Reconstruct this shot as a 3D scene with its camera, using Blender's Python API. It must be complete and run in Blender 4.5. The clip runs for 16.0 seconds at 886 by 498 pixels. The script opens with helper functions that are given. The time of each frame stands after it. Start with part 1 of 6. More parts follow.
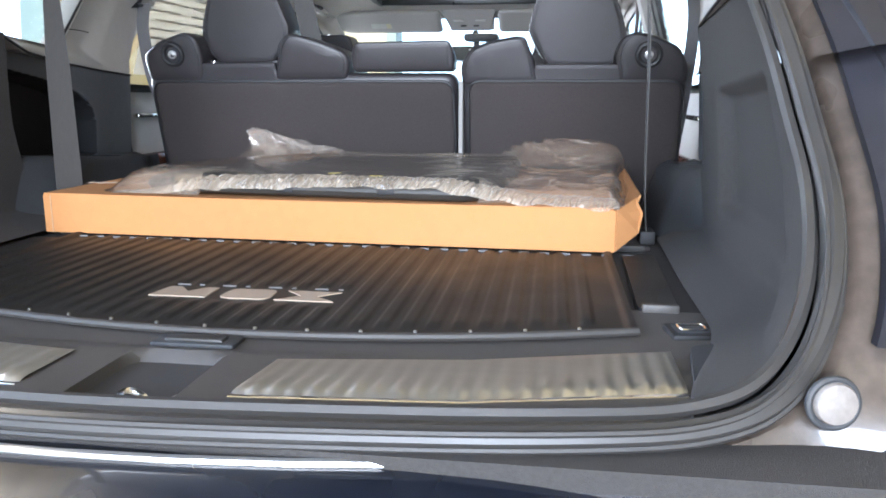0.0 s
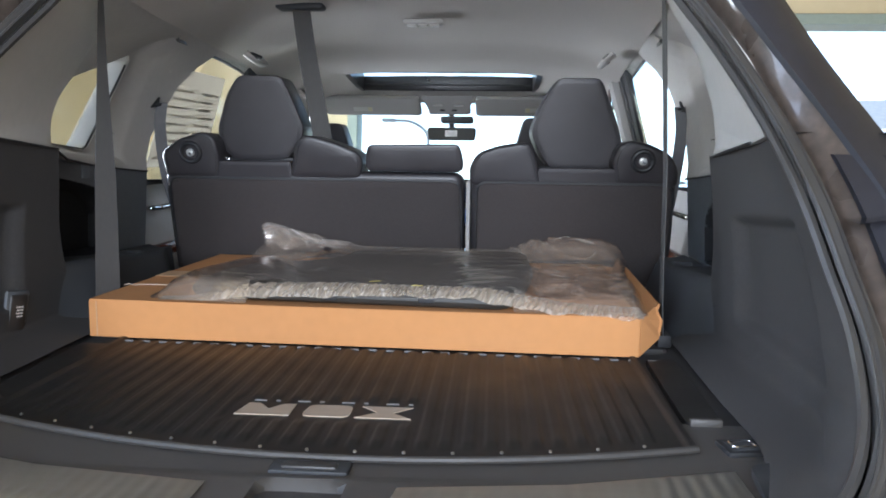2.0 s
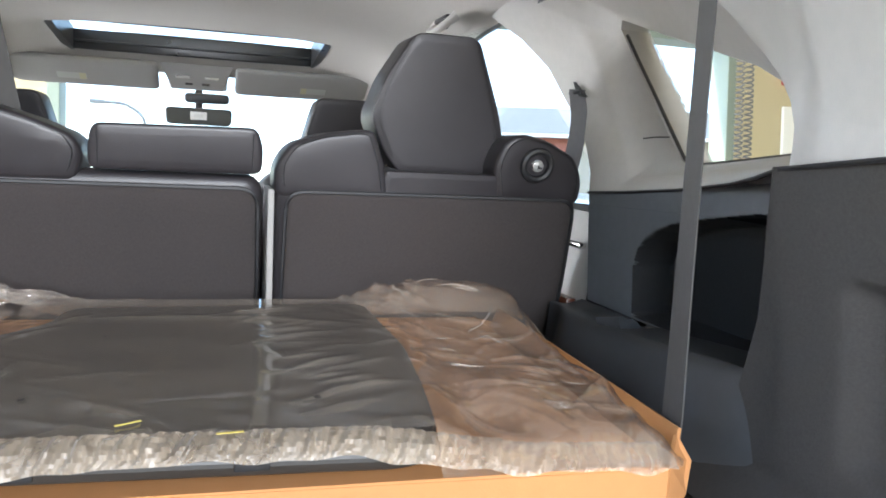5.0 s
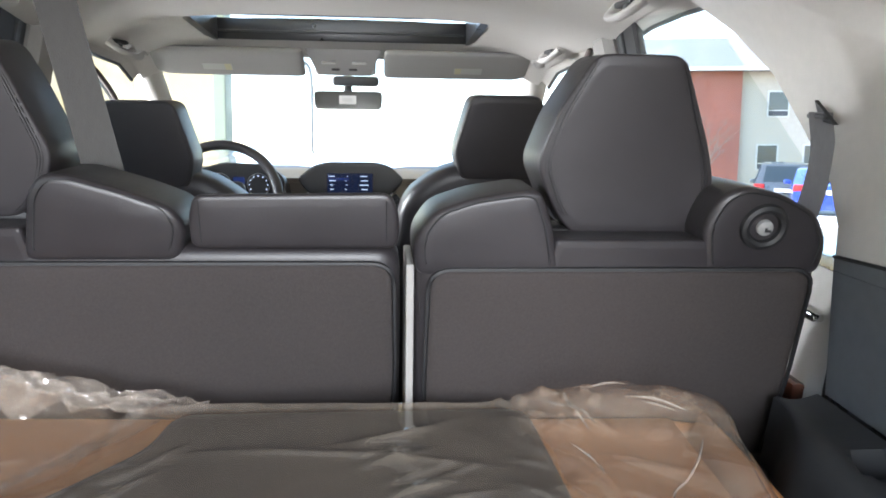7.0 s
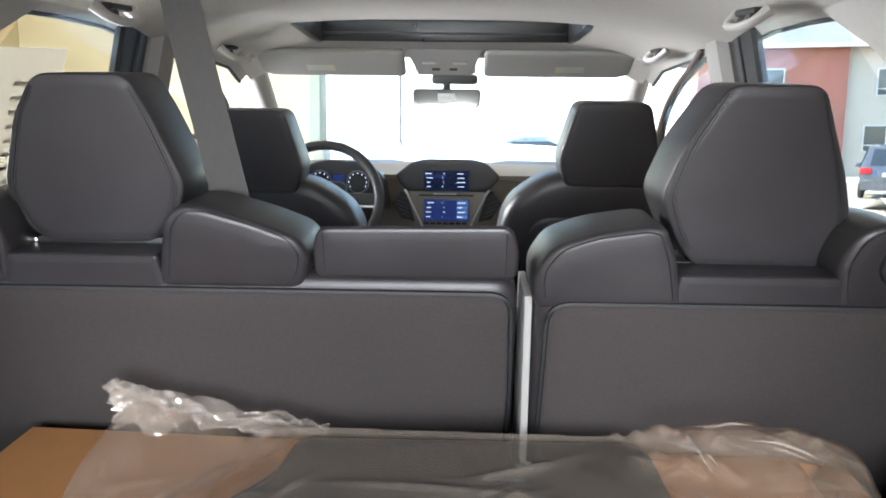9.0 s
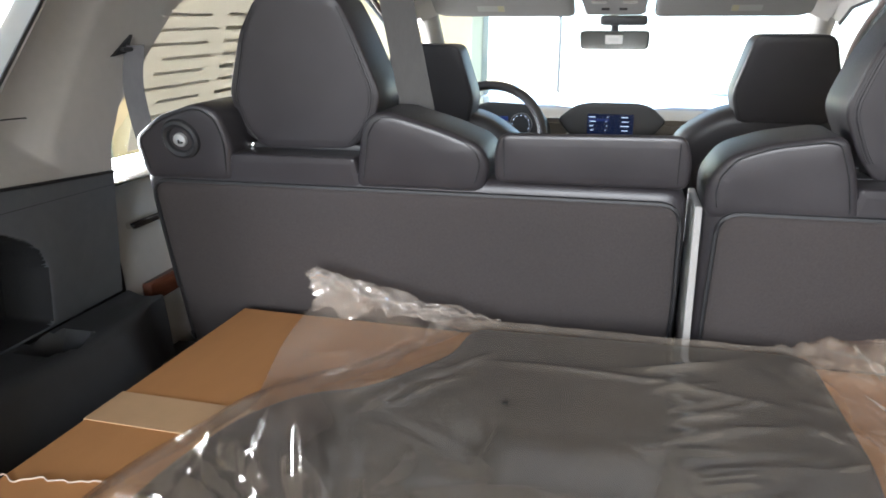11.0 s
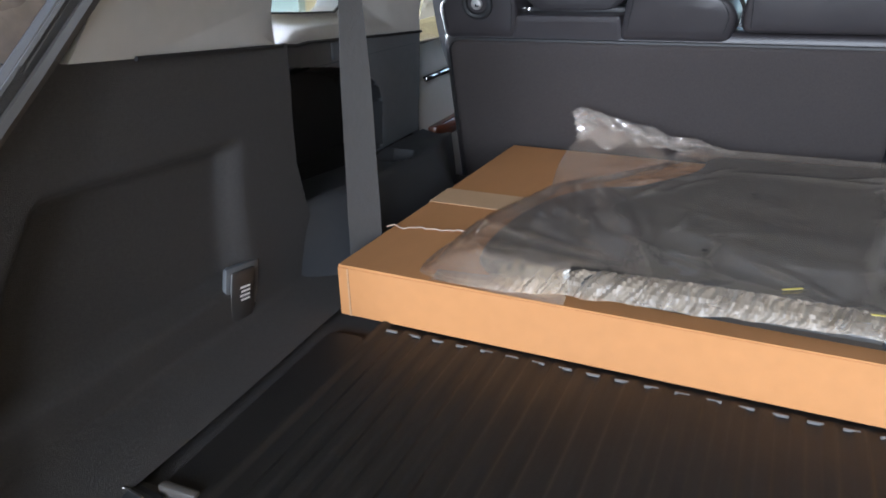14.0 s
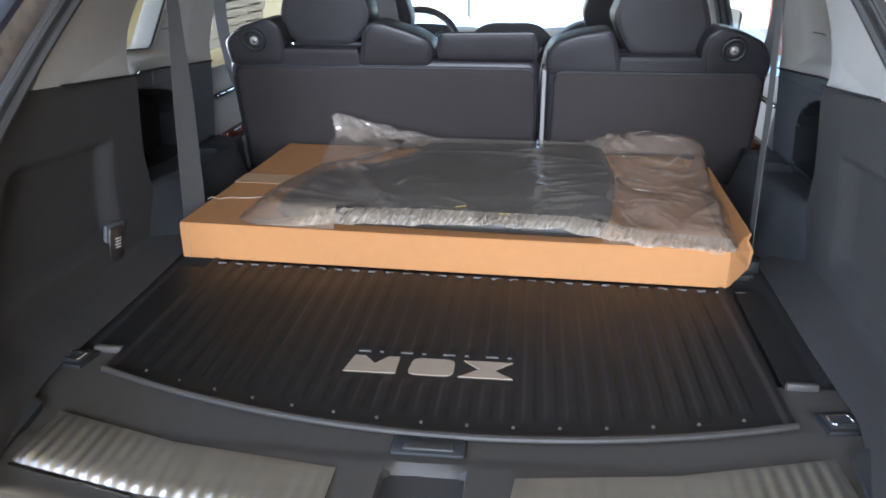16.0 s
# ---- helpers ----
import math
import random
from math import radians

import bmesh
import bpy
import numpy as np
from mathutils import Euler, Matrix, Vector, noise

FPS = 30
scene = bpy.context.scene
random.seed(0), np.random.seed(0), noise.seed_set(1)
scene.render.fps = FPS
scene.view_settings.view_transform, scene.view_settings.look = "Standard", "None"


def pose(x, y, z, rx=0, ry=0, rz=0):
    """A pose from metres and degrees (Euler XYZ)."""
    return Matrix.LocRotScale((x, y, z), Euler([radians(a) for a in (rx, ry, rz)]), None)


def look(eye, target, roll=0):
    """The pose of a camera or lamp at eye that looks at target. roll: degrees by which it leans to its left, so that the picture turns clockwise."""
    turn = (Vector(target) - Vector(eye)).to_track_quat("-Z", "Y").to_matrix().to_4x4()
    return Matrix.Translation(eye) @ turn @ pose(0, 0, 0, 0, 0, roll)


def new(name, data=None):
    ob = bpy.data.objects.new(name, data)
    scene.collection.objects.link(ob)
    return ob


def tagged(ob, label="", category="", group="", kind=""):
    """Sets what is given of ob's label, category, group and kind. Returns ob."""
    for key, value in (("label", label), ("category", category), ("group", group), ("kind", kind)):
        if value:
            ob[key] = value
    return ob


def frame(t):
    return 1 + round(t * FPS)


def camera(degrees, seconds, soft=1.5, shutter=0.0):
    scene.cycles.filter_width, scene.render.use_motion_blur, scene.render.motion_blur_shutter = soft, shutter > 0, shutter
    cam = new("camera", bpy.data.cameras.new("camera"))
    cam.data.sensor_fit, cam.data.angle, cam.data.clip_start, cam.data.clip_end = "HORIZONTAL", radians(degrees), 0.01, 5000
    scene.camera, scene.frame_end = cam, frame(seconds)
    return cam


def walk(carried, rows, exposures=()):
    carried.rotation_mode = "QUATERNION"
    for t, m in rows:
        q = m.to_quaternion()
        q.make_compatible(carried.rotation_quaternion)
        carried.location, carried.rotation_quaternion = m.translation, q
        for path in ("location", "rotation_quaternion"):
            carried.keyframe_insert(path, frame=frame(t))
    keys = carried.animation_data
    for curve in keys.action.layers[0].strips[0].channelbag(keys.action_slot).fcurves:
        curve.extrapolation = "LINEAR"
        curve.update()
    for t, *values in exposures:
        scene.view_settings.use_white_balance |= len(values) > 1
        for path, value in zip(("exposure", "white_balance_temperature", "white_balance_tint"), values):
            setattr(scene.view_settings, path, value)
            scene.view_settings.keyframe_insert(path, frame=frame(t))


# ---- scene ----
# The lens and the way. The fitted places are in the car's own frame, whose z = 0 is the cargo mat;
# the car's floor rises a little towards the front, so that frame is tilted against the ground.
cam = camera(60.0, 16.0, soft=1.8)
LIFT = 5.5
CAR = Matrix.Translation((0, 1.2, 0)) @ Matrix.Rotation(radians(LIFT), 4, "X") @ Matrix.Translation((0, -1.2, 0))
PATH = [
    (0, (0.37, 0.006, 0.251), (0.097, 1.946, -0.147), 0.1),
    (0.5, (0.331, -0.108, 0.325), (0.038, 1.846, 0.011), -0.0),
    (1, (0.299, -0.141, 0.351), (-0.011, 1.816, 0.08), 0.1),
    (1.5, (0.259, -0.141, 0.359), (0.0, 1.826, 0.106), 0.3),
    (2, (0.212, -0.098, 0.359), (0.085, 1.881, 0.103), 0.7),
    (2.5, (0.143, -0.005, 0.353), (0.22, 1.976, 0.086), 1.1),
    (3, (0.064, 0.089, 0.342), (0.377, 2.045, 0.067), 1.6),
    (3.2, (0.031, 0.134, 0.338), (0.436, 2.074, 0.063), 1.9),
    (5.3, (0.071, 0.712, 0.361), (0.643, 2.612, 0.109), 2.9),
    (5.5, (0.078, 0.751, 0.367), (0.612, 2.66, 0.101), 2.7),
    (6, (0.112, 0.838, 0.382), (0.528, 2.769, 0.07), 2.2),
    (6.5, (0.123, 0.902, 0.424), (0.408, 2.845, 0.044), 1.6),
    (7, (0.108, 0.95, 0.502), (0.276, 2.898, 0.081), 1.1),
    (7.5, (0.092, 0.971, 0.561), (0.171, 2.918, 0.113), 0.6),
    (8, (0.083, 0.976, 0.569), (0.1, 2.922, 0.105), 0.3),
    (8.2, (0.081, 0.974, 0.568), (0.085, 2.92, 0.105), 0.5),
    (10.3, (0.04, 0.934, 0.535), (-0.202, 2.847, 0.004), -0.1),
    (10.5, (0.041, 0.92, 0.527), (-0.25, 2.822, -0.017), 0.0),
    (11, (0.044, 0.875, 0.513), (-0.388, 2.74, -0.063), -0.1),
    (11.5, (0.029, 0.82, 0.5), (-0.544, 2.637, -0.109), -0.5),
    (12, (0.012, 0.761, 0.495), (-0.679, 2.522, -0.153), -1.2),
    (12.5, (-0.03, 0.706, 0.482), (-0.793, 2.423, -0.204), -1.7),
    (13, (-0.071, 0.644, 0.469), (-0.864, 2.332, -0.254), -2.0),
    (13.5, (-0.078, 0.58, 0.466), (-0.868, 2.256, -0.287), -2.1),
    (14, (-0.038, 0.5, 0.473), (-0.803, 2.18, -0.296), -1.9),
    (14.5, (0.027, 0.371, 0.501), (-0.723, 2.058, -0.268), -2.1),
    (15, (0.078, 0.239, 0.528), (-0.565, 1.974, -0.23), -1.4),
    (15.5, (0.116, 0.117, 0.512), (-0.343, 1.926, -0.208), -1.6),
    (16, (0.117, -0.045, 0.569), (-0.095, 1.801, -0.171), -0.2),
]
EXPOSE = [(t, e, k, 11) for t, e, k in ((0.0, 2.95, 5700), (1.0, 2.65, 5800), (1.5, 2.4, 5800), (3.0, 2.1, 5900), (5.5, 2.85, 6250), (8.0, 2.9, 6300), (11.0, 2.82, 6300), (12.5, 2.7, 6200), (14.0, 2.45, 5700), (16.0, 2.4, 5600))]
walk(cam, [(t, CAR @ look(e, g, r)) for t, e, g, r in PATH], EXPOSE)

GROUND = -0.78

# ---- light ----
world = bpy.data.worlds.new("sky")
scene.world = world
world.use_nodes = True
wn = world.node_tree
sky = wn.nodes.new("ShaderNodeTexSky")
sky.sky_type = "NISHITA"
sky.sun_disc = False
sky.sun_elevation = radians(36.4)
sky.sun_rotation = radians(280.6)
sky.air_density = 1.0
sky.dust_density = 0.6
wn.links.new(sky.outputs[0], wn.nodes["Background"].inputs[0])
wn.nodes["Background"].inputs[1].default_value = 0.17

sun = new("sun", bpy.data.lights.new("sun", "SUN"))
sun.data.energy = 1.6
sun.data.angle = radians(0.6)
sun.data.color = (1.0, 0.84, 0.6)
sun.matrix_world = look((0, 0, 0), (0.8, -0.15, -0.6))

rear_sky = new("rear_sky", bpy.data.lights.new("rear_sky", "AREA"))
rear_sky.data.shape = "RECTANGLE"
rear_sky.data.size, rear_sky.data.size_y = 3.8, 2.6
rear_sky.data.energy = 120
rear_sky.data.color = (0.96, 0.97, 1.0)
rear_sky.matrix_world = look((0.2, -4.7, 0.75), (0.2, 0, 0.5))

left_sky = new("left_sky", bpy.data.lights.new("left_sky", "AREA"))
left_sky.data.shape = "RECTANGLE"
left_sky.data.size, left_sky.data.size_y = 3.5, 2.8
left_sky.data.energy = 230
left_sky.data.color = (0.97, 0.98, 1.0)
left_sky.matrix_world = look((-3.9, 3.95, 0.72), (0, 2.5, 0.5))


# ---- materials ----
def mk(name, base, rough=0.6, metal=0.0, var=0.12, scale=40.0, big=3.0, bump=0.15, bscale=400.0, depth=0.001,
       coat=0.0, stretch=(1, 1, 1), random_hue=0.0, spec=0.5):
    m = bpy.data.materials.new(name)
    m.use_nodes = True
    n, l = m.node_tree.nodes, m.node_tree.links
    b = n["Principled BSDF"]
    co = n.new("ShaderNodeTexCoord")
    mp = n.new("ShaderNodeMapping")
    mp.inputs["Scale"].default_value = stretch
    l.new(co.outputs["Object"], mp.inputs[0])
    fine, wide, tiny = (n.new("ShaderNodeTexNoise") for _ in range(3))
    for t, s, d in ((fine, scale, 4), (wide, big, 3), (tiny, bscale, 2)):
        t.inputs["Scale"].default_value = s
        t.inputs["Detail"].default_value = d
        l.new(mp.outputs[0], t.inputs[0])
    add = n.new("ShaderNodeMath")
    add.operation = "ADD"
    l.new(fine.outputs[0], add.inputs[0])
    l.new(wide.outputs[0], add.inputs[1])
    rng = n.new("ShaderNodeMapRange")
    rng.inputs[1].default_value, rng.inputs[2].default_value = 0.6, 1.4
    rng.inputs[3].default_value, rng.inputs[4].default_value = 1 - var, 1 + var
    l.new(add.outputs[0], rng.inputs[0])
    mul = n.new("ShaderNodeMixRGB")
    mul.blend_type = "MULTIPLY"
    mul.inputs[0].default_value = 1
    mul.inputs[1].default_value = (*base, 1)
    l.new(rng.outputs[0], mul.inputs[2])
    src = mul.outputs[0]
    if random_hue:
        oi = n.new("ShaderNodeObjectInfo")
        r2 = n.new("ShaderNodeMapRange")
        r2.inputs[3].default_value, r2.inputs[4].default_value = 1 - random_hue, 1 + random_hue
        l.new(oi.outputs["Random"], r2.inputs[0])
        m2 = n.new("ShaderNodeMixRGB")
        m2.blend_type = "MULTIPLY"
        m2.inputs[0].default_value = 1
        l.new(src, m2.inputs[1])
        l.new(r2.outputs[0], m2.inputs[2])
        src = m2.outputs[0]
    l.new(src, b.inputs["Base Color"])
    rr = n.new("ShaderNodeMapRange")
    rr.inputs[1].default_value, rr.inputs[2].default_value = 0.3, 0.7
    rr.inputs[3].default_value, rr.inputs[4].default_value = max(rough - 0.08, 0.02), min(rough + 0.08, 1)
    l.new(wide.outputs[0], rr.inputs[0])
    l.new(rr.outputs[0], b.inputs["Roughness"])
    b.inputs["Metallic"].default_value = metal
    b.inputs["Coat Weight"].default_value = coat
    b.inputs["Coat Roughness"].default_value = 0.05
    b.inputs["Specular IOR Level"].default_value = spec
    if bump:
        bp = n.new("ShaderNodeBump")
        bp.inputs["Strength"].default_value = bump
        bp.inputs["Distance"].default_value = depth
        l.new(tiny.outputs[0], bp.inputs["Height"])
        l.new(bp.outputs[0], b.inputs["Normal"])
    return m


def glassy(name, tint, gloss_rough=0.02, haze=0.0, haze_colour=(0.8, 0.8, 0.8), ior=1.45, bump=0.0, bscale=60, patchy=0.0, most=1.0):
    """A thin clear sheet: light passes, and the gloss grows towards grazing views."""
    m = bpy.data.materials.new(name)
    m.use_nodes = True
    n, l = m.node_tree.nodes, m.node_tree.links
    n.remove(n["Principled BSDF"])
    out = n["Material Output"]
    tr, gl, df = n.new("ShaderNodeBsdfTransparent"), n.new("ShaderNodeBsdfGlossy"), n.new("ShaderNodeBsdfDiffuse")
    tr.inputs[0].default_value = (*tint, 1)
    gl.inputs["Roughness"].default_value = gloss_rough
    df.inputs[0].default_value = (*haze_colour, 1)
    face = n.new("ShaderNodeLayerWeight")
    face.inputs[0].default_value = 0.5
    power = n.new("ShaderNodeMath")
    power.operation = "POWER"
    power.inputs[1].default_value = 5.0
    fr = n.new("ShaderNodeMapRange")
    fr.inputs[3].default_value, fr.inputs[4].default_value = ((ior - 1) / (ior + 1)) ** 2, most
    l.new(face.outputs["Facing"], power.inputs[0])
    l.new(power.outputs[0], fr.inputs[0])
    a, b = n.new("ShaderNodeMixShader"), n.new("ShaderNodeMixShader")
    a.inputs[0].default_value = haze
    if patchy:
        milk, pos, band = n.new("ShaderNodeTexNoise"), n.new("ShaderNodeTexCoord"), n.new("ShaderNodeMapRange")
        milk.inputs["Scale"].default_value = 9
        milk.inputs["Detail"].default_value = 6
        milk.inputs["Distortion"].default_value = 1.2
        band.inputs[1].default_value, band.inputs[2].default_value = 0.3, 0.7
        band.inputs[3].default_value, band.inputs[4].default_value = haze - patchy, haze + patchy
        l.new(pos.outputs["Object"], milk.inputs[0])
        l.new(milk.outputs[0], band.inputs[0])
        l.new(band.outputs[0], a.inputs[0])
    l.new(tr.outputs[0], a.inputs[1])
    l.new(df.outputs[0], a.inputs[2])
    l.new(fr.outputs[0], b.inputs[0])
    l.new(a.outputs[0], b.inputs[1])
    l.new(gl.outputs[0], b.inputs[2])
    l.new(b.outputs[0], out.inputs[0])
    if bump:
        co = n.new("ShaderNodeTexCoord")
        ns = n.new("ShaderNodeTexNoise")
        ns.inputs["Scale"].default_value = bscale
        ns.inputs["Detail"].default_value = 4
        ns.inputs["Distortion"].default_value = 1.5
        bp = n.new("ShaderNodeBump")
        bp.inputs["Strength"].default_value = bump
        bp.inputs["Distance"].default_value = 0.004
        l.new(co.outputs["Object"], ns.inputs[0])
        l.new(ns.outputs[0], bp.inputs["Height"])
        for s in (gl, face, df):
            l.new(bp.outputs[0], s.inputs["Normal"])
    return m


def glow(name, colour, strength):
    m = bpy.data.materials.new(name)
    m.use_nodes = True
    b = m.node_tree.nodes["Principled BSDF"]
    b.inputs["Base Color"].default_value = (0.01, 0.01, 0.012, 1)
    b.inputs["Roughness"].default_value = 0.15
    b.inputs["Emission Color"].default_value = (*colour, 1)
    b.inputs["Emission Strength"].default_value = strength
    return m


LEATHER = mk("black_leather", (0.0245, 0.0218, 0.0236), 0.45, var=0.15, scale=25, bump=0.35, bscale=700, depth=0.0006)
LEATHER_SIDE = mk("smooth_black_leather", (0.0255, 0.0228, 0.025), 0.42, var=0.1, scale=20, bump=0.25, bscale=500, depth=0.0006)
CARPET = mk("black_carpet", (0.037, 0.0305, 0.029), 0.95, var=0.3, scale=350, big=4, bump=0.8, bscale=900, depth=0.002)
SEAM = mk("dark_stitching", (0.012, 0.012, 0.013), 0.6)
HEADLINER = mk("light_grey_fabric", (0.49, 0.465, 0.43), 0.95, var=0.05, scale=200, bump=0.25, bscale=900)
TRIM_LIGHT = mk("light_grey_plastic", (0.43, 0.415, 0.39), 0.55, var=0.05, scale=60, bump=0.25, bscale=900)
TRIM_DARK = mk("dark_grey_plastic", (0.034, 0.036, 0.039), 0.55, var=0.12, scale=60, bump=0.4, bscale=800)
TRIM_CARPET = mk("charcoal_side_carpet", (0.041, 0.038, 0.036), 0.9, var=0.25, scale=300, bump=0.6, bscale=900, depth=0.002)
POCKET = mk("near_black_pocket", (0.012, 0.013, 0.015), 0.8, var=0.2, scale=200, bump=0.4)
MAT_RIM = mk("worn_rubber_rim", (0.045, 0.041, 0.037), 0.55, var=0.15, scale=90, bump=0.2, bscale=600)
SILL = mk("grey_sill_plastic", (0.066, 0.06, 0.054), 0.5, var=0.1, scale=80, bump=0.3, bscale=900)
RUBBER = mk("black_mat_rubber", (0.014, 0.013, 0.012), 0.5, spec=0.4, var=0.18, scale=60, big=6, bump=0.3, bscale=600)
SEAL = mk("weather_seal_rubber", (0.036, 0.034, 0.032), 0.45, var=0.1, scale=30)
STEEL = mk("brushed_steel", (0.6, 0.58, 0.53), 0.38, metal=1.0, var=0.08, scale=60, bump=0.15, bscale=300, stretch=(0.1, 1, 1))
CHROME = mk("chrome", (0.8, 0.79, 0.77), 0.08, metal=1.0, var=0.03, bump=0)
PAINT = mk("dark_blue_paint", (0.006, 0.008, 0.014), 0.25, var=0.2, scale=90, big=8, bump=0.03, coat=1.0)
GARNISH = mk("matt_blue_black_trim", (0.011, 0.011, 0.016), 0.5, var=0.25, scale=70, big=7, bump=0.1, bscale=500)
DUSTY = mk("dusty_dark_paint", (0.07, 0.055, 0.045), 0.32, var=0.5, scale=70, big=9, bump=0.1, coat=0.7)
TOOTH = mk("pale_grey_rubber", (0.13, 0.125, 0.12), 0.6, var=0.1)
BELT_LIGHT = mk("pale_grey_webbing", (0.13, 0.13, 0.135), 0.7, var=0.1, scale=200, bump=0.6, bscale=900, stretch=(1, 1, 0.3))
TRIM_SLATE = mk("slate_grey_plastic", (0.11, 0.12, 0.13), 0.5, var=0.12, scale=60, bump=0.4, bscale=800)
TEAR = mk("torn_paper_fibre", (0.5, 0.39, 0.3), 0.8, var=0.1)
BELT_DARK = mk("dark_webbing", (0.042, 0.04, 0.037), 0.7, var=0.1, scale=200, bump=0.6, bscale=900, stretch=(1, 1, 0.3))
BELT = mk("grey_belt_webbing", (0.06, 0.057, 0.054), 0.7, var=0.1, scale=200, bump=0.6, bscale=900, stretch=(1, 1, 0.3))
CARD = mk("brown_cardboard", (0.45, 0.208, 0.073), 0.85, var=0.06, scale=50, big=5, bump=0.2, bscale=500, stretch=(1, 0.25, 1))
CARD_EDGE = mk("torn_cardboard", (0.42, 0.25, 0.13), 0.9, var=0.2, scale=200)
TAPE = mk("packing_tape", (0.56, 0.36, 0.2), 0.42, var=0.08, scale=30, bump=0.3, bscale=60)
CONTENT = mk("black_moulded_plastic", (0.034, 0.032, 0.029), 0.5, var=0.12, scale=14, bump=0.05, bscale=200)
FILM = glassy("clear_poly_film", (0.95, 0.94, 0.93), 0.08, haze=0.16, haze_colour=(0.68, 0.58, 0.47), ior=2.1, bump=0.16, bscale=11, patchy=0.05)
FILM_LOOSE = glassy("doubled_poly_film", (0.95, 0.93, 0.91), 0.05, haze=0.06, haze_colour=(0.72, 0.58, 0.47), ior=2.1, bump=0.1, bscale=16, patchy=0.03)
FILM_HEM = glassy("gathered_poly_film", (0.92, 0.88, 0.82), 0.5, haze=0.28, haze_colour=(0.76, 0.63, 0.48), ior=1.8, bump=0.0, patchy=0.1)
FILM_EDGE = glassy("crumpled_poly_film", (0.92, 0.91, 0.89), 0.16, haze=0.3, haze_colour=(0.8, 0.7, 0.6), ior=2.6, bump=0.1, bscale=18)
SHEET = mk("thin_printed_paper", (0.75, 0.73, 0.68), 0.8, var=0.08, scale=9)
_n, _l = SHEET.node_tree.nodes, SHEET.node_tree.links
_tl, _mx = _n.new("ShaderNodeBsdfTranslucent"), _n.new("ShaderNodeMixShader")
_tl.inputs[0].default_value = (0.4, 0.38, 0.33, 1)
_mx.inputs[0].default_value = 0.5
_l.new(_n["Principled BSDF"].outputs[0], _mx.inputs[1])
_l.new(_tl.outputs[0], _mx.inputs[2])
_l.new(_mx.outputs[0], _n["Material Output"].inputs[0])
SHEET_PRINT = SHEET.copy()
SHEET_PRINT.name = "thin_paper_print"
SHEET_PRINT.node_tree.nodes["Mix Shader"].inputs[0].default_value = 0.6
SHEET_PRINT.node_tree.nodes["Translucent BSDF"].inputs[0].default_value = (0.5, 0.47, 0.42, 1)
STOP = mk("dusty_rubber_stop", (0.2, 0.18, 0.165), 0.6, var=0.25, scale=150)
BUTTON = mk("bright_button", (0.48, 0.48, 0.47), 0.3, metal=0.5, var=0.04)
MIRROR = mk("tinted_mirror_glass", (0.22, 0.23, 0.22), 0.04, metal=1.0, var=0.02, bump=0)
GLASS = glassy("car_glass", (0.9, 0.93, 0.92), 0.0, ior=1.35, most=0.4)
EMBLEM = mk("satin_silver_emblem", (0.42, 0.34, 0.26), 0.5, metal=0.2, var=0.05)
PAPER = mk("white_paper", (0.75, 0.74, 0.72), 0.8, var=0.04)
BLUE_PAPER = mk("blue_paper", (0.05, 0.12, 0.4), 0.7, var=0.1)
PRINT = mk("grey_print", (0.66, 0.65, 0.63), 0.8, var=0.1)
YELLOW_MARK = mk("yellow_film_mark", (0.6, 0.5, 0.12), 0.8, var=0.1)
VISOR = mk("grey_visor_fabric", (0.27, 0.26, 0.247), 0.9, var=0.05, scale=200, bump=0.25, bscale=900)
LABEL = mk("faded_label", (0.36, 0.35, 0.33), 0.8, var=0.05)
LABEL_WARM = mk("faded_yellow_label", (0.42, 0.37, 0.24), 0.8, var=0.05)
WOOD = mk("dark_red_wood", (0.11, 0.035, 0.018), 0.2, var=0.35, scale=30, stretch=(1, 0.12, 3), coat=0.6)
DOOR_SEAL = mk("brown_grey_seal_cloth", (0.1, 0.075, 0.066), 0.8, var=0.15)
DASH = mk("dash_plastic", (0.022, 0.021, 0.022), 0.5, var=0.08)
DASH_LIGHT = mk("beige_dash", (0.2, 0.175, 0.145), 0.6, var=0.08)
SILVER = mk("silver_trim", (0.5, 0.5, 0.5), 0.3, metal=0.9, var=0.05)
SCREEN_BLUE = glow("blue_screen", (0.06, 0.12, 0.5), 0.035)
SCREEN_DARK = glow("dark_blue_screen", (0.02, 0.045, 0.16), 0.03)
SCREEN_PALE = glow("pale_blue_screen_tab", (0.2, 0.4, 0.9), 0.06)
SCREEN_WHITE = glow("white_screen_marks", (0.6, 0.75, 1.0), 0.2)
RED = mk("red_plastic", (0.5, 0.02, 0.02), 0.35)
YELLOW_WALL = mk("cream_wall_paint", (0.46, 0.39, 0.25), 0.8, var=0.05, scale=10, big=0.6, bump=0.2, bscale=80)
CONCRETE = mk("concrete", (0.42, 0.4, 0.37), 0.8, var=0.18, scale=8, big=0.7, bump=0.3, bscale=60)
ASPHALT = mk("snowy_asphalt", (0.34, 0.31, 0.25), 0.85, var=0.35, scale=3, big=0.12, bump=0.4, bscale=40)
SNOW = mk("snow", (0.85, 0.86, 0.88), 0.7, var=0.06, scale=5, bump=0.4, bscale=14, depth=0.02)
FRAME_GREEN = mk("grey_green_door_frame", (0.2, 0.24, 0.21), 0.5, var=0.08)
BRICK = mk("red_brick", (0.27, 0.1, 0.07), 0.85, var=0.2, scale=6, big=0.5, bump=0.4, bscale=40)
STUCCO = mk("cream_stucco", (0.36, 0.32, 0.26), 0.85, var=0.08, scale=5, big=0.3)
ROOF_GREY = mk("grey_shingles", (0.2, 0.21, 0.2), 0.85, var=0.2, scale=4)
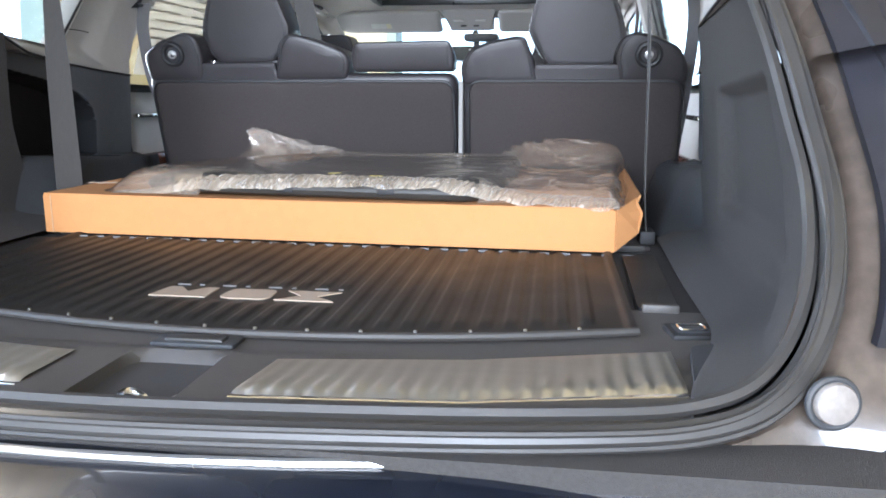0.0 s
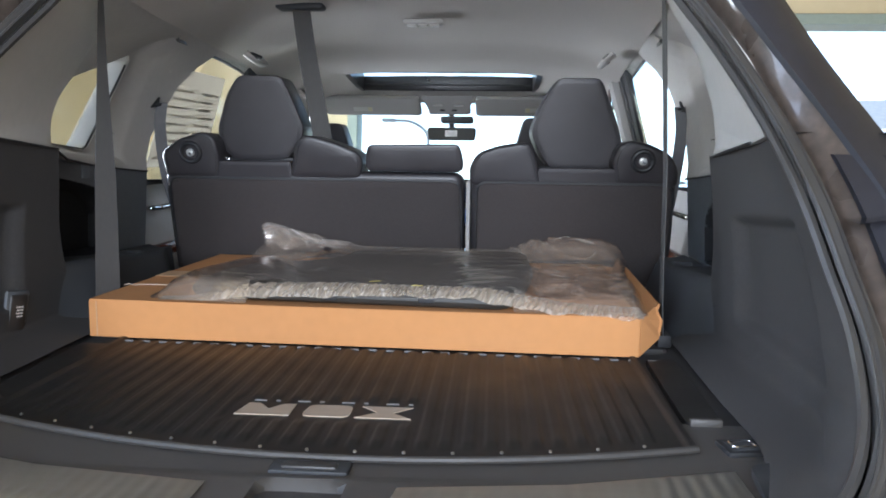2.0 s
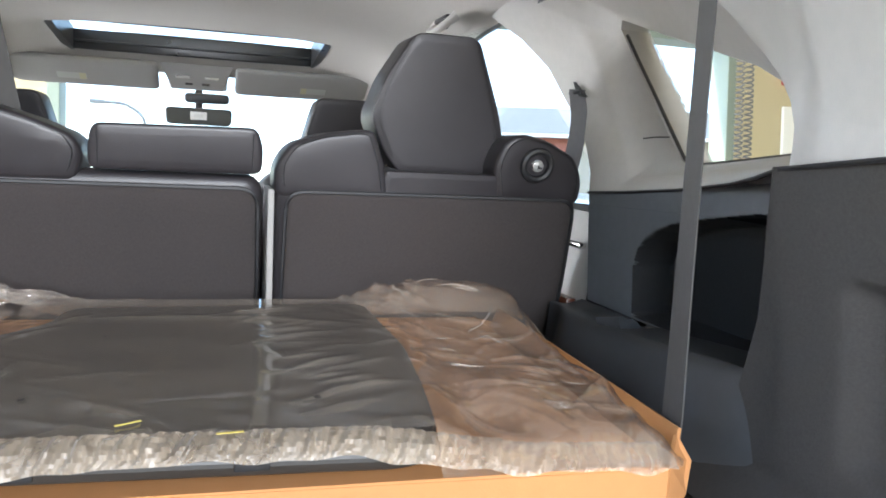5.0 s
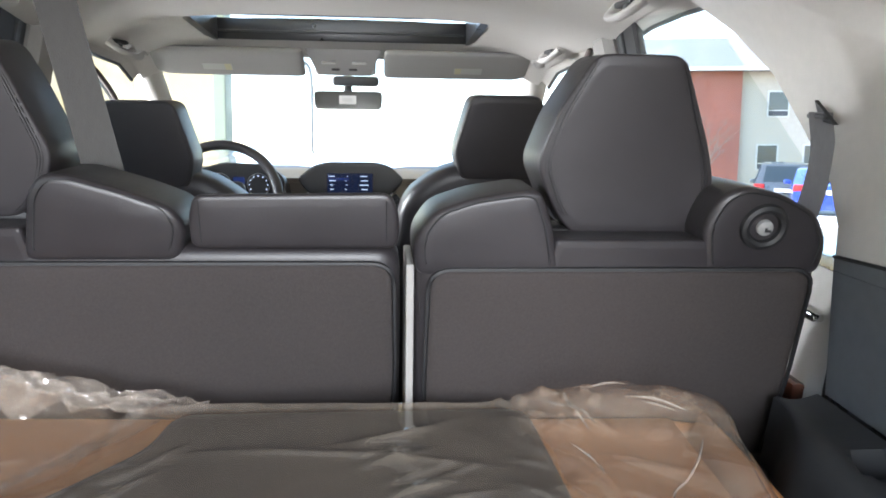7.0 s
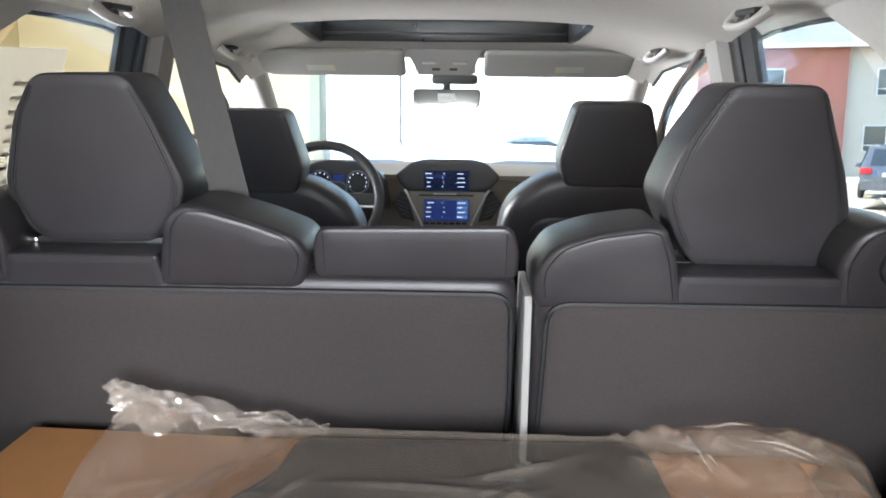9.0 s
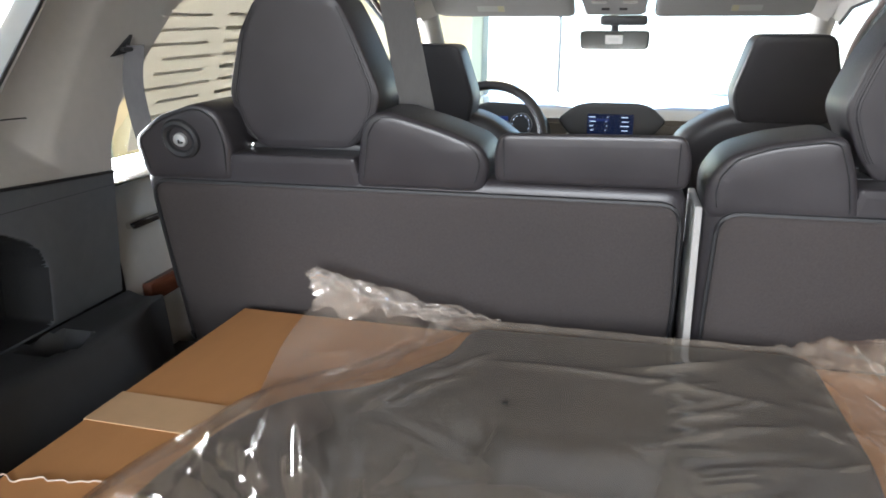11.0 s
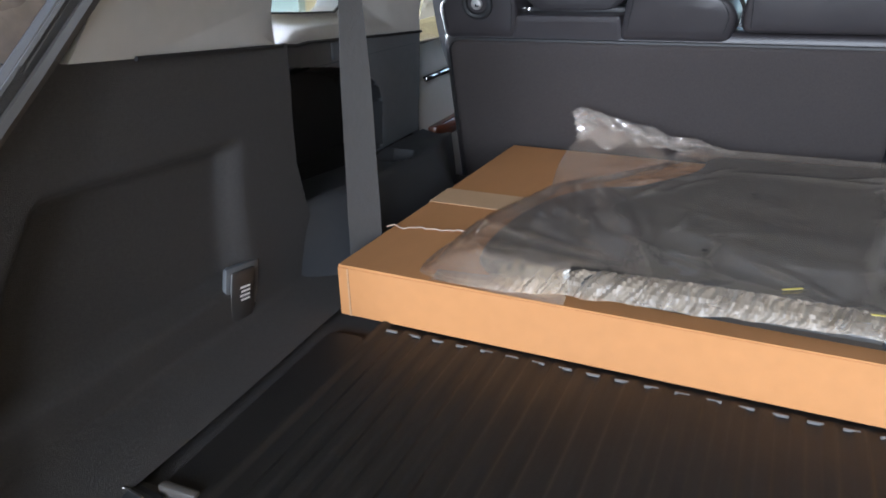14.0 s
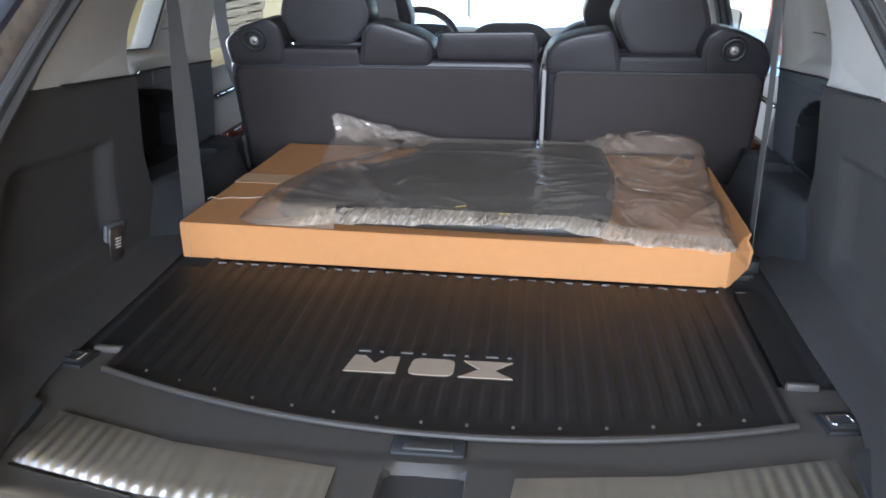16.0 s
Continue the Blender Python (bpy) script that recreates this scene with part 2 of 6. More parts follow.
ROOF_GREEN = mk("green_metal_roof", (0.1, 0.16, 0.12), 0.5, var=0.1, scale=4)
WINDOW_FRAME = mk("grey_window_frame", (0.42, 0.41, 0.37), 0.6, var=0.05)
PANE_DARK = mk("dark_window_glass", (0.03, 0.04, 0.045), 0.1, var=0.2, scale=1)
BARK = mk("grey_bark", (0.16, 0.12, 0.1), 0.9, var=0.3, scale=20)
CAR_BLUE = mk("blue_car_paint", (0.02, 0.06, 0.42), 0.25, var=0.05, coat=1)
CAR_GREY = mk("grey_car_paint", (0.09, 0.095, 0.1), 0.3, metal=0.3, var=0.05, coat=1)
CAR_WHITE = mk("pale_car_paint", (0.13, 0.18, 0.26), 0.3, var=0.05, coat=1)
TYRE = mk("tyre_rubber", (0.02, 0.02, 0.02), 0.8)


# ---- building tools ----
def finish(bm, name, material, parent=None, smooth=True, tilt=True, crease=0.75):
    if tilt:
        bm.transform(CAR)
    bmesh.ops.recalc_face_normals(bm, faces=bm.faces)
    me = bpy.data.meshes.new(name)
    for f in bm.faces:
        f.smooth = smooth
    if smooth:
        for e in bm.edges:
            if len(e.link_faces) == 2 and e.calc_face_angle(0) > crease:
                e.smooth = False
    bm.to_mesh(me)
    bm.free()
    me.materials.append(material)
    ob = new(name, me)
    if parent:
        ob.parent = parent
    return ob


def part(name, bm, material, parent=None, label="", smooth=True, tilt=True, crease=0.75):
    ob = finish(bm, name, material, parent, smooth, tilt, crease)
    return tagged(ob, label) if label else ob


def thing(name, label, category, group="", kind="", at=None, tilt=True):
    ob = new(name)
    ob.empty_display_size = 0.05
    return tagged(ob, label, category, group, kind)


def structure(name, bm, material, label, category, smooth=True, tilt=True):
    return tagged(finish(bm, name, material, None, smooth, tilt), label, category, kind="structure")


def join(*bms):
    out = bmesh.new()
    for b in bms:
        me = bpy.data.meshes.new("tmp")
        b.to_mesh(me)
        out.from_mesh(me)
        bpy.data.meshes.remove(me)
        b.free()
    return out


def box(x0, x1, y0, y1, z0, z1, r=0.0, seg=2):
    bm = bmesh.new()
    bmesh.ops.create_cube(bm, size=1)
    for v in bm.verts:
        v.co = Vector(((x0 + x1) / 2 + v.co.x * (x1 - x0), (y0 + y1) / 2 + v.co.y * (y1 - y0), (z0 + z1) / 2 + v.co.z * (z1 - z0)))
    if r:
        bmesh.ops.bevel(bm, geom=bm.edges[:], offset=r, segments=seg, profile=0.5, affect="EDGES")
    return bm


def moved(bm, m):
    bm.transform(m)
    return bm


def loft(loops, closed=True, cap0=False, cap1=False):
    bm = bmesh.new()
    vs = [[bm.verts.new(p) for p in loop] for loop in loops]
    n = len(vs[0])
    for a, b in zip(vs, vs[1:]):
        for i in range(n if closed else n - 1):
            j = (i + 1) % n
            bm.faces.new((a[i], a[j], b[j], b[i]))
    if cap0:
        bm.faces.new(vs[0][::-1])
    if cap1:
        bm.faces.new(vs[-1])
    return bm


def thicken(bm, d):
    """Gives an open sheet a thickness."""
    bmesh.ops.recalc_face_normals(bm, faces=bm.faces)
    bmesh.ops.solidify(bm, geom=bm.faces[:], thickness=d)
    return bm


def smooth_path(pts, n=8, closed=False):
    """Catmull-Rom through the points."""
    p = [Vector(q) for q in pts]
    out = []
    m = len(p)
    for i in range(m if closed else m - 1):
        a = p[(i - 1) % m] if closed or i > 0 else p[0] * 2 - p[1]
        b, c = p[i], p[(i + 1) % m]
        d = p[(i + 2) % m] if closed or i + 2 < m else p[-1] * 2 - p[-2]
        for k in range(n):
            t = k / n
            out.append(0.5 * ((2 * b) + (c - a) * t + (2 * a - 5 * b + 4 * c - d) * t * t + (3 * b - a - 3 * c + d) * t ** 3))
    if not closed:
        out.append(p[-1])
    return out


def tube(pts, r, sides=8, closed=False, flat=1.0):
    p = [Vector(q) for q in pts]
    m = len(p)
    loops = []
    up = Vector((0, 0, 1))
    for i in range(m):
        d = (p[(i + 1) % m] - p[i - 1]) if closed else (p[min(i + 1, m - 1)] - p[max(i - 1, 0)])
        d.normalize()
        s = d.cross(up)
        s = Vector((1, 0, 0)) if s.length < 0.05 else s.normalized()
        if loops and s.dot(last) < 0:
            s = -s
        last = s
        u = s.cross(d).normalized()
        rad = r[i] if isinstance(r, (list, tuple)) else r
        loops.append([p[i] + (s * math.cos(a) + u * math.sin(a) * flat) * rad for a in (2 * math.pi * k / sides for k in range(sides))])
    if closed:
        loops.append(loops[0])
        bm = loft(loops)
        bmesh.ops.remove_doubles(bm, verts=bm.verts, dist=1e-6)
        return bm
    return loft(loops, cap0=True, cap1=True)


def ribbon(pts, wides, thick=0.0016):
    """A belt: the path, and half-width vectors along it."""
    p = [Vector(q) for q in pts]
    loops = []
    for i, c in enumerate(p):
        d = (p[min(i + 1, len(p) - 1)] - p[max(i - 1, 0)]).normalized()
        w = Vector(wides[min(i, len(wides) - 1)])
        n = d.cross(w).normalized() * thick / 2
        loops.append([c - w + n, c + w + n, c + w - n, c - w - n])
    return loft(loops, cap0=True, cap1=True)


def disc(center, normal, radius, thick, sides=24, dome=0.0):
    """A round plate, facing normal."""
    rot = Vector(normal).to_track_quat("Z", "Y").to_matrix()
    c = Vector(center)
    loops = []
    for rr, h in ((radius, 0), (radius, thick * 0.7), (radius * 0.92, thick), (radius * 0.5, thick + dome * 0.7), (radius * 0.02, thick + dome)):
        loops.append([c + rot @ Vector((rr * math.cos(a), rr * math.sin(a), h)) for a in (2 * math.pi * k / sides for k in range(sides))])
    return loft(loops, cap0=True, cap1=True)


def ringed(center, normal, r, tube_r, sides=32, around=8):
    rot = Vector(normal).to_track_quat("Z", "Y").to_matrix()
    c = Vector(center)
    loops = []
    for k in range(sides + 1):
        a = 2 * math.pi * k / sides
        loops.append([c + rot @ Vector(((r + tube_r * math.cos(b)) * math.cos(a), (r + tube_r * math.cos(b)) * math.sin(a), tube_r * math.sin(b)))
                      for b in (2 * math.pi * j / around for j in range(around))])
    bm = loft(loops)
    bmesh.ops.remove_doubles(bm, verts=bm.verts, dist=1e-6)
    return bm


def rounded(outline, r, n=5):
    """A 2D outline with its corners rounded."""
    out = []
    m = len(outline)
    for i in range(m):
        p, a, b = Vector(outline[i]), Vector(outline[i - 1]), Vector(outline[(i + 1) % m])
        k = min(r, (a - p).length * 0.45, (b - p).length * 0.45)
        s, e = p + (a - p).normalized() * k, p + (b - p).normalized() * k
        for j in range(n + 1):
            t = j / n
            out.append(s * (1 - t) ** 2 + p * 2 * t * (1 - t) + e * t * t)
    return out


def pillow(outline, place, depth, edge=0.02, puff=0.006):
    """A padded form with a given 2D outline; place(u, v, d) gives the point at depth d behind its face."""
    us, vs = [p[0] for p in outline], [p[1] for p in outline]
    cu, cv = (min(us) + max(us)) / 2, (min(vs) + max(vs)) / 2
    lu, lv = max(us) - min(us), max(vs) - min(vs)
    hu, hv = max(0, lu - lv) / 2, max(0, lv - lu) / 2
    core = [Vector((min(max(p[0], cu - hu), cu + hu), min(max(p[1], cv - hv), cv + hv))) for p in outline]

    def inset(k):
        o = []
        for p, q in zip(outline, core):
            w = q - Vector(p)
            o.append(Vector(p) + w * min(0.7, k / max(w.length, 1e-6)))
        return o
    prof = [(edge * 2, -puff * 0.25), (edge, 0.001), (edge * 0.45, edge * 0.2), (edge * 0.12, edge * 0.5), (0, edge),
            (0, depth - edge), (edge * 0.3, depth - edge * 0.3), (edge, depth)]
    rim = inset(edge * 2)
    loops = [[place(*(c + (q - c) * k), d * -puff) for q, c in zip(rim, core)] for k, d in ((0.04, 1.0), (0.2, 0.97), (0.4, 0.89), (0.6, 0.74), (0.8, 0.52), (0.93, 0.34))]
    loops += [[place(q[0], q[1], d) for q in inset(k)] for k, d in prof]
    return loft(loops, cap0=True, cap1=True)


def polygon_ray(poly, c, ang):
    """Where the ray from c at an angle meets a closed polygon of (y, z, x): the point."""
    d = Vector((math.cos(ang), math.sin(ang)))
    best = None
    for i in range(len(poly)):
        a, b = Vector(poly[i]), Vector(poly[(i + 1) % len(poly)])
        p, q = a.xy - Vector(c), b.xy - Vector(c)
        e = q - p
        den = d.x * e.y - d.y * e.x
        if abs(den) < 1e-9:
            continue
        t = (p.x * e.y - p.y * e.x) / den
        s = (p.x * d.y - p.y * d.x) / den
        if t > 0 and -1e-6 <= s <= 1 + 1e-6 and (best is None or t > best[0]):
            best = (t, a + (b - a) * s)
    return best[1]


def mirrored(bm, s):
    if s < 0:
        bmesh.ops.scale(bm, vec=(-1, 1, 1), verts=bm.verts)
        bmesh.ops.reverse_faces(bm, faces=bm.faces)
    return bm


def grid(nu, nv, f):
    bm = bmesh.new()
    vs = [[bm.verts.new(f(i / nu, j / nv)) for j in range(nv + 1)] for i in range(nu + 1)]
    for i in range(nu):
        for j in range(nv):
            bm.faces.new((vs[i][j], vs[i + 1][j], vs[i + 1][j + 1], vs[i][j + 1]))
    return bm


def lerp(table, t):
    """Piecewise-linear look-up in rows of (t, value)."""
    if t <= table[0][0]:
        return table[0][1]
    for (a, u), (b, v) in zip(table, table[1:]):
        if t <= b:
            return u + (v - u) * (t - a) / (b - a)
    return table[-1][1]


def step(a, b, t):
    t = min(max((t - a) / (b - a), 0), 1)
    return t * t * (3 - 2 * t)


# ---- garage and ground ----
def ground_sheet():
    ys = [-3000, -300, -60, -20, 9, 16, 30, 60, 200, 3000]
    drop = [(9, 0.0), (40, -0.7), (3000, -0.7)]
    xs = [-3000, -200, -40, -10, 10, 40, 200, 3000]
    bm = bmesh.new()
    vs = [[bm.verts.new((x, y, GROUND + lerp(drop, y))) for x in xs] for y in ys]
    for i in range(len(ys) - 1):
        for j in range(len(xs) - 1):
            bm.faces.new((vs[i][j], vs[i][j + 1], vs[i + 1][j + 1], vs[i + 1][j]))
    return bm


structure("ground", ground_sheet(), ASPHALT, "pale snow-dusted asphalt parking lot", "ground", smooth=False, tilt=False)
structure("floor", box(-3.7, 8.2, -4.9, 7.45, GROUND + 0.0, GROUND + 0.012), CONCRETE, "grey concrete floor of the bay", "floor", False, False)

FRONT, REAR, LEFT, RIGHT, TOP = 7.3, -4.8, -3.6, 8.0, 5.0
HIGH = 3.6  # lintel of the unseen side doorway, added to let sun onto the sill
walls = {
    "wall_front": [(LEFT, -1.21, FRONT, FRONT + 0.22, GROUND, TOP), (5.1, RIGHT, FRONT, FRONT + 0.22, GROUND, TOP), (-1.21, 5.1, FRONT, FRONT + 0.22, 2.25, TOP)],
    "wall_left": [(LEFT - 0.22, LEFT, REAR, -3.0, GROUND, TOP), (LEFT - 0.22, LEFT, -3.0, 1.33, HIGH, TOP), (LEFT - 0.22, LEFT, 1.33, 2.1, GROUND, TOP),
                  (LEFT - 0.22, LEFT, 5.8, FRONT + 0.22, GROUND, TOP), (LEFT - 0.22, LEFT, 2.1, 5.8, 2.25, TOP)],
    "wall_right": [(RIGHT, RIGHT + 0.22, REAR, FRONT + 0.22, GROUND, TOP)],
    "wall_back": [(LEFT - 0.22, -1.9, REAR - 0.22, REAR, GROUND, TOP), (2.3, RIGHT + 0.22, REAR - 0.22, REAR, GROUND, TOP), (-1.9, 2.3, REAR - 0.22, REAR, 2.2, TOP)],
}
for name, pieces in walls.items():
    structure(name, join(*(box(*p) for p in pieces)), YELLOW_WALL, "cream-painted wall of the service bay", "wall", False, False)
structure("ceiling", box(LEFT - 0.22, RIGHT + 0.22, REAR - 0.22, FRONT + 0.22, TOP, TOP + 0.15), YELLOW_WALL, "plain cream ceiling of the service bay", "ceiling", False, False)


def door_frame(name, bars):
    t = tagged(thing(name, "grey-green steel frame of an open overhead door", "door frame"), kind="structure")
    for b in bars:
        part("jamb", box(*b, r=0.01), FRAME_GREEN, t, smooth=False, tilt=False)


door_frame("door_frame_1", [(-1.21, -1.11, FRONT - 0.04, FRONT + 0.25, GROUND, 2.25), (5.0, 5.1, FRONT - 0.04, FRONT + 0.25, GROUND, 2.25), (-1.11, 5.0, FRONT - 0.04, FRONT + 0.25, 2.15, 2.25)])
door_frame("door_frame_2", [(LEFT - 0.24, LEFT + 0.03, 2.1, 2.2, GROUND, 2.25), (LEFT - 0.24, LEFT + 0.03, 5.7, 5.8, GROUND, 2.25), (LEFT - 0.24, LEFT + 0.03, 2.2, 5.7, 2.15, 2.25)])
# unseen left rear doorway, added to admit and trim the sunbeam on the sill
door_frame("added_sun_doorway", [(LEFT - 0.24, LEFT + 0.03, -3.0, -2.9, GROUND, HIGH), (LEFT - 0.24, LEFT + 0.03, 1.23, 1.33, GROUND, HIGH), (LEFT - 0.24, LEFT + 0.03, -2.9, 1.23, HIGH - 0.1, HIGH)])

alarm = thing("fire_alarm", "small red fire alarm box on the cream wall", "alarm")
part("case", box(5.67, 5.87, FRONT - 0.07, FRONT, 1.8, 2.0, r=0.015), RED, alarm, smooth=False, tilt=False)
part("lens", box(5.71, 5.83, FRONT - 0.09, FRONT - 0.068, 1.86, 1.91, r=0.008), PAPER, alarm, "white strobe lens", smooth=False, tilt=False)

board = thing("white_panel", "white panel with a printed label on the wall", "panel")
part("sheet", box(5.68, 6.75, FRONT - 0.05, FRONT - 0.01, GROUND + 0.012, 1.58, r=0.006), PAPER, board, smooth=False, tilt=False)
for i in range(9):
    part("bar", box(6.12 + i * 0.03, 6.12 + i * 0.03 + (0.014 if i % 3 else 0.02), FRONT - 0.054, FRONT - 0.05, 1.05, 1.16), PRINT, board, smooth=False, tilt=False)
for i in range(3):
    part("print_line", box(6.05, 6.27 + 0.06 * i, FRONT - 0.054, FRONT - 0.05, 1.25 + i * 0.08, 1.28 + i * 0.08), PRINT, board, smooth=False, tilt=False)

cord = thing("coiled_cord", "grey coiled cable looping down from the bay ceiling", "cable")
for x in (3.4, 3.475):
    part("coil", tube([(x + 0.026 * math.cos(a), 4.98 + 0.026 * math.sin(a), 2.7 - a * 0.0056) for a in [k * 0.6 for k in range(640)]], 0.006, 5), BELT_LIGHT, cord, tilt=False)
    part("drop", tube([(x + 0.026, 4.98, 2.7), (x, 4.98, 2.8), (x, 4.98, TOP)], 0.006, 6), BELT_LIGHT, cord, tilt=False)
part("loop", tube(smooth_path([(3.4 + 0.026, 4.98, 0.552), (3.41, 4.98, 0.48), (3.4375, 4.98, 0.45), (3.465, 4.98, 0.48), (3.475 + 0.026, 4.98, 0.552)], 5), 0.006, 6), BELT_LIGHT, cord, tilt=False)


# ---- the car's shell ----
# The tailgate opening's contour, one half: from the sill's middle up to the roof's middle.
HALF = [(0, 0.526, 0.006), (0.2, 0.536, 0.006), (0.38, 0.553, 0.007), (0.49, 0.573, 0.012), (0.548, 0.598, 0.036), (0.585, 0.645, 0.09), (0.602, 0.715, 0.16),
        (0.598, 0.78, 0.23), (0.587, 0.845, 0.31), (0.574, 0.925, 0.385), (0.543, 1.0, 0.47), (0.503, 1.08, 0.56), (0.45, 1.14, 0.64), (0.34, 1.175, 0.695), (0.17, 1.19, 0.72), (0, 1.195, 0.727)]
CONTOUR = smooth_path(HALF + [(-x, y, z) for x, y, z in HALF[-2:0:-1]], 6, closed=True)
MID = Vector((0, 0, 0.35))


def outward(p, d, dy):
    """A contour point moved away from the opening's middle, and along the car."""
    q = Vector((p.x, 0, p.z)) - MID
    n = Vector((math.copysign(abs(q.x / 0.6) ** 3, q.x), 0, math.copysign(abs(q.z / 0.36) ** 3, q.z))).normalized()
    return p + n * d + Vector((0, dy, 0))


def ring_at(d, dy):
    return [outward(p, d, dy) for p in CONTOUR]


seal = tagged(thing("tailgate_seal", "grey-black rubber weather seal round the tailgate opening", "seal"), kind="structure")
part("bead", tube(ring_at(0.01, -0.004), 0.0105, 8, closed=True), SEAL, seal)
part("lip", tube(ring_at(-0.006, 0.006), 0.006, 6, closed=True), SEAL, seal)
part("ridge", tube(ring_at(0.003, -0.0125), 0.0028, 6, closed=True), SEAL, seal, "thin moulded ridge")
part("ridge", tube(ring_at(0.0165, -0.0125), 0.0028, 6, closed=True), SEAL, seal, "thin moulded ridge")

part("inner_flange", loft([ring_at(0.011, 0.0), ring_at(0.03, 0.06), ring_at(0.07, 0.16)]), PAINT, seal, "dark painted flange behind the trim")

# painted flange, gutter and outer skin round the opening
FLANGE_W = [(-0.05, 0.088), (0.2, 0.084), (0.35, 0.064), (0.5, 0.048), (0.65, 0.036), (0.8, 0.034)]


def flange_ring(k, dy):
    """A ring between the seal and the flange's outer edge; k runs from 0 to 1 across it."""
    return [outward(p, 0.03 + k * (lerp(FLANGE_W, p.z) - 0.03), dy if dy > 0 else dy * step(0.006, 0.06, p.z)) for p in CONTOUR]


flange = [ring_at(0.02, 0.03), ring_at(0.027, 0.008), flange_ring(0.0, 0.001), flange_ring(0.1, -0.004), flange_ring(0.85, -0.028), flange_ring(1.0, -0.032)]
structure("tailgate_flange", loft(flange), DUSTY, "dusty dark painted body flange round the tailgate", "car body")


def skin(p, d, dy):
    q = outward(p, lerp(FLANGE_W, p.z) + d, dy if dy > 0 else dy * step(0.006, 0.06, p.z) + 0.02 * (1 - step(0.006, 0.06, p.z)))
    q.x = max(-0.97, min(0.97, q.x))
    q.z = max(-0.3, q.z)
    return q


outer = [[skin(p, d, dy) for p in CONTOUR] for d, dy in ((-0.001, -0.032), (0.004, -0.042), (0.03, -0.044), (0.075, 0.0), (0.115, 0.12), (0.155, 0.34))]
structure("body_rear_quarter", loft(outer), GARNISH, "matt blue-black rear body of the car", "car body")


def rear_lamp(s):
    lamp = thing("rear_lamp_housing", "dusty dark lamp housing beside the tailgate opening", "lamp housing")
    pts = [outward(p, 0.045, -0.016) for p in CONTOUR]
    side = [p for p in pts if p.x * s > 0 and 0.06 < p.z < 0.36]
    side.sort(key=lambda p: p.z)
    loops = []
    for p in side:
        q = outward(p, 0.0, 0)
        o = Vector((s, 0, 0))
        loops.append([q, q + Vector((0, -0.012, 0)), q + o * 0.055 + Vector((0, -0.03, 0)), q + o * 0.075 + Vector((0, -0.01, 0)), q + o * 0.07 + Vector((0, 0.03, 0))])
    part("shell", loft(loops, cap0=True, cap1=True), GARNISH, lamp)
    b = Vector((s * 0.584, 0.585, 0.024))
    part("rubber_stop", disc(b, (0.15 * s, -1, 0.1), 0.0165, 0.01, 28, 0.003), STOP, lamp, "pale round rubber stop")
    part("stop_ring", ringed(b + Vector((0, -0.004, 0)), (0.15 * s, -1, 0.1), 0.0185, 0.003), TRIM_DARK, lamp)


rear_lamp(1)
rear_lamp(-1)

# rear bumper
BUMPER = [(0.545, -0.03), (0.532, -0.02), (0.52, -0.019), (0.514, -0.023), (0.505, -0.022), (0.488, -0.025), (0.468, -0.034), (0.44, -0.05), (0.42, -0.06), (0.36, -0.068), (0.335, -0.08), (0.325, -0.11), (0.325, -0.25), (0.36, -0.42), (0.5, -0.46)]
bumper = thing("rear_bumper", "glossy dark bumper with a chrome strip below the sill", "bumper")
bow = lambda x: 0.28 * x * x
stations = [i / 20 * 1.84 - 0.92 for i in range(21)]
part("cover", loft([[(x, y + bow(x), z) for y, z in BUMPER] for x in stations], closed=False), PAINT, bumper)
part("chrome_strip", tube([(x, 0.506 + bow(x), -0.021) for x in stations], 0.0045, 8), SILVER, bumper, "bright metal strip")
part("upper_strip", tube([(x, 0.532 + bow(x), -0.019) for x in stations], 0.0015, 6), SILVER, bumper)

# open liftgate, overhead
gate = thing("liftgate", "open dark tailgate raised overhead", "tailgate")
part("panel", box(-0.6, 0.6, 0.1, 1.12, 0.95, 1.03, r=0.03), PAINT, gate)
part("trim", box(-0.55, 0.55, 0.15, 1.05, 0.93, 0.95, r=0.008), TRIM_DARK, gate)
for s in (-1, 1):
    part("strut", tube([(0.52 * s, 1.1, 0.68), (0.5 * s, 0.75, 0.95)], 0.012), TRIM_DARK, gate)

# headliner: a shallow vault with the sunroof's opening
ROOF_Z = [(1.18, 0.722), (1.5, 0.735), (1.9, 0.734), (2.4, 0.728), (2.58, 0.721), (2.65, 0.714), (2.71, 0.696), (2.77, 0.685), (3.15, 0.664), (3.42, 0.63), (3.52, 0.575)]
ROOF_W = [(1.18, 0.4), (1.35, 0.53), (1.7, 0.585), (2.2, 0.63), (2.6, 0.66), (3.2, 0.655), (3.52, 0.64)]
SUN_X, SUN_0, SUN_1 = 0.39, 3.06, 3.42


def roof_z(x, y):
    w = lerp(ROOF_W, y)
    return lerp(ROOF_Z, y) - 0.075 * min(1.15, abs(x) / w) ** 4


